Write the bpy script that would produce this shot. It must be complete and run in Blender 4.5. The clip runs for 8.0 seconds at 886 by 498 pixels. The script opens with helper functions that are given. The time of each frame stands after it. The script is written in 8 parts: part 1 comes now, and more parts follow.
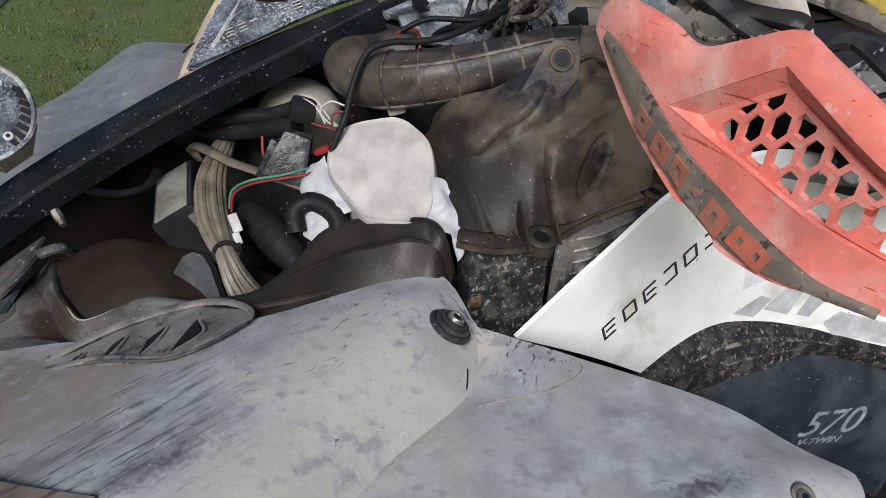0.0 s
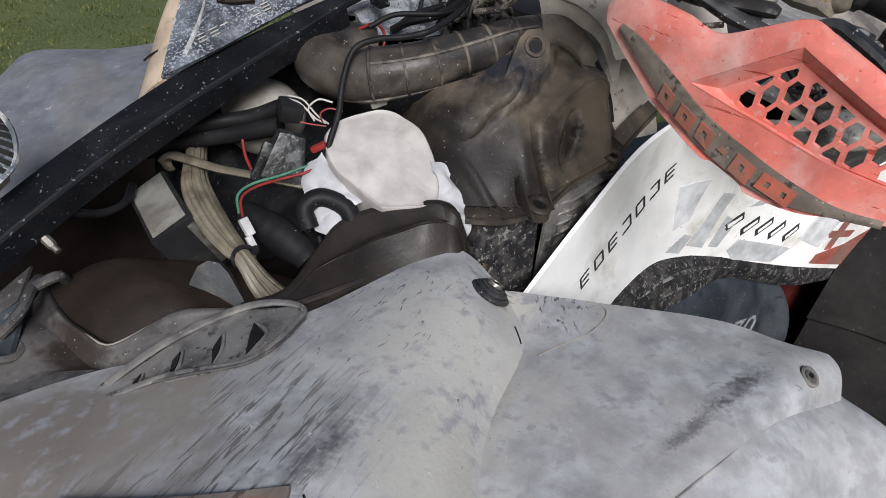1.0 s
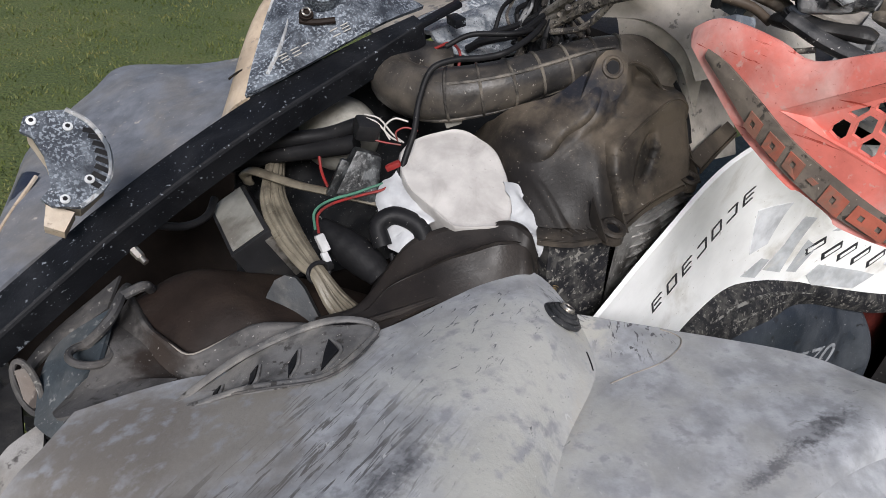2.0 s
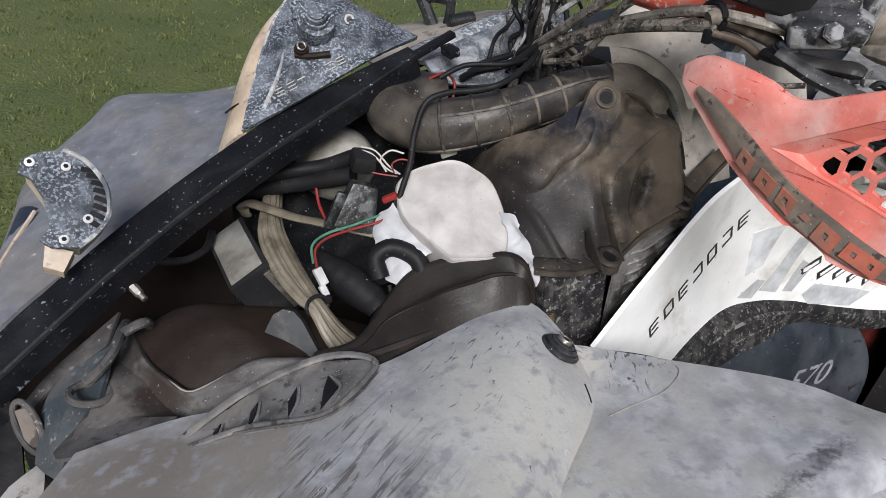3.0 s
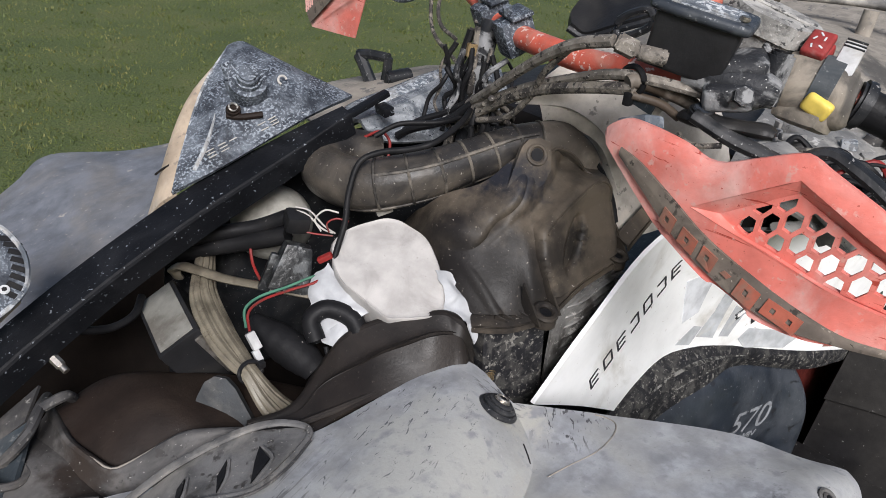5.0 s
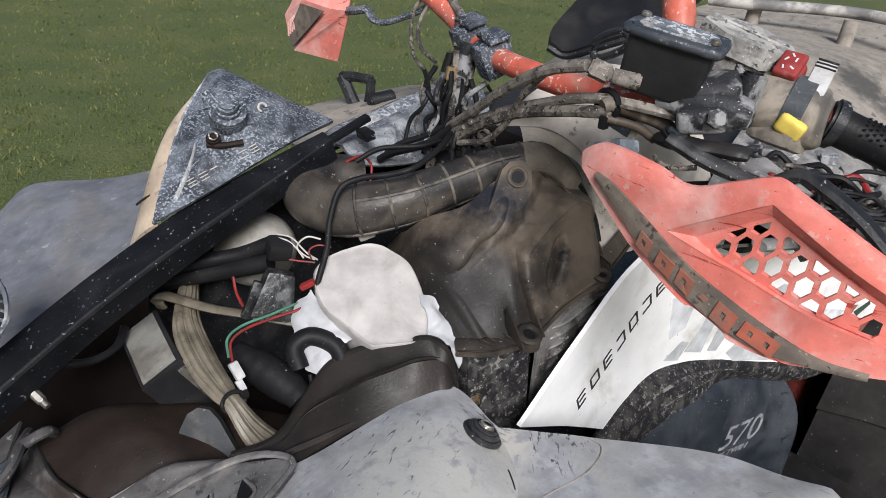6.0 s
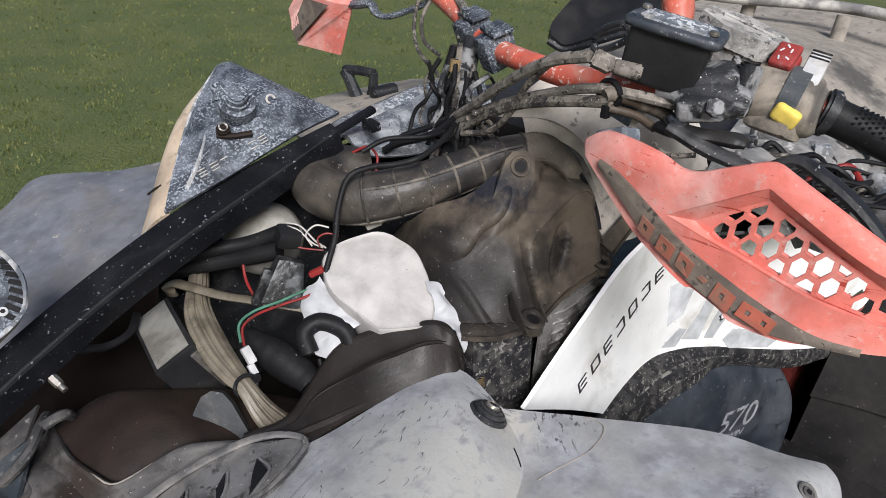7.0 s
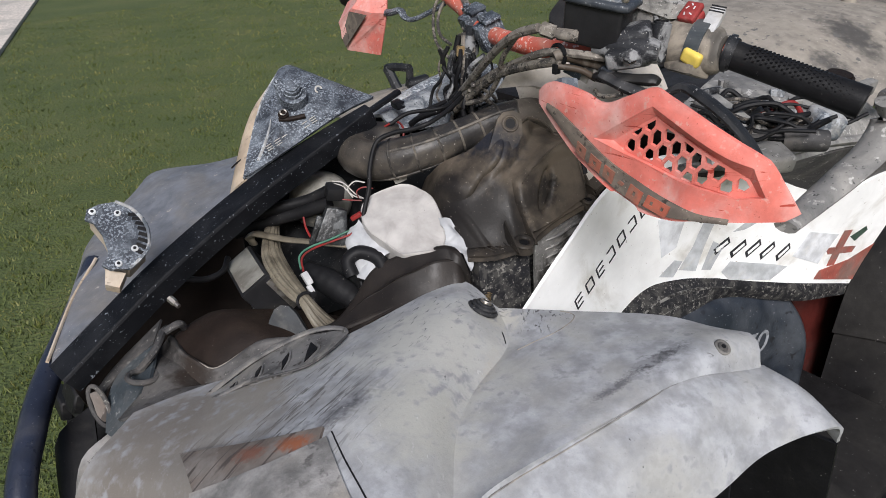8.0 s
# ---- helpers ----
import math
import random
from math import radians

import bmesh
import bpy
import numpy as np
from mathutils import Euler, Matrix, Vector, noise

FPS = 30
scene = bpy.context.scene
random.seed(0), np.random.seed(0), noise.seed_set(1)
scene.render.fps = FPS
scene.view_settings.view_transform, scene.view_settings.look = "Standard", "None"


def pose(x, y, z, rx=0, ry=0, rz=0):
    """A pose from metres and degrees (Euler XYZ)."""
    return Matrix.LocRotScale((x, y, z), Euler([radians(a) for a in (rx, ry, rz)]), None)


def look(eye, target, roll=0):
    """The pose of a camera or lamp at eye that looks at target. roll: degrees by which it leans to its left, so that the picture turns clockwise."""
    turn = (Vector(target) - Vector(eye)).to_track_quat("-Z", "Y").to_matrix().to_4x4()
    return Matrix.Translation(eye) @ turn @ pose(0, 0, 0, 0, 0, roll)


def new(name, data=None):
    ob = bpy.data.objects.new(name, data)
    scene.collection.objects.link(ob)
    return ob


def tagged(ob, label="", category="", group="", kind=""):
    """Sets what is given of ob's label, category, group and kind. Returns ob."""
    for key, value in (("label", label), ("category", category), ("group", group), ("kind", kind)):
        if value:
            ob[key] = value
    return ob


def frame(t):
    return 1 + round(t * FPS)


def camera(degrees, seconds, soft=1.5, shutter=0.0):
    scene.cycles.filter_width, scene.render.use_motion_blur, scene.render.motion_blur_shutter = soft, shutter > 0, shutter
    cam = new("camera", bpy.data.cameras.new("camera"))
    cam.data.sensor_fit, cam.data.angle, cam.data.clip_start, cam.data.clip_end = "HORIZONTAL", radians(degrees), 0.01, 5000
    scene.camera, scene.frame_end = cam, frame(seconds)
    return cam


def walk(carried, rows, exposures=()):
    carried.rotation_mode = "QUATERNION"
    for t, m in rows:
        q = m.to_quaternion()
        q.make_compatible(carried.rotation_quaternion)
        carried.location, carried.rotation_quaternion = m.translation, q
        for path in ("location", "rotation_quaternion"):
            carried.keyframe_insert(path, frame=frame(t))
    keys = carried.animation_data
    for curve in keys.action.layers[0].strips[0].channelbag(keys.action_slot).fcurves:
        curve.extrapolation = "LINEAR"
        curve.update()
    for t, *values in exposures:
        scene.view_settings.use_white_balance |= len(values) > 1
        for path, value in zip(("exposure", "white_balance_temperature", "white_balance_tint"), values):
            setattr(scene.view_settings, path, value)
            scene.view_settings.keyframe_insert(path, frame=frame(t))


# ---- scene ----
cam = camera(65.8, 8.0, soft=0.8)
PATH = [
    (0, (0.004, 0.008, 1.246), (0.079, 1.656, 0.115), 4.6),
    (0.2, (-0.045, 0.008, 1.236), (0.065, 1.632, 0.074), 4.8),
    (0.5, (-0.099, 0.018, 1.249), (0.377, 1.57, 0.082), 4.6),
    (0.7, (-0.152, -0.006, 1.259), (0.44, 1.55, 0.15), 6.2),
    (1, (-0.211, -0.021, 1.265), (0.356, 1.525, 0.129), 7.1),
    (1.5, (-0.218, -0.018, 1.263), (0.267, 1.539, 0.105), 6.3),
    (2, (-0.226, -0.01, 1.278), (0.179, 1.586, 0.142), 5.3),
    (2.2, (-0.226, -0.01, 1.289), (0.172, 1.61, 0.187), 4.4),
    (3.3, (-0.222, 0.004, 1.306), (0.201, 1.608, 0.188), 4.9),
    (3.5, (-0.218, 0.004, 1.309), (0.276, 1.655, 0.295), 6.9),
    (4, (-0.206, 0.007, 1.314), (0.35, 1.644, 0.31), 6.7),
    (5.5, (-0.197, 0.011, 1.325), (0.35, 1.66, 0.335), 4.7),
    (6, (-0.184, 0.013, 1.334), (0.378, 1.667, 0.361), 4.1),
    (6.5, (-0.176, 0.01, 1.339), (0.385, 1.667, 0.369), 3.6),
    (7, (-0.204, -0.007, 1.334), (0.372, 1.638, 0.354), 4.2),
    (7.2, (-0.233, -0.043, 1.309), (0.398, 1.583, 0.331), 6.0),
    (7.5, (-0.236, -0.11, 1.298), (0.438, 1.463, 0.263), 8.8),
    (7.7, (-0.232, -0.173, 1.323), (0.321, 1.49, 0.358), 4.7),
    (8, (-0.154, -0.285, 1.355), (0.157, 1.447, 0.404), -3.3),
]
EXPOSURES = [(0.0, 0.27), (0.5, 0.27), (1.5, 0.34), (3.5, 0.44), (6.5, 0.5), (7.0, 0.53), (7.5, 0.42), (8.0, 0.33)]
walk(cam, [(t, look(eye, target, roll)) for t, eye, target, roll in PATH], EXPOSURES)
from mathutils.bvhtree import BVHTree

# ---- world and light ----
world = bpy.data.worlds.new("sky")
scene.world = world
world.use_nodes = True
wt = world.node_tree
sky = wt.nodes.new("ShaderNodeTexSky")
sky.sky_type, sky.sun_disc = "NISHITA", False
SUN_UP, SUN_TURN = 40.0, 190.0
sky.sun_elevation, sky.sun_rotation = radians(SUN_UP), radians(SUN_TURN)
sky.air_density, sky.dust_density, sky.ozone_density = 1.0, 3.0, 1.0
wt.nodes["Background"].inputs["Strength"].default_value = 0.062
wt.links.new(sky.outputs["Color"], wt.nodes["Background"].inputs["Color"])
sun = new("sun", bpy.data.lights.new("sun", "SUN"))
sun.data.energy, sun.data.angle, sun.data.color = 3.6, radians(24), (0.98, 0.97, 1.0)
sun_dir = Vector((math.sin(radians(SUN_TURN)) * math.cos(radians(SUN_UP)), math.cos(radians(SUN_TURN)) * math.cos(radians(SUN_UP)), math.sin(radians(SUN_UP))))
sun.matrix_world = look(sun_dir * 20, (0, 0, 0))


# ---- materials ----
def material(name, base, rough=0.6, metal=0.0, dust=None, dust_at=(0.45, 0.65), dust_scale=9.0, speck=None, speck_at=(0.6, 0.64), speck_scale=140.0,
             streak=None, streak_at=(0.62, 0.7), streak_scale=(6.0, 90.0, 40.0), streak_turn=0.0, worn=None, stain_or_shade=(), chips=(), fleck=None, fleck_at=(0.68, 0.72), fleck_scale=420.0, grain=0.12, bump=0.25, bump_scale=220.0, transmission=0.0, alpha=1.0, gloss=0.22):
    """A worn surface: a base colour with grain, patches of dust, specks of mud and long scratches, at sizes in metres."""
    m = bpy.data.materials.new(name)
    m.use_nodes = True
    nt = m.node_tree
    n, link = nt.nodes, nt.links.new
    bsdf = n["Principled BSDF"]
    where = n.new("ShaderNodeTexCoord").outputs["Object"]

    def noise_at(scale, detail=6.0, vector=where, rough_=0.6, distort=0.0):
        t = n.new("ShaderNodeTexNoise")
        t.inputs["Scale"].default_value, t.inputs["Detail"].default_value, t.inputs["Roughness"].default_value = scale, detail, rough_
        t.inputs["Distortion"].default_value = distort
        link(vector, t.inputs["Vector"])
        return t.outputs["Fac"]

    def ramp(fac, lo, hi):
        r = n.new("ShaderNodeMapRange")
        r.interpolation_type = "SMOOTHSTEP"
        r.inputs["From Min"].default_value, r.inputs["From Max"].default_value = lo, hi
        link(fac, r.inputs["Value"])
        return r.outputs["Result"]

    def mixed(fac, a, b):
        x = n.new("ShaderNodeMix")
        x.data_type = "RGBA"
        link(fac, x.inputs["Factor"])
        for sock, val in ((x.inputs["A"], a), (x.inputs["B"], b)):
            if isinstance(val, tuple):
                sock.default_value = (*val, 1)
            else:
                link(val, sock)
        return x.outputs["Result"]

    dark = tuple(c * (1 - grain * 2) for c in base)
    light = tuple(min(1, c * (1 + grain * 2)) for c in base)
    colour = mixed(ramp(noise_at(28.0), 0.3, 0.7), dark, light)
    rough_val = None
    if dust:
        f = ramp(noise_at(dust_scale, 8.0, distort=0.6), *dust_at)
        colour = mixed(f, colour, mixed(ramp(noise_at(60.0), 0.35, 0.7), tuple(c * 0.8 for c in dust), dust))
        rough_val = f
    if streak:
        turned = n.new("ShaderNodeVectorRotate")
        turned.rotation_type = "Z_AXIS"
        turned.inputs["Angle"].default_value = radians(-streak_turn)
        link(where, turned.inputs["Vector"])
        mp = n.new("ShaderNodeMapping")
        mp.inputs["Scale"].default_value = streak_scale
        link(turned.outputs["Vector"], mp.inputs["Vector"])
        f = ramp(noise_at(1.0, 4.0, mp.outputs["Vector"], 0.55, 0.7), *streak_at)
        if worn:
            gap = n.new("ShaderNodeVectorMath")
            gap.operation = "DISTANCE"
            gap.inputs[1].default_value = worn[:3]
            link(where, gap.inputs[0])
            near = ramp(gap.outputs["Value"], worn[3], worn[3] * 0.35)
            mul = n.new("ShaderNodeMath")
            mul.operation = "MULTIPLY"
            link(near, mul.inputs[0]), link(f, mul.inputs[1])
            f = mul.outputs[0]
        colour = mixed(f, colour, streak)
    for tint, centre, r, *long in stain_or_shade:
        turn_by, times = long or (0.0, 1.0)
        away = n.new("ShaderNodeVectorMath")
        away.operation = "SUBTRACT"
        away.inputs[1].default_value = centre
        link(where, away.inputs[0])
        spin = n.new("ShaderNodeVectorRotate")
        spin.rotation_type = "Z_AXIS"
        spin.inputs["Angle"].default_value = radians(-turn_by)
        link(away.outputs[0], spin.inputs["Vector"])
        squeeze = n.new("ShaderNodeVectorMath")
        squeeze.operation = "MULTIPLY"
        squeeze.inputs[1].default_value = (1.0 / times, 1.0, 1.0)
        link(spin.outputs[0], squeeze.inputs[0])
        gap = n.new("ShaderNodeVectorMath")
        gap.operation = "LENGTH"
        link(squeeze.outputs[0], gap.inputs[0])
        wob = n.new("ShaderNodeMath")
        wob.operation = "MULTIPLY_ADD"
        wob.inputs[1].default_value = r * 1.8
        link(noise_at(2.6 / r, 7.0), wob.inputs[0]), link(gap.outputs["Value"], wob.inputs[2])
        colour = mixed(ramp(wob.outputs[0], r * 2.1, r * 1.15), colour, tint)
    for tint, centre, r, turn_by, *at in chips:
        spin = n.new("ShaderNodeVectorRotate")
        spin.rotation_type = "Z_AXIS"
        spin.inputs["Angle"].default_value = radians(-turn_by)
        link(where, spin.inputs["Vector"])
        squeeze = n.new("ShaderNodeVectorMath")
        squeeze.operation = "MULTIPLY"
        squeeze.inputs[1].default_value = (48.0, 150.0, 70.0)
        link(spin.outputs[0], squeeze.inputs[0])
        gap = n.new("ShaderNodeVectorMath")
        gap.operation = "DISTANCE"
        gap.inputs[1].default_value = centre
        link(where, gap.inputs[0])
        near = ramp(gap.outputs["Value"], r, r * 0.4)
        both = n.new("ShaderNodeMath")
        both.operation = "MULTIPLY"
        link(near, both.inputs[0]), link(ramp(noise_at(1.0, 5.0, squeeze.outputs[0], 0.65, 0.8), *(at or (0.60, 0.63))), both.inputs[1])
        colour = mixed(both.outputs[0], colour, tint)
    if speck:
        big = ramp(noise_at(14.0, 4.0), 0.32, 0.58)
        fine = ramp(noise_at(speck_scale, 4.0, rough_=0.55), *speck_at)
        mul = n.new("ShaderNodeMath")
        mul.operation = "MULTIPLY"
        link(big, mul.inputs[0]), link(fine, mul.inputs[1])
        colour = mixed(mul.outputs[0], colour, speck)
    if fleck:
        colour = mixed(ramp(noise_at(fleck_scale, 3.0), *fleck_at), colour, fleck)
    link(colour, bsdf.inputs["Base Color"])
    bsdf.inputs["Metallic"].default_value = metal
    bsdf.inputs["Specular IOR Level"].default_value = gloss
    rr = n.new("ShaderNodeMapRange")
    link(noise_at(45.0), rr.inputs["Value"])
    rr.inputs["To Min"].default_value, rr.inputs["To Max"].default_value = max(0.05, rough - 0.15), min(1.0, rough + 0.2)
    link(rr.outputs["Result"], bsdf.inputs["Roughness"])
    if bump:
        b = n.new("ShaderNodeBump")
        b.inputs["Strength"].default_value, b.inputs["Distance"].default_value = bump, 0.002
        link(noise_at(bump_scale, 5.0), b.inputs["Height"])
        link(b.outputs["Normal"], bsdf.inputs["Normal"])
    if transmission:
        bsdf.inputs["Transmission Weight"].default_value = transmission
    if alpha < 1:
        bsdf.inputs["Alpha"].default_value = alpha
    return m


M = {
    "fender": material("grey_plastic", (0.292, 0.300, 0.315), 0.6, stain_or_shade=(((0.385, 0.385, 0.362), (0.15, 0.385, 0.84), 0.13), ((0.38, 0.37, 0.335), (0.285, 0.41, 0.81), 0.035), ((0.34, 0.34, 0.315), (0.05, 0.29, 0.83), 0.08), ((0.36, 0.35, 0.32), (0.16, 0.31, 0.80), 0.014, 40.0, 9.0), ((0.15, 0.135, 0.12), (-0.20, 0.50, 0.76), 0.19), ((0.21, 0.197, 0.178), (-0.06, 0.52, 0.78), 0.09), ((0.165, 0.15, 0.135), (-0.14, 0.58, 0.75), 0.09), ((0.16, 0.148, 0.135), (-0.20, 0.42, 0.77), 0.11), ((0.095, 0.095, 0.102), (-0.015, 0.345, 0.842), 0.022, 20.0, 2.5),
                                                            # two long dark bands by the rivet: the ridge's shadow and
                                                            # stains painted together
                                                            ((0.085, 0.085, 0.092), (0.325, 0.182, 0.839), 0.013, 175.0, 4.0), ((0.13, 0.13, 0.138), (0.250, 0.185, 0.836), 0.008, 175.0, 5.0)), dust=(0.375, 0.375, 0.362), dust_at=(0.38, 0.74), dust_scale=11.0, speck=(0.238, 0.243, 0.255), speck_at=(0.50, 0.70), speck_scale=60.0,
                       streak=(0.105, 0.102, 0.104), streak_at=(0.55, 0.60), streak_scale=(19.0, 190.0, 30.0), streak_turn=20.0, worn=(-0.07, 0.43, 0.80, 0.22), fleck=(0.21, 0.213, 0.222), fleck_at=(0.64, 0.76), fleck_scale=330.0, grain=0.15, bump=0.22,
                       chips=(((0.10, 0.102, 0.112), (0.18, 0.47, 0.82), 0.13, 20.0, 0.625, 0.65), ((0.085, 0.085, 0.09), (0.325, 0.375, 0.80), 0.060, 50.0, 0.575, 0.61), ((0.12, 0.12, 0.128), (0.10, 0.40, 0.84), 0.17, 20.0, 0.655, 0.68),
                              ((0.11, 0.112, 0.120), (0.30, 0.45, 0.81), 0.05, 110.0, 0.58, 0.62), ((0.15, 0.15, 0.155), (0.40, 0.20, 0.82), 0.12, 150.0, 0.64, 0.68), ((0.45, 0.45, 0.44), (0.12, 0.36, 0.84), 0.25, 70.0, 0.66, 0.69))),
    "fender_front": material("scuffed_grey_plastic", (0.20, 0.195, 0.19), 0.65, dust=(0.31, 0.285, 0.25), dust_at=(0.42, 0.7), dust_scale=9.0, speck=(0.075, 0.07, 0.068), speck_at=(0.56, 0.66), speck_scale=60.0, fleck=(0.30, 0.285, 0.26), fleck_at=(0.70, 0.76), fleck_scale=190.0, grain=0.2, bump=0.5),
    "louvre": material("worn_vent_plastic", (0.105, 0.103, 0.102), 0.6, dust=(0.205, 0.195, 0.180), dust_at=(0.42, 0.66), dust_scale=16.0, speck=(0.045, 0.042, 0.04), speck_at=(0.56, 0.64), speck_scale=70.0, fleck=(0.36, 0.34, 0.31), fleck_at=(0.66, 0.73), fleck_scale=220.0, grain=0.2, bump=0.4),
    "rim": material("dirty_rim_plastic", (0.045, 0.044, 0.045), 0.5, dust=(0.115, 0.107, 0.10), dust_at=(0.42, 0.66), dust_scale=16.0, speck=(0.30, 0.29, 0.27), speck_at=(0.60, 0.68), speck_scale=90.0, fleck=(0.25, 0.24, 0.22), fleck_scale=260.0),
    "amber": material("dirty_amber_lens", (0.135, 0.112, 0.098), 0.5, stain_or_shade=(((0.215, 0.080, 0.042), (-0.074, 0.340, 0.848), 0.013, 130.0, 2.2), ((0.15, 0.072, 0.052), (-0.110, 0.372, 0.832), 0.014, 130.0, 1.8)), dust=(0.19, 0.172, 0.158), dust_at=(0.40, 0.62), dust_scale=16.0, streak=(0.065, 0.055, 0.050), streak_at=(0.53, 0.59), streak_scale=(9.0, 110.0, 20.0), streak_turn=20.0, fleck=(0.26, 0.235, 0.215), fleck_at=(0.66, 0.74), fleck_scale=160.0),
    "dark": material("dark_dusty_plastic", (0.012, 0.0098, 0.0088), 0.46, dust=(0.027, 0.0215, 0.018), dust_at=(0.38, 0.7), dust_scale=9.0, speck=(0.22, 0.20, 0.18), speck_at=(0.72, 0.76), speck_scale=210.0, fleck=(0.07, 0.06, 0.05), fleck_at=(0.66, 0.74), fleck_scale=280.0, bump=0.2, gloss=0.3),
    # shade of the oval recess painted as two dark spots; lower front darker too
    "airbox": material("dusty_airbox_plastic", (0.044, 0.037, 0.030), 0.45, dust=(0.135, 0.110, 0.083), dust_at=(0.36, 0.68), dust_scale=8.5, stain_or_shade=(((0.110, 0.089, 0.066), (0.520, 0.520, 0.940), 0.060), ((0.105, 0.086, 0.066), (0.372, 0.632, 0.945), 0.030), ((0.095, 0.078, 0.060), (0.470, 0.545, 0.960), 0.026), ((0.018, 0.016, 0.014), (0.484, 0.512, 0.918), 0.019), ((0.018, 0.016, 0.014), (0.474, 0.508, 0.900), 0.019), ((0.016, 0.017, 0.022), (0.432, 0.588, 0.975), 0.040, -40.0, 1.6), ((0.012, 0.0105, 0.010), (0.345, 0.57, 0.880), 0.110, -40.0, 1.4), ((0.015, 0.0135, 0.0125), (0.385, 0.525, 0.875), 0.066)), speck=(0.30, 0.27, 0.24), speck_at=(0.70, 0.74), speck_scale=210.0, fleck=(0.14, 0.12, 0.10), fleck_at=(0.66, 0.74), fleck_scale=280.0, bump=0.2, gloss=0.17),
    "duct": material("rubber_duct", (0.022, 0.021, 0.021), 0.34, dust=(0.086, 0.074, 0.061), dust_at=(0.42, 0.68), dust_scale=13.0, speck=(0.30, 0.28, 0.25), speck_at=(0.68, 0.72), speck_scale=190.0, fleck=(0.18, 0.16, 0.14), fleck_scale=260.0),
    "duct_rib": material("dusty_rubber_rib", (0.034, 0.031, 0.028), 0.5, dust=(0.15, 0.132, 0.11), dust_at=(0.42, 0.62), dust_scale=26.0, fleck=(0.25, 0.22, 0.19), fleck_scale=260.0),
    "shroud": material("mud_washed_shroud", (0.070, 0.080, 0.095), 0.5, dust=(0.26, 0.275, 0.29), dust_at=(0.40, 0.60), dust_scale=24.0, speck=(0.34, 0.36, 0.375), speck_at=(0.54, 0.61), speck_scale=230.0, fleck=(0.03, 0.035, 0.042), fleck_at=(0.62, 0.68), fleck_scale=260.0, bump=0.7),
    "black": material("black_plastic", (0.014, 0.015, 0.017), 0.4, dust=(0.060, 0.059, 0.060), dust_at=(0.45, 0.7), dust_scale=14.0, speck=(0.30, 0.295, 0.285), speck_at=(0.655, 0.70), speck_scale=170.0, fleck=(0.25, 0.245, 0.24), fleck_at=(0.68, 0.72), fleck_scale=320.0),
    "bar": material("black_coated_metal", (0.006, 0.0065, 0.008), 0.45, dust=(0.020, 0.021, 0.024), dust_at=(0.45, 0.8), dust_scale=12.0, speck=(0.20, 0.22, 0.245), speck_at=(0.655, 0.69), speck_scale=190.0, fleck=(0.20, 0.215, 0.23), fleck_at=(0.70, 0.74), fleck_scale=300.0, gloss=0.14),
    "muddy": material("mud_splashed_black_plastic", (0.032, 0.037, 0.047), 0.5, dust=(0.115, 0.13, 0.152), dust_at=(0.42, 0.62), dust_scale=30.0, speck=(0.235, 0.262, 0.295), speck_at=(0.52, 0.59), speck_scale=300.0, fleck=(0.40, 0.42, 0.44), fleck_at=(0.655, 0.70), fleck_scale=420.0, bump=0.8),
    "caked": material("mud_caked_black_plastic", (0.013, 0.013, 0.015), 0.6, dust=(0.055, 0.053, 0.050), dust_at=(0.46, 0.62), dust_scale=50.0, speck=(0.16, 0.152, 0.138), speck_at=(0.575, 0.625), speck_scale=150.0, fleck=(0.20, 0.19, 0.18), fleck_at=(0.64, 0.69), fleck_scale=240.0, bump=0.9, bump_scale=110.0),
    "cast": material("muddy_cast_metal", (0.020, 0.021, 0.024), 0.5, 0.0, dust=(0.25, 0.252, 0.255), dust_at=(0.46, 0.56), dust_scale=26.0, speck=(0.025, 0.026, 0.028), speck_at=(0.58, 0.63), speck_scale=110.0, fleck=(0.45, 0.44, 0.43), fleck_at=(0.66, 0.70), fleck_scale=320.0, bump=0.9, bump_scale=120.0),
    "liner": material("brown_liner_plastic", (0.0135, 0.0090, 0.0072), 0.6, dust=(0.026, 0.0185, 0.0140), dust_at=(0.44, 0.7), dust_scale=9.0, speck=(0.30, 0.28, 0.25), speck_at=(0.71, 0.75), speck_scale=160.0, bump=0.4, gloss=0.15),
    "far_fender": material("blue_grey_plastic", (0.135, 0.143, 0.162), 0.5, dust=(0.185, 0.175, 0.165), dust_at=(0.42, 0.75), dust_scale=7.0, speck=(0.34, 0.31, 0.28), speck_at=(0.66, 0.74), speck_scale=60.0, fleck=(0.32, 0.31, 0.30), fleck_at=(0.66, 0.74), fleck_scale=170.0),
    "tan": material("tan_dusty_plastic", (0.40, 0.32, 0.24), 0.65, dust=(0.50, 0.43, 0.35), dust_scale=10.0, speck=(0.25, 0.21, 0.17), speck_at=(0.62, 0.68), speck_scale=90.0, fleck=(0.24, 0.2, 0.16), fleck_scale=200.0),
    "beige": material("beige_dusty_plastic", (0.23, 0.208, 0.18), 0.7, dust=(0.32, 0.288, 0.245), dust_scale=6.0, stain_or_shade=(((0.075, 0.071, 0.066), (1.43, 0.48, 1.0), 0.075, 60.0, 1.6), ((0.085, 0.08, 0.074), (1.24, 0.42, 0.98), 0.05, 60.0, 1.6)), speck=(0.12, 0.115, 0.11), speck_at=(0.60, 0.66), speck_scale=40.0, fleck=(0.5, 0.47, 0.42), fleck_scale=200.0),
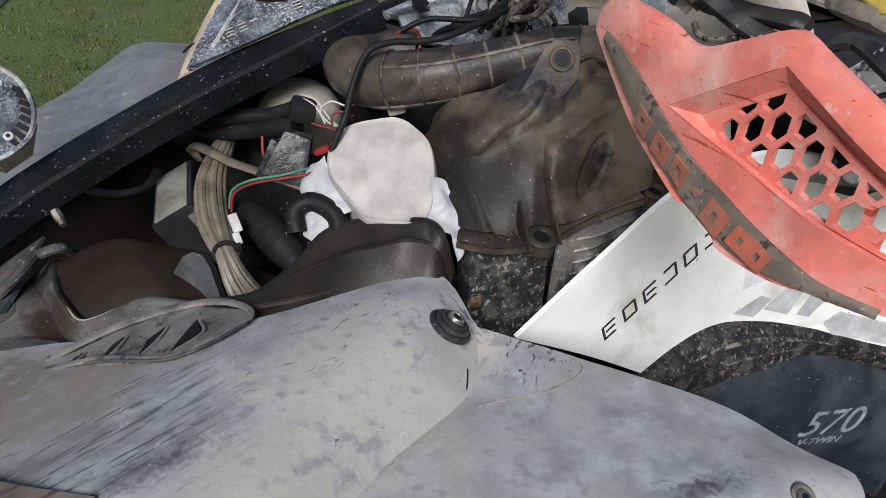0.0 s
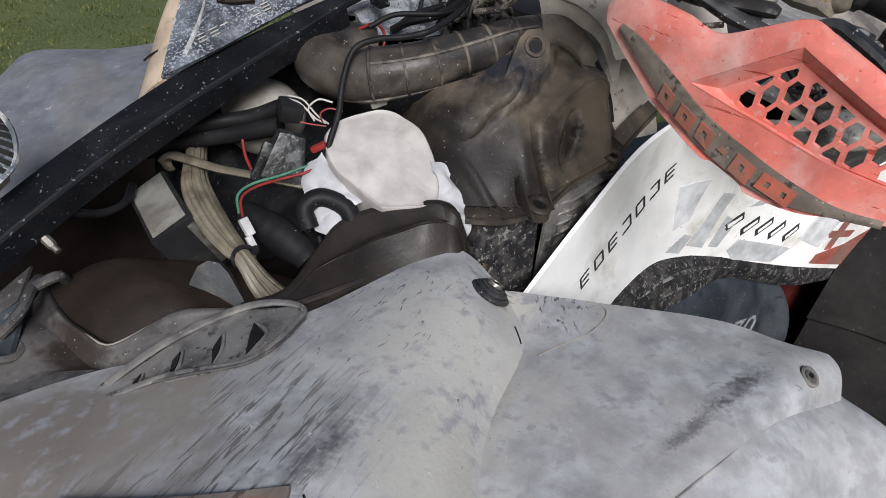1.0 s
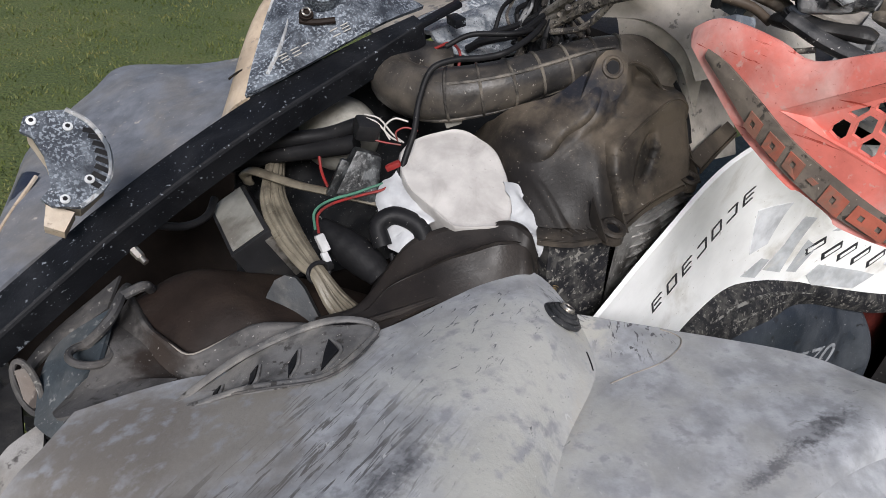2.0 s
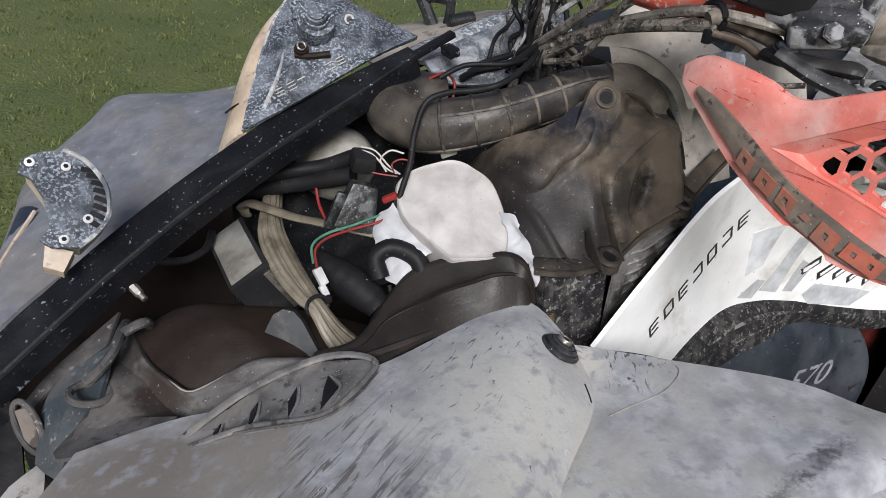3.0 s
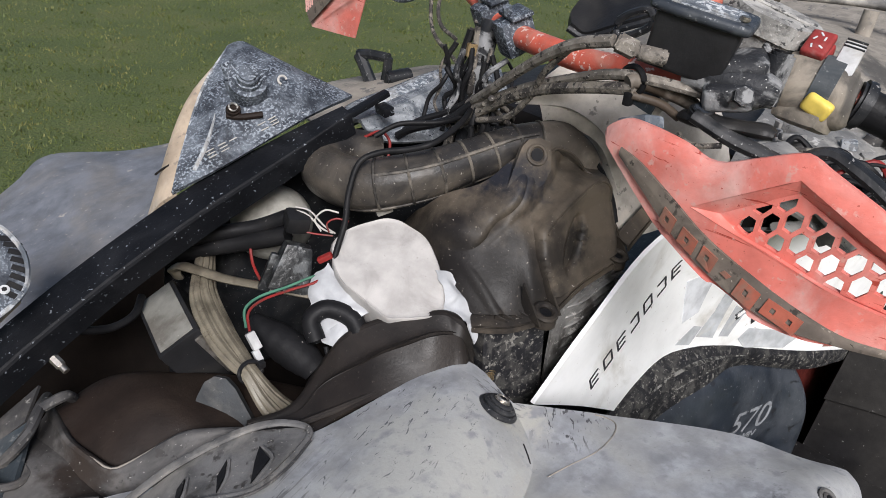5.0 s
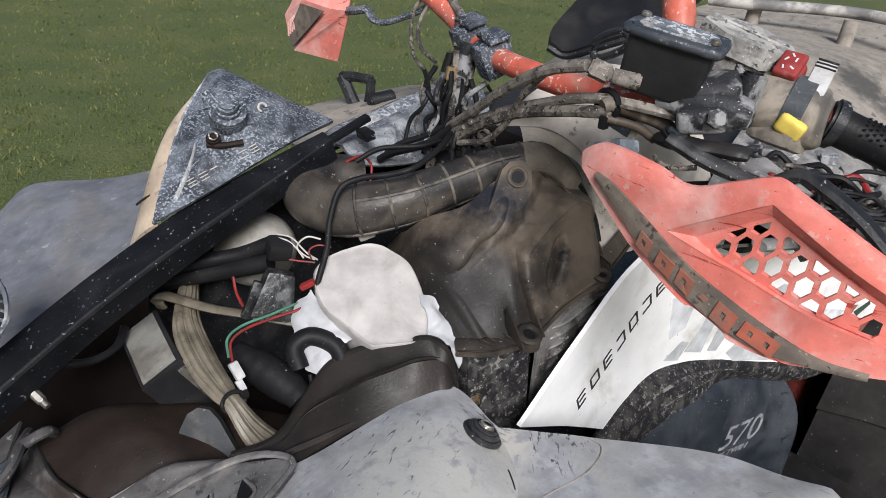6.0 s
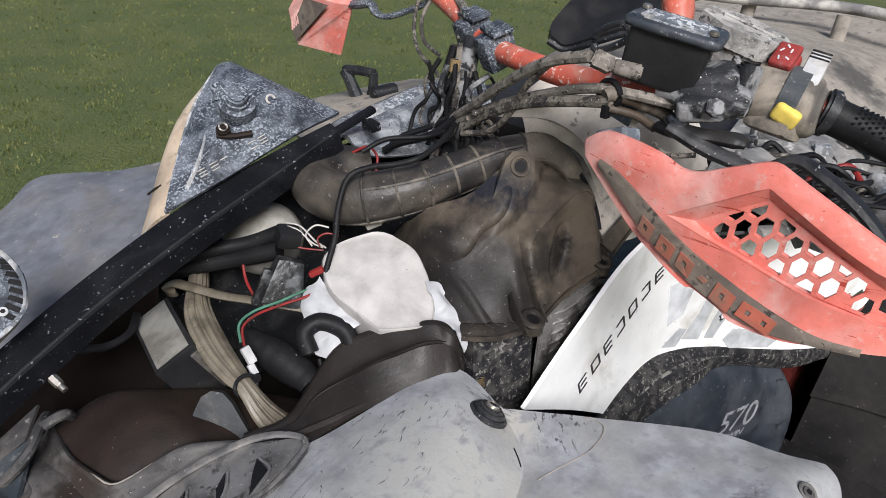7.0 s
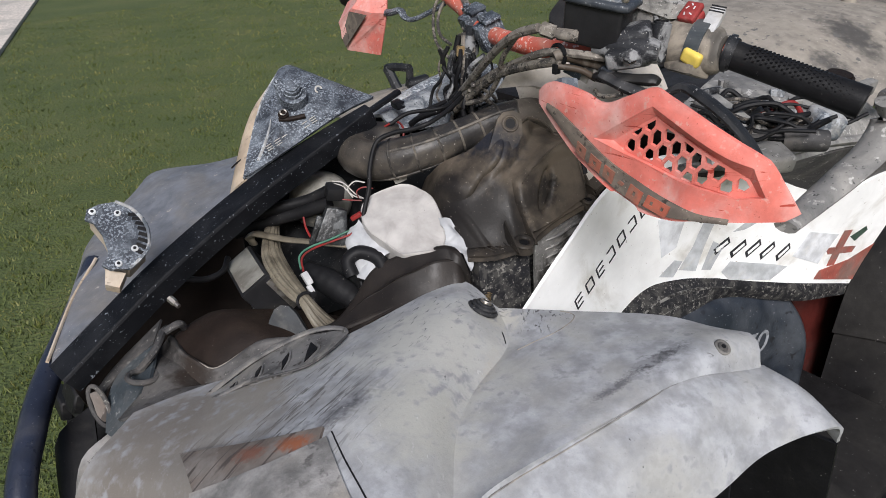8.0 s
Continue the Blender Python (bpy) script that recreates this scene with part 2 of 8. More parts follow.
    "red": material("orange_red_plastic", (0.60, 0.162, 0.130), 0.42, dust=(0.69, 0.405, 0.365), dust_at=(0.40, 0.69), dust_scale=10.0, streak=(0.33, 0.050, 0.035), streak_at=(0.64, 0.68), streak_scale=(30.0, 14.0, 170.0), speck=(0.55, 0.31, 0.27), speck_at=(0.58, 0.68), speck_scale=120.0, fleck=(0.36, 0.08, 0.06), fleck_at=(0.66, 0.73), fleck_scale=260.0, grain=0.08),
    "red_bar": material("orange_red_paint", (0.50, 0.10, 0.065), 0.4, dust=(0.45, 0.19, 0.145), dust_at=(0.42, 0.72), dust_scale=30.0, speck=(0.66, 0.53, 0.48), speck_at=(0.59, 0.64), speck_scale=130.0, fleck=(0.5, 0.3, 0.25), fleck_scale=260.0),
    "dark_red": material("dark_red_paint", (0.055, 0.010, 0.008), 0.5, dust=(0.035, 0.02, 0.018), dust_at=(0.4, 0.7)),
    "band": material("grey_brown_band", (0.115, 0.095, 0.080), 0.7, dust=(0.19, 0.16, 0.13), dust_scale=22.0, speck=(0.04, 0.035, 0.03), speck_at=(0.58, 0.64), speck_scale=80.0, fleck=(0.28, 0.24, 0.2), fleck_scale=260.0),
    "band_letter": material("dusty_red_relief", (0.30, 0.085, 0.055), 0.6, dust=(0.21, 0.115, 0.085), dust_at=(0.38, 0.62), dust_scale=40.0, fleck=(0.16, 0.09, 0.07), fleck_scale=240.0),
    "white": material("white_plastic", (0.86, 0.86, 0.85), 0.32, dust=(0.66, 0.635, 0.585), dust_at=(0.52, 0.76), dust_scale=9.0, speck=(0.36, 0.31, 0.26), speck_at=(0.69, 0.73), speck_scale=120.0, fleck=(0.6, 0.57, 0.52), fleck_at=(0.70, 0.74), fleck_scale=240.0, grain=0.02, bump=0.1, gloss=0.5),
    "decal_grey": material("grey_decal", (0.47, 0.485, 0.50), 0.4, dust=(0.60, 0.58, 0.54), dust_at=(0.5, 0.8), dust_scale=30.0),
    "decal_pale": material("pale_grey_decal", (0.62, 0.63, 0.65), 0.4, dust=(0.70, 0.68, 0.64), dust_at=(0.5, 0.8), dust_scale=30.0),
    "decal_green": material("dark_green_decal", (0.05, 0.08, 0.06), 0.45, bump=0.0),
    "decal_black": material("black_decal", (0.03, 0.03, 0.033), 0.45, bump=0.0),
    "decal_red": material("red_decal", (0.31, 0.085, 0.065), 0.5, dust=(0.22, 0.135, 0.115), dust_at=(0.36, 0.62), dust_scale=20.0, fleck=(0.45, 0.38, 0.35), fleck_scale=160.0),
    "pale": material("pale_lettering", (0.55, 0.56, 0.57), 0.5, bump=0.0),
    "number": material("worn_number", (0.21, 0.22, 0.235), 0.5, dust=(0.12, 0.125, 0.135), dust_at=(0.5, 0.7), dust_scale=60.0),
    "bag": material("white_plastic_film", (0.395, 0.378, 0.362), 0.42, dust=(0.275, 0.26, 0.247), dust_at=(0.42, 0.75), dust_scale=16.0, speck=(0.16, 0.15, 0.135), speck_at=(0.71, 0.75), speck_scale=130.0, fleck=(0.31, 0.295, 0.28), fleck_scale=200.0, grain=0.06, bump=0.35, bump_scale=70.0),
    "film": material("thin_white_film", (0.36, 0.367, 0.378), 0.35, grain=0.08, bump=0.5, bump_scale=60.0),
    "tank": material("translucent_white_plastic", (0.30, 0.29, 0.26), 0.45, dust=(0.20, 0.185, 0.155)),
    "hose": material("yellowed_hose", (0.165, 0.145, 0.110), 0.3, dust=(0.075, 0.064, 0.048), dust_at=(0.42, 0.7), dust_scale=24.0, fleck=(0.26, 0.235, 0.19), fleck_scale=200.0, transmission=0.1),
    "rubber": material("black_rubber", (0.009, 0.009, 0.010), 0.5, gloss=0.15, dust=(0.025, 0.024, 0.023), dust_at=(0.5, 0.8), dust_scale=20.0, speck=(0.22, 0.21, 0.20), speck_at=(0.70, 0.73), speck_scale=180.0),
    "cable": material("dusty_cable", (0.040, 0.036, 0.034), 0.65, dust=(0.20, 0.178, 0.15), dust_at=(0.44, 0.58), dust_scale=44.0, speck=(0.02, 0.02, 0.02), speck_at=(0.56, 0.62), speck_scale=150.0, fleck=(0.36, 0.33, 0.29), fleck_at=(0.62, 0.68), fleck_scale=320.0, bump=1.0, bump_scale=160.0),
    "cable_light": material("grey_brown_cable", (0.12, 0.107, 0.093), 0.65, dust=(0.24, 0.217, 0.188), dust_at=(0.42, 0.6), dust_scale=40.0, speck=(0.03, 0.028, 0.026), speck_at=(0.56, 0.62), speck_scale=140.0, fleck=(0.36, 0.335, 0.30), fleck_at=(0.62, 0.68), fleck_scale=300.0, bump=1.0, bump_scale=160.0),
    "wire_red": material("red_wire", (0.19, 0.018, 0.017), 0.4, dust=(0.13, 0.035, 0.03), dust_scale=40.0, bump=0.0),
    "wire_green": material("green_wire", (0.06, 0.16, 0.11), 0.4, bump=0.0),
    "wire_white": material("white_wire", (0.38, 0.365, 0.34), 0.45, bump=0.0),
    "grey_box": material("grey_metal_face", (0.165, 0.162, 0.145), 0.5, dust=(0.12, 0.11, 0.095), dust_scale=18.0, fleck=(0.25, 0.24, 0.22), fleck_scale=240.0),
    "steel": material("steel", (0.50, 0.47, 0.43), 0.35, 0.9, dust=(0.3, 0.27, 0.23), dust_scale=60.0, bump=0.1),
    "brass": material("brass", (0.42, 0.30, 0.16), 0.4, 0.7, dust=(0.2, 0.16, 0.1), dust_scale=60.0),
    "yellow": material("yellow_button", (0.62, 0.47, 0.10), 0.4, dust=(0.55, 0.44, 0.17), dust_at=(0.55, 0.8), dust_scale=60.0, bump=0.05),
    "red_button": material("red_button", (0.24, 0.034, 0.032), 0.5, dust=(0.28, 0.11, 0.10), dust_at=(0.5, 0.75), dust_scale=60.0),
    "grey_button": material("light_grey_plastic", (0.42, 0.42, 0.42), 0.45, dust=(0.36, 0.34, 0.31), dust_at=(0.5, 0.8), dust_scale=50.0),
    "switch": material("dusty_switch_housing", (0.085, 0.078, 0.070), 0.6, dust=(0.28, 0.245, 0.20), dust_at=(0.36, 0.6), dust_scale=22.0, fleck=(0.35, 0.32, 0.27), fleck_scale=260.0),
    "clutch": material("blue_black_plastic", (0.014, 0.018, 0.025), 0.34, dust=(0.052, 0.058, 0.068), dust_at=(0.42, 0.70), dust_scale=8.0, speck=(0.012, 0.012, 0.014), speck_at=(0.60, 0.66), speck_scale=50.0, fleck=(0.25, 0.25, 0.26), fleck_scale=200.0, gloss=0.4),
    "rear": material("dark_grey_plastic", (0.013, 0.0125, 0.013), 0.7, gloss=0.08, dust=(0.029, 0.0275, 0.026), dust_at=(0.4, 0.72), dust_scale=4.0, stain_or_shade=(((0.012, 0.012, 0.013), (1.225, 0.245, 0.33), 0.022), ((0.014, 0.014, 0.015), (1.22, 0.235, 0.27), 0.035)), fleck=(0.16, 0.155, 0.15), fleck_at=(0.68, 0.75), fleck_scale=120.0),
    "deck": material("dusty_deck_plastic", (0.15, 0.148, 0.145), 0.6, dust=(0.30, 0.29, 0.27), dust_at=(0.36, 0.62), dust_scale=14.0, speck=(0.44, 0.43, 0.41), speck_at=(0.60, 0.67), speck_scale=90.0, fleck=(0.06, 0.06, 0.06), fleck_at=(0.62, 0.7), fleck_scale=200.0),
    "blue_grey": material("smeared_blue_grey_plastic", (0.035, 0.043, 0.050), 0.45, dust=(0.085, 0.090, 0.093), dust_at=(0.42, 0.7), dust_scale=18.0, speck=(0.15, 0.155, 0.155), speck_at=(0.60, 0.68), speck_scale=110.0, fleck=(0.22, 0.22, 0.22), fleck_scale=240.0),
    "splashed": material("pale_mud_splash", (0.10, 0.115, 0.135), 0.55, dust=(0.36, 0.355, 0.345), dust_at=(0.44, 0.60), dust_scale=16.0, speck=(0.40, 0.42, 0.44), speck_at=(0.50, 0.58), speck_scale=160.0, fleck=(0.05, 0.055, 0.065), fleck_at=(0.62, 0.68), fleck_scale=260.0, bump=0.6),
    "mud_block": material("mud_covered_block", (0.34, 0.33, 0.31), 0.7, dust=(0.20, 0.195, 0.185), dust_at=(0.46, 0.62), dust_scale=40.0, speck=(0.06, 0.06, 0.06), speck_at=(0.56, 0.62), speck_scale=130.0, fleck=(0.5, 0.49, 0.47), fleck_at=(0.62, 0.68), fleck_scale=320.0, bump=0.9, bump_scale=140.0),
    "rack": material("mud_washed_tube", (0.16, 0.155, 0.15), 0.6, dust=(0.44, 0.42, 0.39), dust_at=(0.42, 0.60), dust_scale=14.0, fleck=(0.2, 0.19, 0.18), fleck_scale=150.0),
    "panel_dust": material("dust_coated_panel", (0.43, 0.395, 0.345), 0.7, dust=(0.53, 0.49, 0.435), dust_scale=12.0, speck=(0.20, 0.19, 0.17), speck_at=(0.62, 0.70), speck_scale=90.0, fleck=(0.46, 0.445, 0.42), fleck_scale=240.0),
    "alu": material("dirty_cast_aluminium", (0.20, 0.195, 0.185), 0.45, 0.3, dust=(0.065, 0.06, 0.055), dust_at=(0.42, 0.6), dust_scale=22.0, speck=(0.34, 0.33, 0.31), speck_at=(0.60, 0.66), speck_scale=120.0, fleck=(0.03, 0.03, 0.03), fleck_scale=220.0),
    "brown_hose": material("brown_hose", (0.060, 0.045, 0.033), 0.5, dust=(0.14, 0.12, 0.10), dust_at=(0.45, 0.65), dust_scale=30.0, fleck=(0.2, 0.17, 0.13), fleck_scale=240.0),
    "bay_rim": material("worn_grey_rim", (0.062, 0.060, 0.060), 0.55, dust=(0.125, 0.118, 0.112), dust_at=(0.42, 0.66), dust_scale=16.0, stain_or_shade=(((0.030, 0.023, 0.019), (-0.075, 0.685, 0.745), 0.045), ((0.028, 0.026, 0.025), (-0.085, 0.76, 0.74), 0.04)), speck=(0.035, 0.033, 0.032), speck_at=(0.58, 0.66), speck_scale=90.0, fleck=(0.25, 0.24, 0.23), fleck_scale=240.0),
    "tub": material("black_tub_plastic", (0.009, 0.0068, 0.0058), 0.7, dust=(0.015, 0.011, 0.009), dust_scale=7.0, gloss=0.10),
    "blue_tube": material("blue_black_paint", (0.016, 0.020, 0.034), 0.3, dust=(0.08, 0.08, 0.085), dust_at=(0.5, 0.85), fleck=(0.2, 0.2, 0.2), fleck_scale=200.0, gloss=0.5),
    "blue_tab": material("worn_blue_grey_tab", (0.034, 0.037, 0.040), 0.5, dust=(0.080, 0.078, 0.074), dust_at=(0.42, 0.66), dust_scale=20.0, fleck=(0.22, 0.22, 0.21), fleck_scale=240.0),
    "mud_crust": material("dried_mud_crust", (0.030, 0.029, 0.028), 0.7, dust=(0.19, 0.185, 0.172), dust_at=(0.44, 0.56), dust_scale=60.0, speck=(0.012, 0.012, 0.013), speck_at=(0.54, 0.60), speck_scale=110.0, fleck=(0.26, 0.25, 0.235), fleck_scale=280.0, bump=1.0, bump_scale=120.0),
    "collar": material("brown_dusty_rubber", (0.085, 0.072, 0.058), 0.6, dust=(0.19, 0.165, 0.135), dust_at=(0.42, 0.66), dust_scale=18.0, fleck=(0.25, 0.22, 0.18), fleck_scale=260.0),
    "box_black": material("plain_black_plastic", (0.013, 0.013, 0.014), 0.42, dust=(0.032, 0.030, 0.028), dust_at=(0.45, 0.75), dust_scale=14.0, fleck=(0.10, 0.095, 0.09), fleck_at=(0.72, 0.76), fleck_scale=260.0),
    "smeared": material("smeared_black_plastic", (0.012, 0.013, 0.014), 0.34, dust=(0.085, 0.090, 0.092), dust_at=(0.50, 0.60), dust_scale=26.0, speck=(0.19, 0.195, 0.195), speck_at=(0.60, 0.66), speck_scale=120.0, fleck=(0.24, 0.24, 0.24), fleck_scale=240.0, bump=0.9, bump_scale=90.0, gloss=0.4),
    "lid_blue": material("blue_grey_lid", (0.030, 0.035, 0.043), 0.42, dust=(0.085, 0.092, 0.10), dust_at=(0.45, 0.7), dust_scale=24.0, speck=(0.24, 0.25, 0.26), speck_at=(0.60, 0.67), speck_scale=150.0),
    "boot": material("ribbed_rubber_boot", (0.009, 0.009, 0.010), 0.6, dust=(0.026, 0.025, 0.023), dust_at=(0.5, 0.8), speck=(0.20, 0.19, 0.18), speck_at=(0.70, 0.74), speck_scale=170.0, gloss=0.15),
    "concrete": material("pale_concrete", (0.55, 0.50, 0.45), 0.85, dust=(0.45, 0.42, 0.38), dust_scale=1.5),
}


# ---- shapes ----
def spline(points, steps=6, closed=False):
    """Points on a smooth curve through the given ones."""
    p = [Vector(q) for q in points]
    k = len(p)
    out = []
    for i in range(k if closed else k - 1):
        a, b = p[i], p[(i + 1) % k]
        before = p[(i - 1) % k] if closed or i else a * 2 - b
        after = p[(i + 2) % k] if closed or i + 2 < k else b * 2 - a
        for s in range(steps):
            t = s / steps
            out.append(0.5 * (2 * a + (b - before) * t + (2 * before - 5 * a + 4 * b - after) * t * t + (3 * a - before - 3 * b + after) * t ** 3))
    return out if closed else out + [p[-1]]


def add_tube(bm, points, radius, seg=10, steps=6, closed=False, flat=1.0, ridge=None):
    """A round tube along a smooth curve; radius may be a list, one for each given point."""
    line = spline(points, steps, closed)
    k = len(line)
    if isinstance(radius, (list, tuple)):
        radii = [q.x for q in spline([(r, 0, 0) for r in radius], steps, closed)]
    else:
        radii = [radius] * k
    up = Vector((0, 0, 1))
    rings = []
    for i, c in enumerate(line):
        ahead = (line[(i + 1) % k] if closed or i + 1 < k else c) - (line[i - 1] if closed or i else c)
        ahead.normalize()
        side = ahead.cross(up)
        if side.length < 0.2:
            side = ahead.cross(Vector((0, 1, 0)))
        side.normalize()
        above = side.cross(ahead)
        r = radii[i] * (ridge(i / (k - 1)) if ridge else 1)
        rings.append([bm.verts.new(c + (side * math.cos(a) + above * math.sin(a) * flat) * r) for a in (2 * math.pi * j / seg for j in range(seg))])
    for i in range(k if closed else k - 1):
        a, b = rings[i], rings[(i + 1) % k]
        for j in range(seg):
            bm.faces.new((a[j], a[(j + 1) % seg], b[(j + 1) % seg], b[j]))
    if not closed:
        bm.faces.new(list(reversed(rings[0])))
        bm.faces.new(rings[-1])
    return bm


def add_box(bm, size, m, bevel=0.004, segments=2, taper=1.0):
    """A box with rounded edges at the pose m; taper: the top's width over the bottom's."""
    made = bmesh.ops.create_cube(bm, size=1.0)["verts"]
    for q in made:
        k = taper if q.co.z > 0 else 1.0
        q.co = Vector((q.co.x * size[0] * k, q.co.y * size[1] * k, q.co.z * size[2]))
    edges = list({e for q in made for e in q.link_edges})
    if bevel:
        made = list({q for f in bmesh.ops.bevel(bm, geom=edges, offset=bevel, segments=segments, affect="EDGES", profile=0.6)["faces"] for q in f.verts} | {q for q in made if q.is_valid})
    bmesh.ops.transform(bm, matrix=m, verts=made)
    return bm


def add_rod(bm, a, b, radius, seg=16, bevel=0.0, end=None):
    """A round rod from a to b; end: its radius at b."""
    a, b = Vector(a), Vector(b)
    m = Matrix.Translation((a + b) / 2) @ (b - a).to_track_quat("Z", "Y").to_matrix().to_4x4()
    made = bmesh.ops.create_cone(bm, cap_ends=True, segments=seg, radius1=radius, radius2=radius if end is None else end, depth=(b - a).length)["verts"]
    if bevel:
        rims = [e for e in {e for q in made for e in q.link_edges} if any(len(f.verts) > 4 for f in e.link_faces)]
        made = list({q for f in bmesh.ops.bevel(bm, geom=rims, offset=bevel, segments=2, affect="EDGES")["faces"] for q in f.verts} | {q for q in made if q.is_valid})
    bmesh.ops.transform(bm, matrix=m, verts=made)
    return bm


def add_sheet(bm, rows, fine=(6, 6), thick=0.004, shape=None):
    """A smooth skin through a net of points, of the given thickness. shape(p, s, t) may move its points."""
    across = [spline(r, fine[1]) for r in rows]
    net = [spline(c, fine[0]) for c in zip(*across)]
    net = [list(c) for c in zip(*net)]
    h, w = len(net), len(net[0])
    if shape:
        net = [[Vector(shape(p, i / (h - 1), j / (w - 1))) for j, p in enumerate(r)] for i, r in enumerate(net)]
    top = [[bm.verts.new(p) for p in r] for r in net]
    low = []
    for i in range(h):
        line = []
        for j in range(w):
            du = net[min(i + 1, h - 1)][j] - net[max(i - 1, 0)][j]
            dv = net[i][min(j + 1, w - 1)] - net[i][max(j - 1, 0)]
            nn = du.cross(dv)
            nn = nn.normalized() if nn.length > 1e-9 else Vector((0, 0, 1))
            line.append(bm.verts.new(net[i][j] - nn * thick))
        low.append(line)
    for i in range(h - 1):
        for j in range(w - 1):
            bm.faces.new((top[i][j], top[i + 1][j], top[i + 1][j + 1], top[i][j + 1]))
            bm.faces.new((low[i][j], low[i][j + 1], low[i + 1][j + 1], low[i + 1][j]))
    for i in range(h - 1):
        for j, flip in ((0, 0), (w - 1, 1)):
            q = (top[i][j], low[i][j], low[i + 1][j], top[i + 1][j])
            bm.faces.new(tuple(reversed(q)) if flip else q)
    for j in range(w - 1):
        for i, flip in ((0, 1), (h - 1, 0)):
            q = (top[i][j], low[i][j], low[i][j + 1], top[i][j + 1])
            bm.faces.new(tuple(reversed(q)) if flip else q)
    return bm


def add_prism(bm, outline, m, depth, holes=(), bevel=0.0):
    """A flat plate: an outline in x and y, with holes, depth thick along z, at the pose m."""
    edges = []
    for loop in (outline, *holes):
        vs = [bm.verts.new((x, y, 0)) for x, y in loop]
        edges += [bm.edges.new((a, b)) for a, b in zip(vs, vs[1:] + vs[:1])]
    faces = [g for g in bmesh.ops.triangle_fill(bm, use_beauty=True, use_dissolve=False, edges=edges)["geom"] if isinstance(g, bmesh.types.BMFace)]
    back = bmesh.ops.extrude_face_region(bm, geom=faces)["geom"]
    moved = [g for g in back if isinstance(g, bmesh.types.BMVert)]
    bmesh.ops.translate(bm, verts=moved, vec=(0, 0, depth))
    every = list({q for e in edges for q in e.verts} | set(moved))
    bmesh.ops.transform(bm, matrix=m, verts=every)
    return bm


def plane_pose(origin, along, up):
    """A pose with x along one way and y as near as can be to another."""
    x = Vector(along).normalized()
    z = x.cross(Vector(up)).normalized()
    y = z.cross(x)
    m = Matrix((x, y, z)).transposed().to_4x4()
    m.translation = origin
    return m


def part(name, bm, mat, parent, label="", sharp=40):
    """Links a bmesh as one mesh object under a thing or a part."""
    bmesh.ops.recalc_face_normals(bm, faces=bm.faces)
    me = bpy.data.meshes.new(name)
    bm.to_mesh(me)
    bm.free()
    me.materials.append(M[mat])
    me.polygons.foreach_set("use_smooth", [True] * len(me.polygons))
    me.set_sharp_from_angle(angle=radians(sharp))
    ob = new(name, me)
    if parent:
        ob.parent = parent
    if label:
        ob["label"] = label
    return ob


def B():
    return bmesh.new()


def press(ob, target, off):
    """Lays a thin flat piece on the outer side of a part, seen along y."""
    tree = BVHTree.FromPolygons([q.co.copy() for q in target.data.vertices], [tuple(p.vertices) for p in target.data.polygons])
    back = ob.matrix_basis.inverted()
    depth = [q.co.z for q in ob.data.vertices]
    for q, deep in zip(ob.data.vertices, depth):
        p = ob.matrix_basis @ q.co
        hit = tree.ray_cast(Vector((p.x, -1.0, p.z)), Vector((0, 1, 0)))[0]
        if hit:
            q.co = back @ Vector((p.x, hit.y - off - (0.0008 if deep > 0 else 0.0), p.z))


def flat_piece(name, shape, mat, target, label=""):
    bm = B()
    add_prism(bm, shape, Matrix(), 0.001)
    bmesh.ops.triangulate(bm, faces=bm.faces)
    for _ in range(4):
        long = [e for e in bm.edges if e.calc_length() > 0.012]
        if long:
            bmesh.ops.subdivide_edges(bm, edges=long, cuts=1)
            bmesh.ops.triangulate(bm, faces=bm.faces)
    ob = part(name, bm, mat, target, label)
    for q in ob.data.vertices:
        q.co = Vector((q.co.x, 0.0, q.co.y)) if q.co.z < 0.0005 else Vector((q.co.x, -0.0008, q.co.y))
    deep = [q.co.y for q in ob.data.vertices]
    tree = BVHTree.FromPolygons([q.co.copy() for q in target.data.vertices], [tuple(p.vertices) for p in target.data.polygons])
    for q, k in zip(ob.data.vertices, deep):
        hit = tree.ray_cast(Vector((q.co.x, -1.0, q.co.z)), Vector((0, 1, 0)))[0]
        q.co.y = (hit.y if hit else 0.4) - 0.0004 + k
    return ob


def lettering(name, text, size, m, mat, parent, label="", depth=0.0006):
    cu = bpy.data.curves.new(name, "FONT")
    cu.body, cu.size, cu.extrude, cu.shear = text, size, depth, 0.25
    ob = new(name, cu)
    me = bpy.data.meshes.new_from_object(ob)
    bpy.data.objects.remove(ob)
    bpy.data.curves.remove(cu)
    me.materials.clear()
    me.materials.append(M[mat])
    ob = new(name, me)
    ob.parent = parent
    ob.matrix_basis = m
    if label:
        ob["label"] = label
    return ob


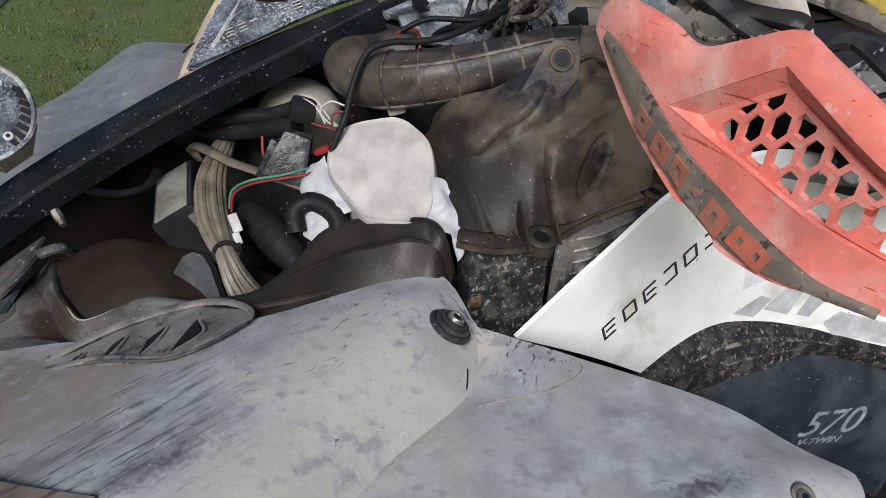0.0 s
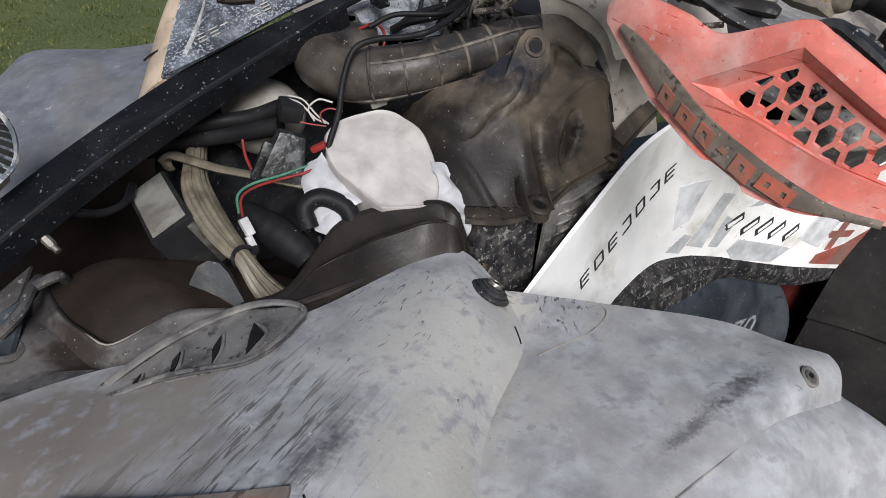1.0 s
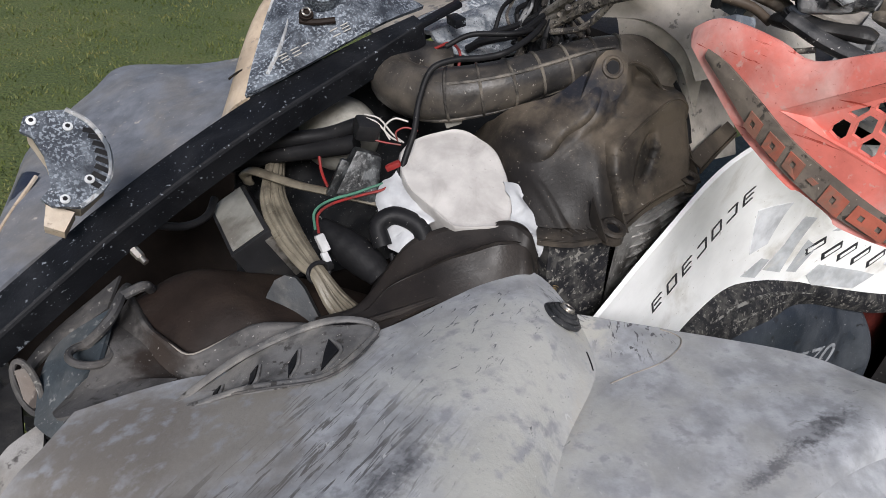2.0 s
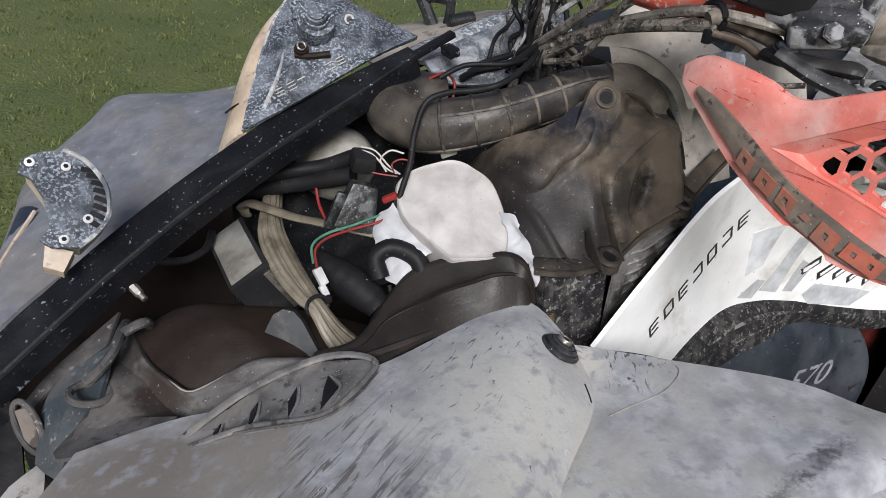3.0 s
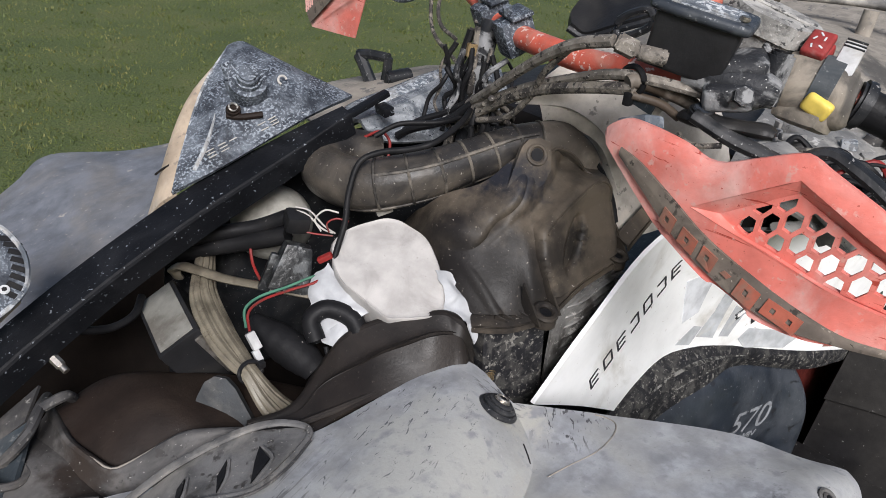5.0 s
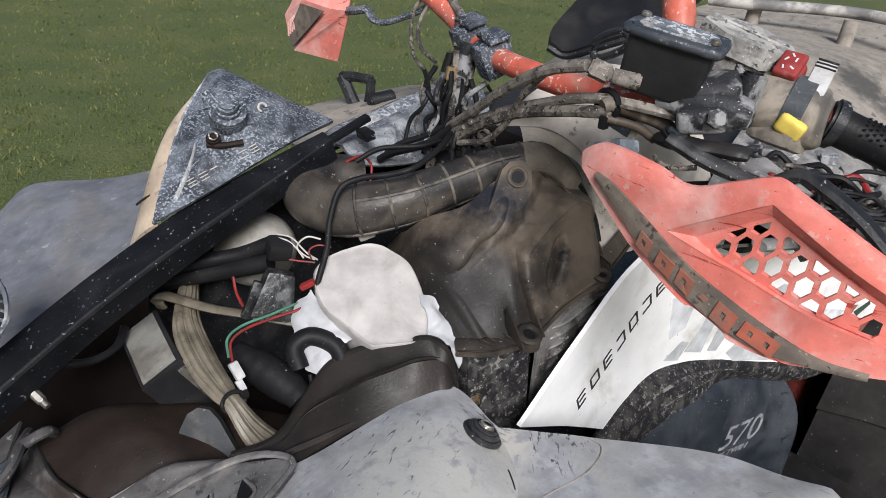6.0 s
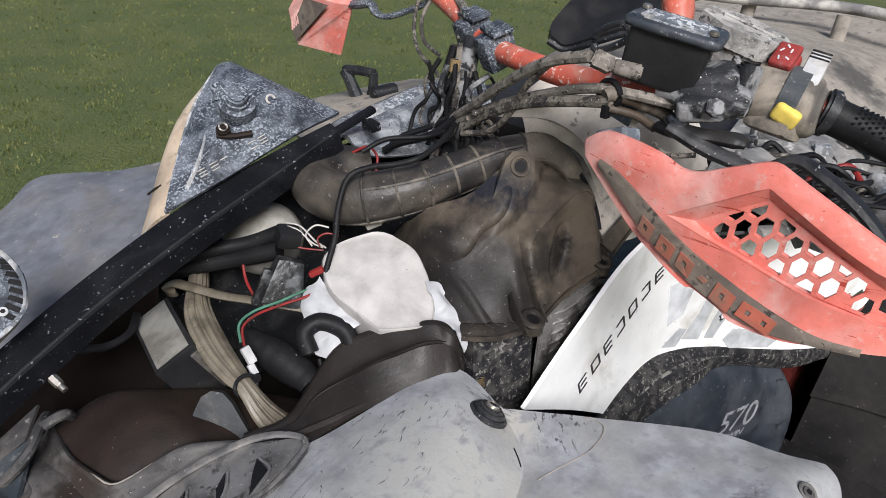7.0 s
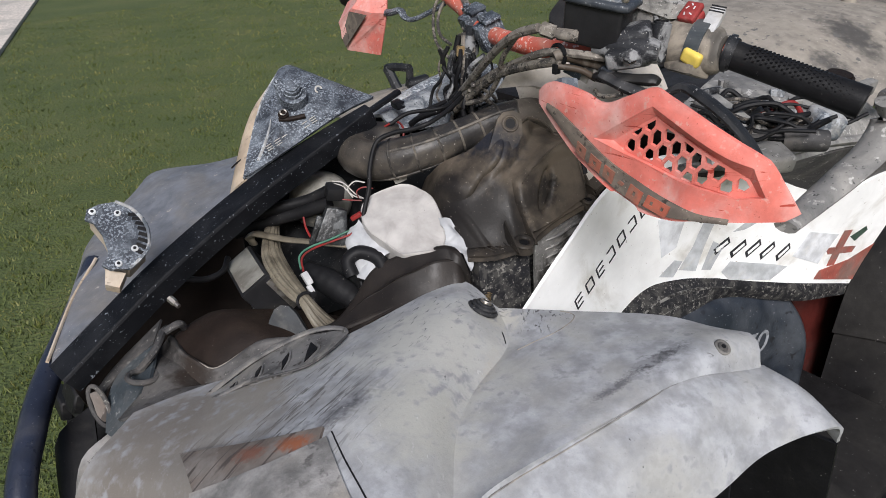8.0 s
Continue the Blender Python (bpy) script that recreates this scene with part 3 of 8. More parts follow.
# ---- ground ----
def lawn_material():
    m = bpy.data.materials.new("lawn")
    m.use_nodes = True
    nt = m.node_tree
    n, link = nt.nodes, nt.links.new
    where = n.new("ShaderNodeTexCoord").outputs["Object"]
    col = None
    stops = [(0.040, 0.060, 0.015), (0.066, 0.086, 0.022), (0.110, 0.106, 0.040)]
    a = n.new("ShaderNodeTexNoise")
    a.inputs["Scale"].default_value, a.inputs["Detail"].default_value = 1.6, 8
    b = n.new("ShaderNodeTexNoise")
    b.inputs["Scale"].default_value, b.inputs["Detail"].default_value = 55.0, 6
    link(where, a.inputs["Vector"]), link(where, b.inputs["Vector"])
    r = n.new("ShaderNodeValToRGB")
    r.color_ramp.elements[0].position, r.color_ramp.elements[1].position = 0.35, 0.7
    r.color_ramp.elements[0].color, r.color_ramp.elements[1].color = (*stops[0], 1), (*stops[2], 1)
    r.color_ramp.elements.new(0.52).color = (*stops[1], 1)
    mix = n.new("ShaderNodeMath")
    mix.operation = "MULTIPLY_ADD"
    mix.inputs[1].default_value, mix.inputs[2].default_value = 0.5, 0.0
    add = n.new("ShaderNodeMath")
    add.operation = "ADD"
    half = n.new("ShaderNodeMath")
    half.operation = "MULTIPLY"
    half.inputs[1].default_value = 0.5
    link(a.outputs["Fac"], mix.inputs[0]), link(b.outputs["Fac"], half.inputs[0])
    link(mix.outputs[0], add.inputs[0]), link(half.outputs[0], add.inputs[1])
    link(add.outputs[0], r.inputs["Fac"])
    link(r.outputs["Color"], n["Principled BSDF"].inputs["Base Color"])
    n["Principled BSDF"].inputs["Roughness"].default_value = 0.9
    bump = n.new("ShaderNodeBump")
    bump.inputs["Strength"].default_value, bump.inputs["Distance"].default_value = 0.8, 0.02
    link(b.outputs["Fac"], bump.inputs["Height"])
    link(bump.outputs["Normal"], n["Principled BSDF"].inputs["Normal"])
    return m


def blade_material():
    m = bpy.data.materials.new("grass_blade")
    m.use_nodes = True
    nt = m.node_tree
    n, link = nt.nodes, nt.links.new
    a = n.new("ShaderNodeTexNoise")
    a.inputs["Scale"].default_value, a.inputs["Detail"].default_value = 1.8, 5
    link(n.new("ShaderNodeTexCoord").outputs["Object"], a.inputs["Vector"])
    clump = n.new("ShaderNodeTexNoise")
    clump.inputs["Scale"].default_value, clump.inputs["Detail"].default_value = 9.0, 4
    link(n.new("ShaderNodeTexCoord").outputs["Object"], clump.inputs["Vector"])
    isle = n.new("ShaderNodeNewGeometry").outputs["Random Per Island"]
    s = n.new("ShaderNodeMath")
    s.operation = "MULTIPLY_ADD"
    s.inputs[1].default_value, s.inputs[2].default_value = 0.28, 0.12
    link(isle, s.inputs[0])
    ad = n.new("ShaderNodeMath")
    ad.operation = "MULTIPLY_ADD"
    ad.inputs[1].default_value = 0.95
    cl = n.new("ShaderNodeMath")
    cl.operation = "MULTIPLY_ADD"
    cl.inputs[1].default_value = 0.75
    less = n.new("ShaderNodeMath")
    less.operation = "SUBTRACT"
    less.inputs[1].default_value = 0.45
    link(clump.outputs["Fac"], cl.inputs[0]), link(s.outputs[0], cl.inputs[2])
    link(cl.outputs[0], less.inputs[0])
    link(a.outputs["Fac"], ad.inputs[0]), link(less.outputs[0], ad.inputs[2])
    r = n.new("ShaderNodeValToRGB")
    r.color_ramp.elements[0].position, r.color_ramp.elements[1].position = 0.3, 0.95
    r.color_ramp.elements[0].color, r.color_ramp.elements[1].color = (0.036, 0.056, 0.009, 1), (0.160, 0.150, 0.045, 1)
    r.color_ramp.elements.new(0.6).color = (0.066, 0.088, 0.014, 1)
    link(ad.outputs[0], r.inputs["Fac"])
    link(r.outputs["Color"], n["Principled BSDF"].inputs["Base Color"])
    n["Principled BSDF"].inputs["Roughness"].default_value = 0.7
    return m


bm = B()
bmesh.ops.create_grid(bm, x_segments=40, y_segments=40, size=60.0)
ground_mesh = bpy.data.meshes.new("ground")
bm.to_mesh(ground_mesh)
bm.free()
ground_mesh.materials.append(lawn_material())
tagged(new("ground", ground_mesh), "mown green lawn with yellowed patches", "lawn", kind="structure")


def grass():
    rng = np.random.default_rng(4)
    count = 150000
    ang = rng.uniform(radians(20), radians(150), count)
    far = 0.9 + 9.0 * rng.random(count) ** 1.25
    x, y = far * np.cos(ang), 0.6 + far * np.sin(ang)
    h = rng.uniform(0.005, 0.017, count)
    # hollows where the turf is thin, and taller tufts between
    lump = sum(np.sin(k * (x * np.cos(q) + y * np.sin(q)) + q * 7) for k, q in ((11.0, 0.3), (17.0, 1.4), (23.0, 2.3), (31.0, 0.9), (41.0, 2.8))) / 5
    h = h * np.clip(1.0 + 1.5 * lump, 0.15, 2.3)
    wide = rng.uniform(0.002, 0.004, count) * (0.7 + far * 0.22)
    turn = rng.uniform(0, math.pi, count)
    lean = rng.normal(0, 0.55, (count, 2)) * h[:, None]
    co = np.zeros((count, 3, 3))
    co[:, 0] = np.stack([x - wide * np.cos(turn), y - wide * np.sin(turn), np.full(count, -0.002)], 1)
    co[:, 1] = np.stack([x + wide * np.cos(turn), y + wide * np.sin(turn), np.full(count, -0.002)], 1)
    co[:, 2] = np.stack([x + lean[:, 0], y + lean[:, 1], h], 1)
    me = bpy.data.meshes.new("grass")
    me.from_pydata(co.reshape(-1, 3).tolist(), [], np.arange(count * 3).reshape(-1, 3).tolist())
    me.materials.append(blade_material())
    tagged(new("grass", me), "short blades of green and straw-coloured lawn grass", "grass", kind="stuff")


grass()
bm = B()
add_box(bm, (14.0, 2.0, 0.06), pose(-4.80, 10.35, 0.012, 0, 0, 101.8), 0.01)
tagged(part("pavement", bm, "concrete", None), "pale concrete path beside the lawn", "path", kind="structure")

# ---- quad bike: x runs to its rear, y to its right side, z up ----
BIKE = pose(0, 0, 0, 0, 0, 27.26)
quad = new("quad_bike")
quad.matrix_world = BIKE
tagged(quad, "dusty grey and white quad bike with its front cover taken off", "quad bike")


def wheel(x, y):
    bm = B()
    add_tube(bm, [(x + 0.24 * math.cos(a), y, 0.315 + 0.24 * math.sin(a)) for a in (2 * math.pi * i / 24 for i in range(24))], 0.075, 12, 2, True)
    for q in bm.verts:
        q.co.y = y + (q.co.y - y) * 1.4
    tyre = part("wheel", bm, "rubber", quad, "black knobbly tyre")
    knob = B()
    add_box(knob, (0.045, 0.09, 0.024), Matrix(), 0.004, 1)
    first = None
    for i in range(28):
        a = 2 * math.pi * i / 28
        m = pose(x + 0.312 * math.cos(a), y + (0.045 if i % 2 else -0.045), 0.315 + 0.309 * math.sin(a)) @ pose(0, 0, 0, 0, 90 - math.degrees(a), 0)
        if first is None:
            first = part("tread_block", knob, "rubber", tyre)
            first.matrix_basis = m
        else:
            ob = new("tread_block", first.data)
            ob.parent, ob.matrix_basis = tyre, m
    bm = B()
    add_rod(bm, (x, y - 0.07, 0.315), (x, y + 0.07, 0.315), 0.165, 28, 0.01)
    part("rim", bm, "black", tyre)


for wx in (0.08, 1.66):
    for wy in (0.20, 1.24):
        wheel(wx, wy)

bm = B()
add_box(bm, (1.8, 0.42, 0.22), pose(0.88, 0.72, 0.40), 0.03)
for wx in (0.08, 1.66):
    add_rod(bm, (wx, 0.22, 0.32), (wx, 1.22, 0.32), 0.03)
part("chassis", bm, "black", quad)

# front left fender: lines run from the inner edge to the outer one, from the front to the rear
FENDER_FRONT = [
    [(-0.170, 0.653, 0.735), (-0.204, 0.620, 0.740), (-0.235, 0.601, 0.735), (-0.264, 0.585, 0.710), (-0.280, 0.570, 0.640)],
    [(-0.073, 0.628, 0.745), (-0.120, 0.557, 0.765), (-0.161, 0.500, 0.775), (-0.192, 0.460, 0.765), (-0.215, 0.430, 0.700)],
    [(0.002, 0.577, 0.765), (-0.054, 0.495, 0.790), (-0.098, 0.434, 0.805), (-0.139, 0.374, 0.815), (-0.169, 0.320, 0.780)],
    [(0.108, 0.536, 0.790), (0.048, 0.446, 0.819), (-0.012, 0.364, 0.841), (-0.045, 0.321, 0.850), (-0.111, 0.230, 0.835)],
    [(0.199, 0.522, 0.806), (0.136, 0.434, 0.832), (0.070, 0.357, 0.845), (0.008, 0.285, 0.848), (-0.066, 0.180, 0.835)],
]
FENDER_REAR = [
    [(0.285, 0.507, 0.818), (0.228, 0.432, 0.830), (0.138, 0.358, 0.838), (0.052, 0.282, 0.840), (-0.038, 0.182, 0.824)],
    [(0.300, 0.436, 0.797), (0.254, 0.366, 0.792), (0.142, 0.310, 0.805), (0.070, 0.258, 0.810), (-0.004, 0.172, 0.802)],
    [(0.363, 0.351, 0.803), (0.286, 0.293, 0.812), (0.206, 0.234, 0.822), (0.132, 0.192, 0.825), (0.060, 0.173, 0.826)],
    [(0.428, 0.256, 0.812), (0.370, 0.218, 0.824), (0.310, 0.186, 0.832), (0.262, 0.164, 0.833), (0.222, 0.156, 0.829)],
    [(0.456, 0.181, 0.815), (0.420, 0.166, 0.832), (0.382, 0.154, 0.837), (0.350, 0.147, 0.833), (0.330, 0.144, 0.827)],
    [(0.475, 0.148, 0.816), (0.468, 0.136, 0.814), (0.462, 0.129, 0.808), (0.456, 0.124, 0.800), (0.452, 0.120, 0.793)],
]
FENDER = FENDER_FRONT + FENDER_REAR
# the valley line is crisp: doubled lines lie close beside it
for at in (6,):
    near = [[tuple(Vector(p).lerp(Vector(q), 0.86)) for p, q in zip(FENDER[k], FENDER[at])] for k in (at - 1, at + 1)]
    FENDER[at:at + 1] = [near[0], FENDER[at], near[1]]


def warp(p, s, t):
    n = noise.noise(p * 9.0) * 0.0022 + noise.noise(p * 26.0) * 0.0007
    return p + Vector((0, 0, n))


bm = B()
add_sheet(bm, FENDER, (7, 8), 0.005, warp)
fender = part("front_fender", bm, "fender", quad, "scuffed dusty grey plastic front fender", 60)

# the skirt under the step of the fender, down to the wheel arch
SKIRT = [
    [(-0.03, 0.178, 0.804), (-0.05, 0.120, 0.770), (-0.08, 0.060, 0.700)],
    [(0.060, 0.178, 0.816), (0.040, 0.125, 0.790), (0.010, 0.075, 0.715)],
    [(0.120, 0.172, 0.822), (0.110, 0.120, 0.796), (0.100, 0.083, 0.718)],
    [(0.222, 0.160, 0.825), (0.210, 0.112, 0.800), (0.195, 0.080, 0.722)],
    [(0.325, 0.148, 0.822), (0.310, 0.105, 0.800), (0.280, 0.066, 0.737)],
    [(0.392, 0.140, 0.807), (0.385, 0.095, 0.792), (0.369, 0.057, 0.750)],
    [(0.458, 0.120, 0.789), (0.455, 0.068, 0.785), (0.444, 0.016, 0.768)],
    [(0.472, 0.122, 0.772), (0.470, 0.065, 0.757), (0.458, 0.014, 0.738)],
]
bm = B()
add_sheet(bm, SKIRT, (6, 8), 0.005, warp)
part("fender_skirt", bm, "fender", fender, "", 60)
bm = B()
add_sheet(bm, [[(-0.25, 0.62, 0.60), (-0.15, 0.42, 0.68), (0.0, 0.20, 0.74)], [(0.10, 0.62, 0.66), (0.10, 0.42, 0.735), (0.10, 0.16, 0.735)],
               [(0.42, 0.56, 0.60), (0.40, 0.36, 0.735), (0.40, 0.13, 0.735)], [(0.52, 0.55, 0.30), (0.50, 0.36, 0.40), (0.49, 0.13, 0.42)]], (5, 5), 0.004)
part("wheel_arch_liner", bm, "black", fender)

# fastener, screw hole and louvre of the fender
def fender_top(x, y, off=0.0):
    """The height of the fender's skin at a place."""
    tree = BVHTree.FromPolygons([q.co.copy() for q in fender.data.vertices], [tuple(p.vertices) for p in fender.data.polygons])
    hit = tree.ray_cast(Vector((x, y, 1.5)), Vector((0, 0, -1)))[0]
    return Vector((x, y, (hit.z if hit else 0.8) + off))


SEAT = plane_pose(fender_top(0.264, 0.427, 0.0015), (0.62, 0.70, -0.30), (-0.62, 0.66, 0.42))
if SEAT[2][2] < 0:
    SEAT = SEAT @ pose(0, 0, 0, 180, 0, 0)
bm = B()
for r, h, thick in ((0.0215, 0.000, 0.0032), (0.0165, 0.004, 0.0034), (0.0120, 0.0075, 0.0030)):
    add_tube(bm, [SEAT @ Vector((r * math.cos(a), 0.92 * r * math.sin(a), h)) for a in (2 * math.pi * i / 20 for i in range(20))], thick, 8, 2, True)
add_rod(bm, SEAT @ Vector((0, 0, -0.010)), SEAT @ Vector((0, 0, 0.0068)), 0.0165, 24)
grommet = part("grommet", bm, "black", fender, "black stepped grommet round a bolt")
bm = B()
add_rod(bm, SEAT @ Vector((0, 0, 0.004)), SEAT @ Vector((0, 0, 0.0125)), 0.0092, 20, 0.002)
add_tube(bm, [SEAT @ Vector((0.0066 * math.cos(a), 0.0066 * math.sin(a), 0.0125)) for a in (2 * math.pi * i / 14 for i in range(14))], 0.0014, 6, 2, True)
bolt_head = part("bolt", bm, "steel", grommet)
bm = B()
add_rod(bm, SEAT @ Vector((0, 0, 0.0122)), SEAT @ Vector((0, 0, 0.0130)), 0.0042, 6)
part("socket", bm, "rubber", bolt_head)
STUD = plane_pose(fender_top(0.402, 0.1445, 0.0006), (1.0, 0.0, 0.0), (0.0, 0.88, 0.47))
bm = B()
add_tube(bm, [STUD @ Vector((0.0088 * math.cos(q), 0.0088 * math.sin(q), 0.0)) for q in (2 * math.pi * i / 16 for i in range(16))], 0.0022, 6, 2, True)
rivet = part("rivet", bm, "louvre", fender, "moulded screw boss")
bm = B()
add_rod(bm, STUD @ Vector((0, 0, -0.003)), STUD @ Vector((0, 0, 0.0016)), 0.0068, 16, 0.0008)
part("screw", bm, "rim", rivet)
bm = B()
add_rod(bm, STUD @ Vector((0.001, 0, 0.0)), STUD @ Vector((0.001, 0, 0.0021)), 0.0030, 10)
part("rivet_hole", bm, "rubber", rivet)
bm = B()
add_tube(bm, [fender_top(x, y, 0.0002) for x, y in ((0.352, 0.362), (0.357, 0.350), (0.355, 0.338), (0.336, 0.329), (0.304, 0.327), (0.271, 0.336), (0.247, 0.342))], 0.0008, 5)
part("scratch_line", bm, "beige", fender, "pale curved scratch")
bm = B()
add_tube(bm, [fender_top(x, y, 0.0002) for x, y in ((0.262, 0.386), (0.256, 0.375), (0.250, 0.366))], 0.0009, 5)
part("scratch_line", bm, "rubber", fender)
bm = B()
add_tube(bm, [fender_top(x, y, 0.0004) for x, y in ((-0.040, 0.322), (-0.049, 0.285), (-0.056, 0.245), (-0.061, 0.215))], 0.0009, 5)
part("panel_joint", bm, "rubber", fender)
bm = B()
add_tube(bm, [(0.209, 0.133, 0.8205), (0.211, 0.120, 0.811), (0.202, 0.108, 0.8025)], 0.0006, 5)
part("scratch_line", bm, "rubber", fender)

# thin darker tube standing in for the shadow line under the fender's step
bm = B()
add_tube(bm, [(0.360, 0.1395, 0.8250), (0.314, 0.1475, 0.8285), (0.236, 0.1535, 0.8285), (0.141, 0.1635, 0.8255), (0.068, 0.174, 0.8195), (0.0, 0.180, 0.810)], 0.0011, 6)
part("skirt_joint", bm, "fender_front", fender)
LOUVRE = [(-0.095, 0.588, 0.757), (-0.024, 0.600, 0.774), (0.044, 0.588, 0.791), (0.085, 0.567, 0.800), (0.103, 0.535, 0.804), (0.068, 0.513, 0.807), (0.020, 0.506, 0.803), (-0.036, 0.548, 0.785)]
bm = B()
add_tube(bm, LOUVRE, [0.004, 0.0048, 0.0048, 0.0045, 0.0036, 0.0032, 0.0032, 0.0034], 8, 6, True, 0.7)
louvre = part("louvre_frame", bm, "louvre", fender)
bm = B()
add_sheet(bm, [[(-0.092, 0.586, 0.755), (-0.05, 0.568, 0.768), (-0.040, 0.548, 0.780)], [(-0.01, 0.596, 0.772), (0.004, 0.555, 0.785), (0.013, 0.510, 0.800)],
               [(0.05, 0.584, 0.789), (0.057, 0.550, 0.796), (0.062, 0.516, 0.803)], [(0.100, 0.548, 0.798), (0.101, 0.540, 0.799), (0.100, 0.532, 0.801)]], (5, 5), 0.004, lambda p, s, t: p - Vector((0, 0, 0.0022)))
part("louvre_panel", bm, "louvre", louvre, "grey slatted vent panel")
SLOTS = [[(0.054, 0.549, 0.8005), (0.053, 0.528, 0.802), (0.024, 0.513, 0.8025), (0.040, 0.534, 0.801)], [(0.025, 0.561, 0.7915), (0.013, 0.543, 0.793), (-0.002, 0.530, 0.794), (0.008, 0.548, 0.792)],
         [(-0.012, 0.575, 0.780), (-0.024, 0.558, 0.781), (-0.034, 0.552, 0.780), (-0.024, 0.567, 0.780)], [(-0.050, 0.580, 0.769), (-0.060, 0.568, 0.770), (-0.066, 0.565, 0.769), (-0.060, 0.575, 0.768)]]
for slot in SLOTS:
    bm = B()
    low, high = ([bm.verts.new((x, y, z + lift)) for x, y, z in slot] for lift in (-0.004, 0.0016))
    bm.faces.new(high), bm.faces.new(list(reversed(low)))
    for k in range(4):
        bm.faces.new((low[k], low[(k + 1) % 4], high[(k + 1) % 4], high[k]))
    bmesh.ops.recalc_face_normals(bm, faces=bm.faces)
    part("louvre_slot", bm, "rubber", louvre)
    bm = B()
    add_tube(bm, [Vector(slot[k]) + Vector((0.002, -0.0015, 0.001)) for k in (0, 1, 2)], [0.0014, 0.0022, 0.001], 6, 4)
    part("louvre_slat", bm, "louvre", louvre)
bm = B()
add_tube(bm, [(-0.060, 0.566, 0.772), (-0.026, 0.530, 0.7945), (0.018, 0.502, 0.8045), (0.056, 0.503, 0.8085), (0.094, 0.520, 0.807)], 0.0015, 6)
part("panel_joint", bm, "rim", louvre)

# amber lamp set into the outer front of the fender
bm = B()
add_sheet(bm, [[(-0.160, 0.470, 0.789), (-0.165, 0.430, 0.799), (-0.172, 0.385, 0.805)], [(-0.100, 0.392, 0.824), (-0.108, 0.368, 0.831), (-0.122, 0.330, 0.835)],
               [tuple(fender_top(x, y, -0.0022)) for x, y in ((-0.042, 0.332), (-0.056, 0.318), (-0.085, 0.290))]], (6, 5), 0.006)
lamp = part("marker_lamp", bm, "amber", fender, "scuffed amber marker lamp")
bm = B()
add_sheet(bm, [[(-0.175, 0.388, 0.806), (-0.190, 0.350, 0.800), (-0.20, 0.31, 0.77)], [(-0.110, 0.335, 0.842), (-0.130, 0.290, 0.842), (-0.15, 0.24, 0.82)],
               [tuple(fender_top(x, y, -0.0022)) for x, y in ((-0.048, 0.318), (-0.062, 0.270), (-0.074, 0.215))]], (6, 5), 0.006)
part("lamp_cover", bm, "fender_front", lamp)

# dark lip between the bay and the fender, with two crisp edges along it
LIP_FRONT = [[(0.075, 0.622, 0.745), (0.074, 0.610, 0.768), (0.070, 0.600, 0.776), (0.066, 0.592, 0.772)],
             [(0.125, 0.606, 0.750), (0.120, 0.594, 0.777), (0.116, 0.577, 0.785), (0.112, 0.556, 0.784)],
             [(0.170, 0.632, 0.765), (0.172, 0.616, 0.788), (0.155, 0.585, 0.796), (0.146, 0.548, 0.797)],
             [(0.200, 0.640, 0.780), (0.201, 0.616, 0.818), (0.192, 0.572, 0.813), (0.176, 0.541, 0.804)],
             [(0.226, 0.630, 0.800), (0.223, 0.605, 0.834), (0.217, 0.560, 0.828), (0.206, 0.534, 0.809)]]
LIP_REAR = [[(0.258, 0.605, 0.820), (0.254, 0.582, 0.849), (0.244, 0.543, 0.841), (0.232, 0.526, 0.813)],
            [(0.284, 0.580, 0.830), (0.279, 0.560, 0.854), (0.264, 0.530, 0.850), (0.252, 0.518, 0.816)],
            [(0.303, 0.560, 0.835), (0.297, 0.543, 0.857), (0.285, 0.521, 0.847), (0.272, 0.511, 0.819)],
            [(0.313, 0.540, 0.825), (0.302, 0.524, 0.851), (0.294, 0.514, 0.836), (0.284, 0.504, 0.818)],
            [(0.318, 0.520, 0.790), (0.309, 0.510, 0.812), (0.301, 0.505, 0.803), (0.293, 0.497, 0.798)]]


def trough(a, b, c, d):
    """A rounded crest, a shallow trough before it, then a firm ridge and a slope to the fender."""
    low = b.lerp(c, 0.55) + Vector((-0.003, -0.003, -0.0085))
    d = d + Vector((-0.002, -0.009, -0.004))
    return [a, b + Vector((0.002, 0.004, -0.002)), b, b.lerp(low, 0.12), low, c.lerp(low, 0.10), c, c.lerp(d, 0.10), d]


bm = B()
add_sheet(bm, [trough(*(Vector(q) for q in r)) for r in LIP_FRONT + LIP_REAR], (7, 5), 0.005, warp)
lip = part("bay_lip", bm, "dark", quad, "dark brown rubbery lip along the fender", 50)
bm = B()
add_tube(bm, [(0.300, 0.438, 0.799), (0.296, 0.472, 0.807), (0.290, 0.498, 0.816), (0.286, 0.503, 0.8195)], 0.0018, 8)
part("worn_edge", bm, "beige", fender, "pale worn edge of the fender")
bm = B()
add_tube(bm, [(0.290, 0.511, 0.8175), (0.250, 0.520, 0.8145), (0.200, 0.532, 0.8075), (0.150, 0.546, 0.7985), (0.110, 0.560, 0.790)], 0.0042, 8)
part("fender_edge", bm, "dark", fender)
RIM = [(-0.070, 0.785, 0.747), (-0.073, 0.745, 0.748), (-0.073, 0.722, 0.748), (-0.063, 0.688, 0.746), (-0.053, 0.664, 0.744), (-0.032, 0.655, 0.750), (0.011, 0.637, 0.773), (0.045, 0.618, 0.774), (0.066, 0.608, 0.770)]
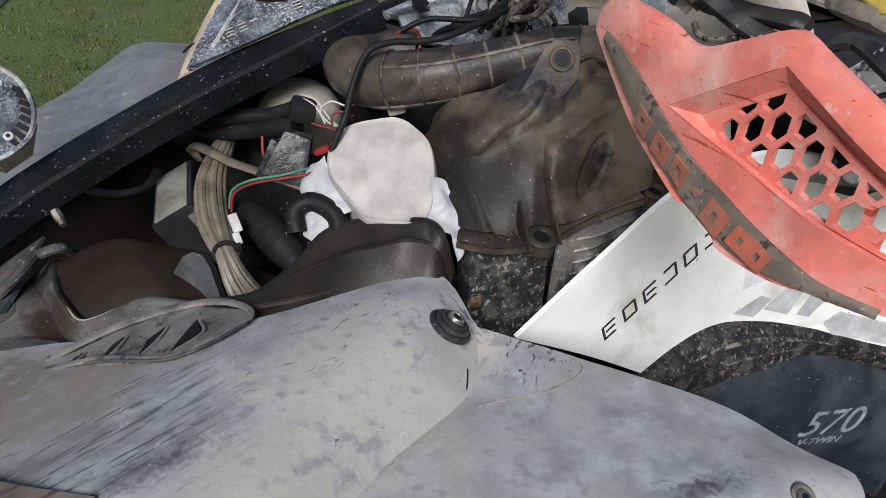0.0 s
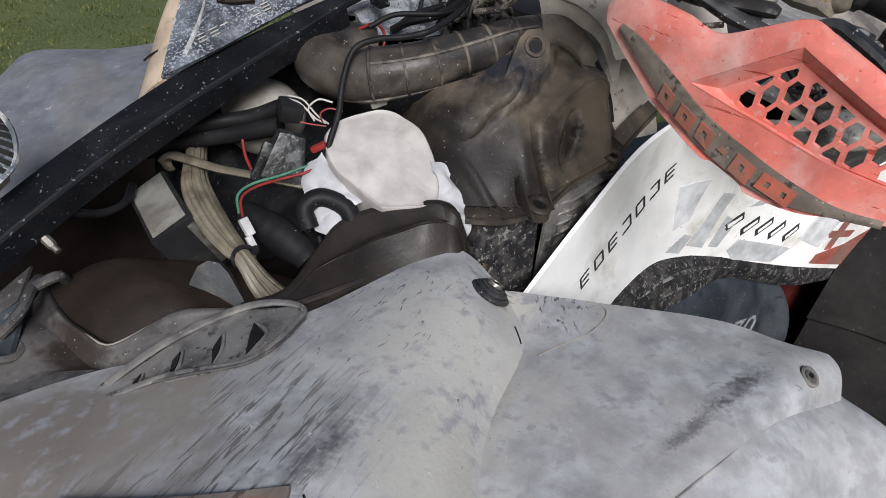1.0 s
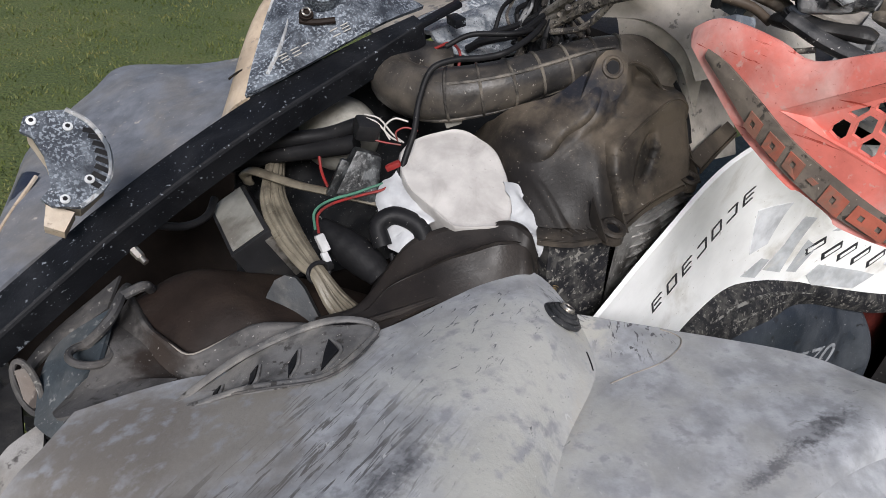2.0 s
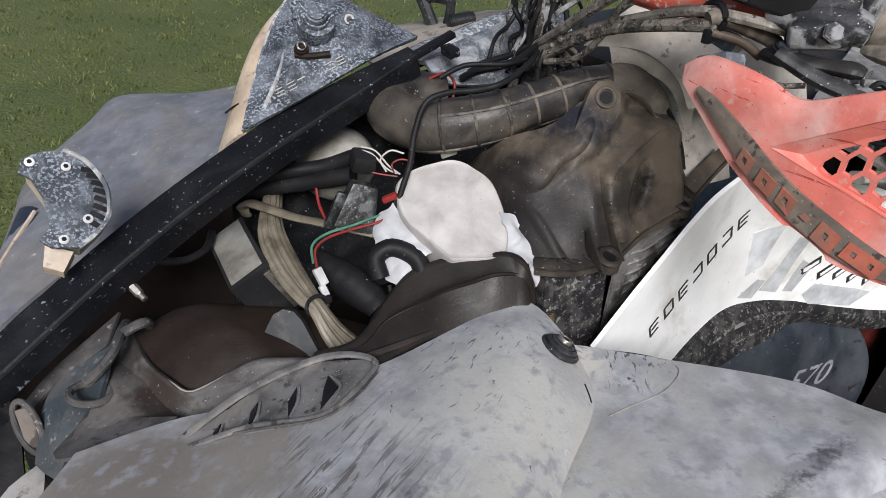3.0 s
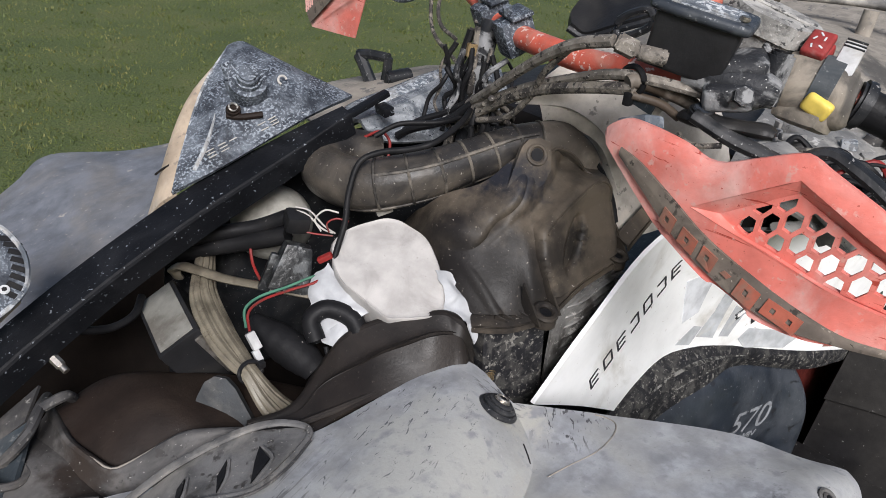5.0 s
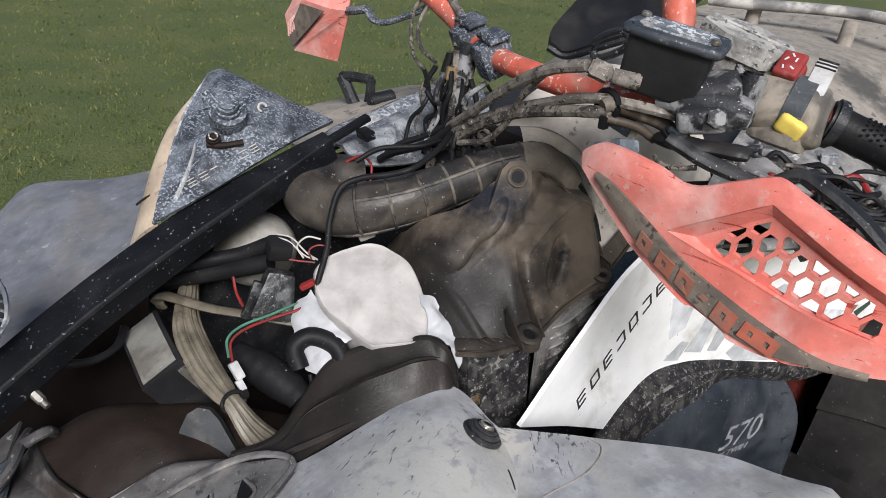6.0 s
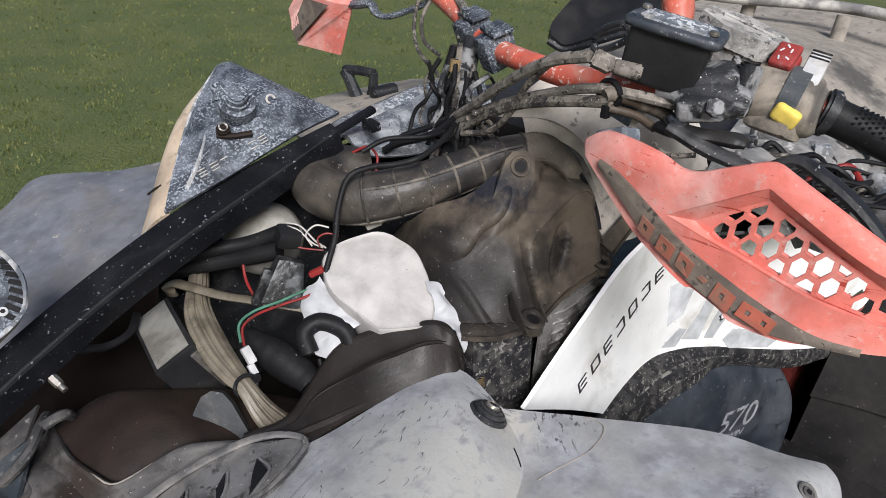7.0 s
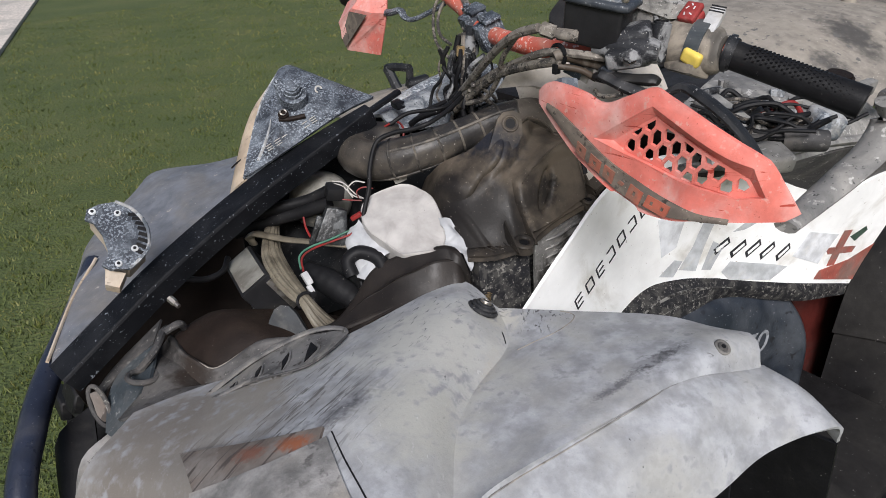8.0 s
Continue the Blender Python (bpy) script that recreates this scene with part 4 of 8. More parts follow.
FOOT = [(-0.098, 0.775, 0.735), (-0.088, 0.745, 0.733), (-0.080, 0.716, 0.730), (-0.077, 0.690, 0.724), (-0.063, 0.654, 0.712), (-0.048, 0.638, 0.718), (-0.016, 0.620, 0.746), (0.030, 0.600, 0.768), (0.060, 0.594, 0.768)]
bm = B()
add_sheet(bm, [[Vector(a) + Vector((0.008, 0.004, -0.030)), Vector(a) + Vector((0.004, 0.002, -0.006)), Vector(a), Vector(a).lerp(Vector(b), 0.14) + Vector((0, 0, 0.002)), Vector(a).lerp(Vector(b), 0.30), b] for a, b in zip(RIM, FOOT)], (3, 3), 0.003, warp)
bayrim = part("bay_rim", bm, "bay_rim", quad, "worn dark plastic rim of the open bay", 30)
bm = B()
add_tube(bm, [Vector(a) + Vector((0, 0, 0.001)) for a in RIM[1:]], 0.0019, 8, 3)
part("rim_edge", bm, "beige", bayrim, "worn pale edge")
bm = B()
add_sheet(bm, [[FOOT[k], Vector(FOOT[k]).lerp(Vector(o), 0.5) + Vector((0, 0, 0.003)), o] for k, o in ((0, (-0.150, 0.700, 0.722)), (2, (-0.140, 0.672, 0.728)), (3, (-0.125, 0.655, 0.732)), (4, (-0.105, 0.630, 0.741)), (5, (-0.070, 0.620, 0.748)), (7, (0.010, 0.590, 0.768)))], (4, 4), 0.003, warp)
part("rim_ledge", bm, "bay_rim", bayrim, "dusty grey-brown ledge beside the rim")
bm = B()
add_prism(bm, [(-0.056, -0.052), (-0.042, -0.016), (-0.031, 0.024), (-0.024, 0.040), (-0.013, 0.047), (0.000, 0.045), (0.011, 0.034), (0.032, 0.000), (0.056, -0.040)], plane_pose((0.066, 0.652, 0.752), (0.72, -0.68, 0.03), (0.25, 0.42, 0.75)) @ pose(0, 0, -0.012), 0.012)
part("mounting_tab", bm, "blue_tab", quad, "grey plastic mounting tab", 25)

bm = B()
add_sheet(bm, [[(-0.105, 0.745, 0.722), (-0.14, 0.72, 0.716), (-0.185, 0.700, 0.702)], [(-0.116, 0.684, 0.729), (-0.145, 0.670, 0.728), (-0.178, 0.657, 0.730)], [(-0.075, 0.637, 0.741), (-0.090, 0.632, 0.743), (-0.105, 0.630, 0.743)]], (5, 5), 0.004, warp)
part("inner_flange", bm, "bay_rim", fender)

# brown liner and dark tub in the bay
bm = B()
add_sheet(bm, [[(-0.075, 0.86, 0.60), (-0.068, 0.79, 0.738), (-0.066, 0.738, 0.741), (-0.060, 0.692, 0.734), (-0.050, 0.662, 0.724)],
               [(-0.02, 0.86, 0.60), (-0.007, 0.795, 0.745), (0.0, 0.735, 0.772), (0.004, 0.68, 0.762), (0.0, 0.635, 0.72)],
               [(0.05, 0.84, 0.60), (0.055, 0.77, 0.735), (0.060, 0.715, 0.760), (0.05, 0.65, 0.755), (0.045, 0.61, 0.72)],
               [(0.13, 0.82, 0.60), (0.12, 0.73, 0.725), (0.125, 0.68, 0.745), (0.12, 0.63, 0.735), (0.11, 0.59, 0.70)],
               [(0.20, 0.79, 0.58), (0.19, 0.70, 0.690), (0.19, 0.65, 0.715), (0.18, 0.60, 0.72), (0.17, 0.57, 0.69)]], (6, 6), 0.004)
part("bay_liner", bm, "liner", quad, "dark brown moulded plastic liner", 60)
bm = B()
add_sheet(bm, [[(-0.22, 1.00, 0.66), (-0.20, 0.88, 0.60), (-0.16, 0.74, 0.58), (-0.12, 0.64, 0.68)], [(0.02, 1.02, 0.74), (0.02, 0.93, 0.58), (0.04, 0.75, 0.54), (0.06, 0.60, 0.66)],
               [(0.25, 1.02, 0.84), (0.24, 0.95, 0.62), (0.25, 0.75, 0.56), (0.25, 0.55, 0.68)], [(0.48, 1.00, 0.90), (0.50, 0.92, 0.66), (0.50, 0.72, 0.58), (0.50, 0.50, 0.58)]], (5, 5), 0.004)
part("bay_tub", bm, "tub", quad, "dark tub under the open bay")

bm = B()
add_sheet(bm, [[(0.10, 0.90, 0.60), (0.12, 0.91, 0.80), (0.15, 0.90, 0.90)], [(0.34, 0.86, 0.60), (0.36, 0.87, 0.80), (0.40, 0.88, 0.950)], [(0.55, 0.80, 0.60), (0.56, 0.81, 0.80), (0.58, 0.82, 0.965)], [(0.70, 0.68, 0.60), (0.70, 0.68, 0.80), (0.70, 0.68, 0.98)]], (4, 4), 0.005)
part("firewall", bm, "black", quad, "black panel behind the bay")

# black bar along the bay
BAR = [(-0.225, 0.797, 0.742), (-0.107, 0.811, 0.806), (-0.054, 0.817, 0.833), (0.037, 0.827, 0.873), (0.154, 0.826, 0.925), (0.276, 0.817, 0.972), (0.352, 0.811, 1.000)]


def add_bar(bm, line, wide, tall):
    pts = spline(line, 6)
    rings = []
    for i, c in enumerate(pts):
        ahead = (pts[min(i + 1, len(pts) - 1)] - pts[max(i - 1, 0)]).normalized()
        side = Vector((0, 1, 0.15)).cross(ahead).normalized().cross(ahead).normalized() * -1
        up = ahead.cross(side).normalized()
        if up.z < 0:
            up = -up
        k = min(1.0, 0.42 + (len(pts) - 1 - i) * 0.055)
        ring = []
        for a, b in ((-0.5, -0.5), (-0.5, 0.44), (-0.46, 0.5), (0.42, 0.5), (0.47, 0.46), (0.5, 0.38), (0.5, -0.5)):
            ring.append(bm.verts.new(c - side * a * wide * k + up * b * tall))
        rings.append(ring)
    for a, b in zip(rings, rings[1:]):
        for j in range(7):
            bm.faces.new((a[j], a[(j + 1) % 7], b[(j + 1) % 7], b[j]))
    bm.faces.new(rings[0]), bm.faces.new(list(reversed(rings[-1])))


bm = B()
add_bar(bm, BAR, 0.052, 0.034)
bar = part("bay_bar", bm, "bar", quad, "long black metal bar with mud specks", 25)
bm = B()
add_box(bm, (0.09, 0.014, 0.008), pose(0.372, 0.812, 1.012, 0, -22, -8), 0.002)
add_box(bm, (0.016, 0.026, 0.012), pose(0.400, 0.795, 1.010, 0, -10, -8), 0.002)
part("bar_tip", bm, "bar", bar)
bm = B()
add_rod(bm, (-0.056, 0.793, 0.809), (-0.052, 0.780, 0.803), 0.0054, 6, 0.001)
add_rod(bm, (-0.052, 0.780, 0.803), (-0.050, 0.773, 0.800), 0.0038, 10)
part("bolt", bm, "steel", bar, "bright hexagon bolt")

# round finned lamp pod beside the bar
POD = plane_pose((-0.087, 0.823, 0.907), (0.841, -0.433, -0.323), (0.538, 0.618, 0.573))
bm = B()
POD_EDGE = [(-0.0604, 0.0260), (-0.0611, 0.0429), (-0.0471, 0.0544), (-0.0261, 0.0635), (-0.0015, 0.0556), (0.0209, 0.0354), (0.0309, 0.0123), (0.0321, -0.0062), (0.0242, -0.0255), (0.0141, -0.0412), (-0.0112, -0.0470), (-0.0235, -0.0420), (-0.0177, -0.0269), (-0.0216, -0.0151), (-0.0329, 0.0062), (-0.0485, 0.0232)]
add_prism(bm, POD_EDGE, POD @ pose(0, 0, -0.006), 0.006)
pod = part("lamp_pod", bm, "muddy", quad, "mud-splashed round lamp pod with cooling fins", 30)
bm = B()
add_prism(bm, [(-0.058, 0.034), (-0.040, 0.050), (0.018, 0.030), (0.028, -0.006), (0.012, -0.036), (-0.022, -0.038), (-0.014, -0.026), (-0.020, -0.012), (-0.034, 0.010), (-0.050, 0.026)], POD @ pose(0, 0, -0.046), 0.0395)
part("pod_body", bm, "tan", pod, "tan dusty body of the lamp pod", 30)
bm = B()
add_prism(bm, [(-0.020, -0.040), (0.008, -0.042), (0.004, -0.066), (-0.016, -0.064)], POD @ pose(0, 0, -0.040), 0.022)
part("pod_bracket", bm, "tan", pod)
for i in range(8):
    q = radians(-22 + i * 11.5)
    bm = B()
    c = Vector((-0.020 + 0.044 * math.cos(q), 0.006 + 0.048 * math.sin(q), 0.0))
    add_box(bm, (0.017, 0.0062, 0.003), POD @ Matrix.Translation(c) @ pose(0, 0, -0.0008, 0, 0, math.degrees(q) * 0.35 - 12), 0.0008, 1)
    part("fin_gap", bm, "rubber", pod)
bm = B()
add_tube(bm, [POD @ Vector((x, y, 0.0)) for x, y in POD_EDGE[3:10]], 0.0028, 6)
part("pod_edge", bm, "splashed", pod)
for sx, sy in ((-0.0530, 0.0400), (-0.0192, 0.0443), (0.0148, -0.0088), (-0.0017, -0.0365)):
    bm = B()
    add_rod(bm, POD @ Vector((sx, sy, -0.001)), POD @ Vector((sx, sy, 0.0030)), 0.0050, 16, 0.001)
    screw = part("screw", bm, "pale", pod)
    bm = B()
    add_rod(bm, POD @ Vector((sx, sy, 0.0028)), POD @ Vector((sx, sy, 0.0035)), 0.0026, 6)
    part("socket", bm, "rubber", screw)

# back of the far headlamp, splashed with mud
bm = B()
add_sheet(bm, [[(0.120, 0.850, 0.935), (0.190, 0.835, 0.965), (0.300, 0.830, 1.005), (0.385, 0.850, 1.012)],
               [(0.150, 0.880, 0.965), (0.215, 0.868, 1.005), (0.300, 0.865, 1.030), (0.370, 0.872, 1.020)],
               [(0.215, 0.945, 1.020), (0.250, 0.930, 1.040), (0.295, 0.925, 1.052), (0.335, 0.915, 1.040)],
               [(0.280, 0.992, 1.058), (0.287, 0.990, 1.062), (0.295, 0.986, 1.064), (0.303, 0.980, 1.060)]], (6, 6), 0.006)
lampback = part("headlamp_back", bm, "muddy", quad, "black headlamp housing splashed with dried mud", 50)
bm = B()
add_sheet(bm, [[(0.120, 0.850, 0.935), (0.108, 0.868, 0.918), (0.100, 0.900, 0.880)], [(0.150, 0.883, 0.965), (0.134, 0.906, 0.946), (0.124, 0.926, 0.900)],
               [(0.215, 0.948, 1.020), (0.200, 0.965, 1.007), (0.190, 0.988, 0.96)], [(0.280, 0.994, 1.058), (0.276, 0.998, 1.052), (0.268, 1.015, 1.02)]], (5, 4), 0.005)
side = part("housing_side", bm, "tan", lampback, "tan dusty side of the housing", 25)
bm = B()
add_tube(bm, [(0.125, 0.910, 0.938), (0.131, 0.903, 0.946), (0.138, 0.895, 0.953)], 0.0016, 6)
part("seam", bm, "dark", side)
bm = B()
add_tube(bm, [(0.122, 0.850, 0.938), (0.152, 0.882, 0.970), (0.216, 0.946, 1.025), (0.281, 0.992, 1.062)], 0.0035, 6)
part("housing_edge", bm, "splashed", lampback)
bm = B()
add_tube(bm, [(0.150, 0.850, 0.960), (0.182, 0.868, 0.992), (0.240, 0.930, 1.036), (0.285, 0.985, 1.062)], 0.0028, 6)
part("moulded_ridge", bm, "splashed", lampback)
bm = B()
add_rod(bm, (0.252, 0.895, 1.018), (0.238, 0.866, 1.058), 0.0235, 24, 0.007)
add_rod(bm, (0.240, 0.870, 1.052), (0.235, 0.860, 1.066), 0.014, 20, 0.003)
add_tube(bm, [(0.236, 0.898, 1.030), (0.236, 0.902, 1.052), (0.232, 0.910, 1.066)], [0.011, 0.011, 0.008], 12)
motor = part("adjuster_motor", bm, "muddy", lampback, "round mud-caked adjuster on the housing")
bm = B()
add_rod(bm, (0.218, 0.872, 1.010), (0.214, 0.864, 1.024), 0.0090, 16, 0.002)
add_tube(bm, [(0.208, 0.870, 1.013), (0.222, 0.857, 1.013), (0.244, 0.845, 1.016)], 0.0042, 8)
part("bracket", bm, "liner", motor)
bm = B()
add_tube(bm, [(0.214 + 0.0055 * math.cos(a), 0.8635 + 0.003 * math.sin(a), 1.0250 + 0.004 * math.sin(a)) for a in (2 * math.pi * i / 12 for i in range(12))], 0.0014, 6, 2, True)
part("screw_ring", bm, "steel", motor)
bm = B()
add_tube(bm, [(0.290 + 0.006 * math.cos(a), 0.872 + 0.002 * math.sin(a), 1.046 + 0.005 * math.sin(a)) for a in (2 * math.pi * i / 12 for i in range(9))], 0.0016, 6)
part("clip", bm, "wire_white", lampback)
for k, strokes in ((0.02, 3), (0.20, 3), (0.36, 1), (0.80, 2), (0.96, 3)):
    facing = Vector((-0.33, -0.67, 0.66)).normalized()
    along = Vector((0.085, -0.012, 0.032)).normalized()
    c = Vector((0.172, 0.850, 0.976)).lerp(Vector((0.258, 0.838, 1.008)), k) + facing * 0.002
    LB = plane_pose(c, along, facing.cross(along))
    for dy in ((-0.0042, 0.0, 0.0042) if strokes == 3 else (-0.004, 0.004) if strokes == 2 else (0.003,)):
        bm = B()
        add_box(bm, (0.0110, 0.0015, 0.0016), LB @ pose(0, dy, 0), 0.0004, 1)
        part("letter_bar", bm, "wire_white", lampback)

# far fender and parts beyond the bay
bm = B()
add_sheet(bm, [[(-0.232, 0.850, 0.740), (-0.215, 0.900, 0.745), (-0.178, 0.985, 0.750), (-0.155, 1.05, 0.71)],
               [(-0.150, 0.880, 0.775), (-0.118, 1.031, 0.782), (-0.080, 1.17, 0.775), (-0.08, 1.28, 0.72)],
               [(-0.020, 0.930, 0.800), (0.010, 1.060, 0.800), (0.037, 1.200, 0.805), (0.040, 1.300, 0.795)],
               [(0.080, 0.930, 0.830), (0.090, 1.060, 0.830), (0.105, 1.210, 0.830), (0.110, 1.335, 0.818)],
               [(0.160, 0.980, 0.870), (0.190, 1.080, 0.850), (0.215, 1.180, 0.840), (0.220, 1.250, 0.832)],
               [(0.300, 0.980, 0.900), (0.320, 1.080, 0.880), (0.340, 1.160, 0.860), (0.360, 1.22, 0.85)]], (6, 6), 0.005, warp)
part("front_fender", bm, "far_fender", quad, "blue-grey plastic fender with a pale worn edge", 60)
bm = B()
add_tube(bm, [(-0.10, 1.055, 0.790), (-0.168, 0.975, 0.765), (-0.235, 0.86, 0.742)], 0.003, 6)
part("fender_edge", bm, "tan", quad, "worn yellowish edge of the fender")
bm = B()
add_sheet(bm, [[(0.420, 1.00, 0.925), (0.440, 1.12, 0.915), (0.45, 1.25, 0.87)], [(0.500, 0.990, 0.945), (0.540, 1.050, 0.950), (0.56, 1.22, 0.90)],
               [(0.600, 0.940, 0.985), (0.633, 1.000, 0.972), (0.67, 1.18, 0.92)], [(0.720, 0.880, 1.00), (0.760, 0.960, 0.985), (0.80, 1.15, 0.93)]], (5, 5), 0.005, warp)
part("fender_top", bm, "beige", quad, "beige dusty top of the far fender")
bm = B()
add_tube(bm, [(0.584, 1.050, 0.938), (0.585, 1.082, 0.975), (0.586, 1.096, 0.990)], [0.012, 0.011, 0.012], 8, 4)
add_tube(bm, [(0.586, 1.098, 0.990), (0.592, 1.070, 0.996), (0.600, 1.032, 0.998)], [0.010, 0.009, 0.009], 8, 4)
add_tube(bm, [(0.600, 1.032, 0.999), (0.600, 1.034, 0.975), (0.598, 1.036, 0.950)], [0.008, 0.0085, 0.010], 8, 4)
add_rod(bm, (0.575, 1.005, 0.970), (0.618, 0.990, 0.976), 0.014, 16, 0.003)
add_rod(bm, (0.573, 1.0055, 0.970), (0.5755, 1.0048, 0.970), 0.007, 12)
part("latch_handle", bm, "black", quad, "black plastic latch handle")
def boxed(row):
    """A cross-section whose two middle corners are firm."""
    a, b, c, d = (Vector(q) for q in row)
    return [a, a.lerp(b, 0.9), b, b.lerp(c, 0.08), b.lerp(c, 0.92), c, c.lerp(d, 0.1), d]


bm = B()
add_sheet(bm, [boxed(r) for r in [[(0.370, 0.890, 0.945), (0.376, 0.878, 0.976), (0.386, 0.830, 0.982), (0.388, 0.806, 0.962)], [(0.410, 0.900, 0.945), (0.425, 0.888, 0.986), (0.440, 0.826, 0.992), (0.436, 0.790, 0.955)],
               [(0.480, 0.920, 0.945), (0.490, 0.895, 0.992), (0.505, 0.825, 1.004), (0.500, 0.775, 0.955)],
               [(0.580, 0.930, 0.955), (0.585, 0.900, 1.005), (0.590, 0.835, 1.015), (0.580, 0.790, 0.965)],
               [(0.680, 0.930, 0.955), (0.680, 0.900, 1.005), (0.680, 0.845, 1.015), (0.670, 0.800, 0.965)]]], (4, 3), 0.006)
shroud = part("radiator_shroud", bm, "shroud", quad, "black shroud splashed with pale dried mud", 35)
bm = B()
add_tube(bm, [(0.380, 0.856, 0.979), (0.430, 0.860, 0.990), (0.490, 0.866, 1.000), (0.580, 0.874, 1.012), (0.670, 0.876, 1.013)], [0.010, 0.017, 0.019, 0.019, 0.017], 8, 6, False, 0.40)
part("mud_ridge", bm, "splashed", shroud, "ridge white with dried mud")

# bumper tube and the torn plastic at the front
bm = B()
add_tube(bm, [(-0.10, 1.080, 0.770), (-0.165, 0.980, 0.740), (-0.242, 0.862, 0.715), (-0.288, 0.780, 0.690), (-0.330, 0.700, 0.645), (-0.36, 0.60, 0.55)], 0.020, 14)
bumper = part("bumper", bm, "blue_tube", quad, "glossy blue-black bumper tube")
bm = B()
add_box(bm, (0.028, 0.003, 0.040), pose(-0.352, 0.672, 0.652, 20, 10, -40), 0.001)
part("sticker", bm, "white", bumper, "white sticker with dark marks")
bm = B()
add_sheet(bm, [[(-0.095, 0.770, 0.758), (-0.110, 0.745, 0.748), (-0.130, 0.715, 0.738)], [(-0.150, 0.785, 0.726), (-0.150, 0.745, 0.725), (-0.150, 0.715, 0.722)],
               [(-0.180, 0.770, 0.705), (-0.175, 0.735, 0.702), (-0.170, 0.705, 0.700)], [(-0.205, 0.730, 0.672), (-0.200, 0.712, 0.672), (-0.192, 0.690, 0.675)]], (5, 5), 0.005)
shield = part("front_shield", bm, "blue_grey", quad, "smeared blue-grey plastic panel at the front")
bm = B()
add_tube(bm, [(-0.198 + 0.010 * math.cos(q), 0.757 - 0.005 * math.cos(q) + 0.012 * math.sin(q), 0.700 + 0.030 * math.sin(q)) for q in (2 * math.pi * i / 16 for i in range(16))], 0.0035, 8, 2, True)
ring = part("oval_ring", bm, "rim", shield)
bm = B()
add_sheet(bm, [[(-0.206, 0.750, 0.676), (-0.204, 0.765, 0.722)], [(-0.190, 0.748, 0.676), (-0.188, 0.763, 0.722)]], (3, 3), 0.002)
part("ring_inside", bm, "amber", ring, "rusty brown inside of the oval ring")
bm = B()
add_sheet(bm, [[(-0.075, 0.800, 0.775), (-0.100, 0.775, 0.755)], [(-0.160, 0.805, 0.722), (-0.165, 0.785, 0.716)], [(-0.205, 0.795, 0.690), (-0.205, 0.780, 0.685)]], (4, 3), 0.004)
part("bar_shroud", bm, "rim", quad, "grey plastic wedge under the bar end")
bm = B()
add_sheet(bm, [[(-0.195, 0.735, 0.668), (-0.205, 0.700, 0.664), (-0.225, 0.650, 0.665)], [(-0.245, 0.725, 0.650), (-0.250, 0.690, 0.645), (-0.262, 0.640, 0.640)], [(-0.275, 0.70, 0.60), (-0.28, 0.66, 0.59), (-0.29, 0.61, 0.58)]], (4, 4), 0.005, warp)
part("fender_nose", bm, "fender_front", quad, "grey-brown dusty nose of the fender")
# black sheet in place of the shade between bumper and fender nose
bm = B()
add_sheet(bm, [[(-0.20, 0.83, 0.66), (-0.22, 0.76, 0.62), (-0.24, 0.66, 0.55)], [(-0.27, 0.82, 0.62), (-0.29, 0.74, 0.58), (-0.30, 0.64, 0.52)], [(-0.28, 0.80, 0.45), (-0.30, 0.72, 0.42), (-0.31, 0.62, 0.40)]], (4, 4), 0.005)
part("front_grille", bm, "rubber", quad, "black sheet standing in for the shade behind the bumper")
bm = B()
add_tube(bm, [(-0.070, 0.800, 0.755), (-0.085, 0.765, 0.772), (-0.105, 0.742, 0.765), (-0.13, 0.745, 0.742), (-0.145, 0.765, 0.722)], 0.006, 8)
add_tube(bm, [(-0.085, 0.765, 0.772), (-0.060, 0.762, 0.778), (-0.050, 0.775, 0.76)], 0.006, 8)
add_tube(bm, [(-0.135 + 0.020 * math.cos(q), 0.728 + 0.018 * math.sin(q), 0.738 - 0.006 * math.cos(q)) for q in (2 * math.pi * i / 14 for i in range(14))], 0.0045, 8, 2, True)
part("clip_bracket", bm, "rim", quad)

# air duct
DUCT = [(0.395, 0.800, 0.945), (0.345, 0.822, 0.952), (0.305, 0.798, 0.944), (0.312, 0.735, 0.945), (0.365, 0.684, 0.961), (0.430, 0.655, 0.979), (0.495, 0.627, 0.999), (0.540, 0.600, 0.999), (0.562, 0.580, 0.975), (0.572, 0.568, 0.940)]
DUCT_R = [0.030, 0.032, 0.033, 0.034, 0.032, 0.0285, 0.0255, 0.0255, 0.025, 0.023]
bm = B()
add_tube(bm, DUCT, DUCT_R, 18, 8)
duct = part("air_duct", bm, "duct", quad, "ribbed black rubber air duct")
bm = B()
add_tube(bm, [(0.516, 0.616, 1.000), (0.540, 0.600, 0.999), (0.562, 0.580, 0.976), (0.572, 0.568, 0.945)], [0.0272, 0.0275, 0.027, 0.025], 18, 8)
part("duct_collar", bm, "collar", duct, "brown dusty collar at the end of the duct")
line = spline(DUCT, 8)


def duct_radius(i):
    k = min(len(DUCT_R) - 2, i // 8)
    return DUCT_R[k] + (DUCT_R[k + 1] - DUCT_R[k]) * (i / 8 - k)


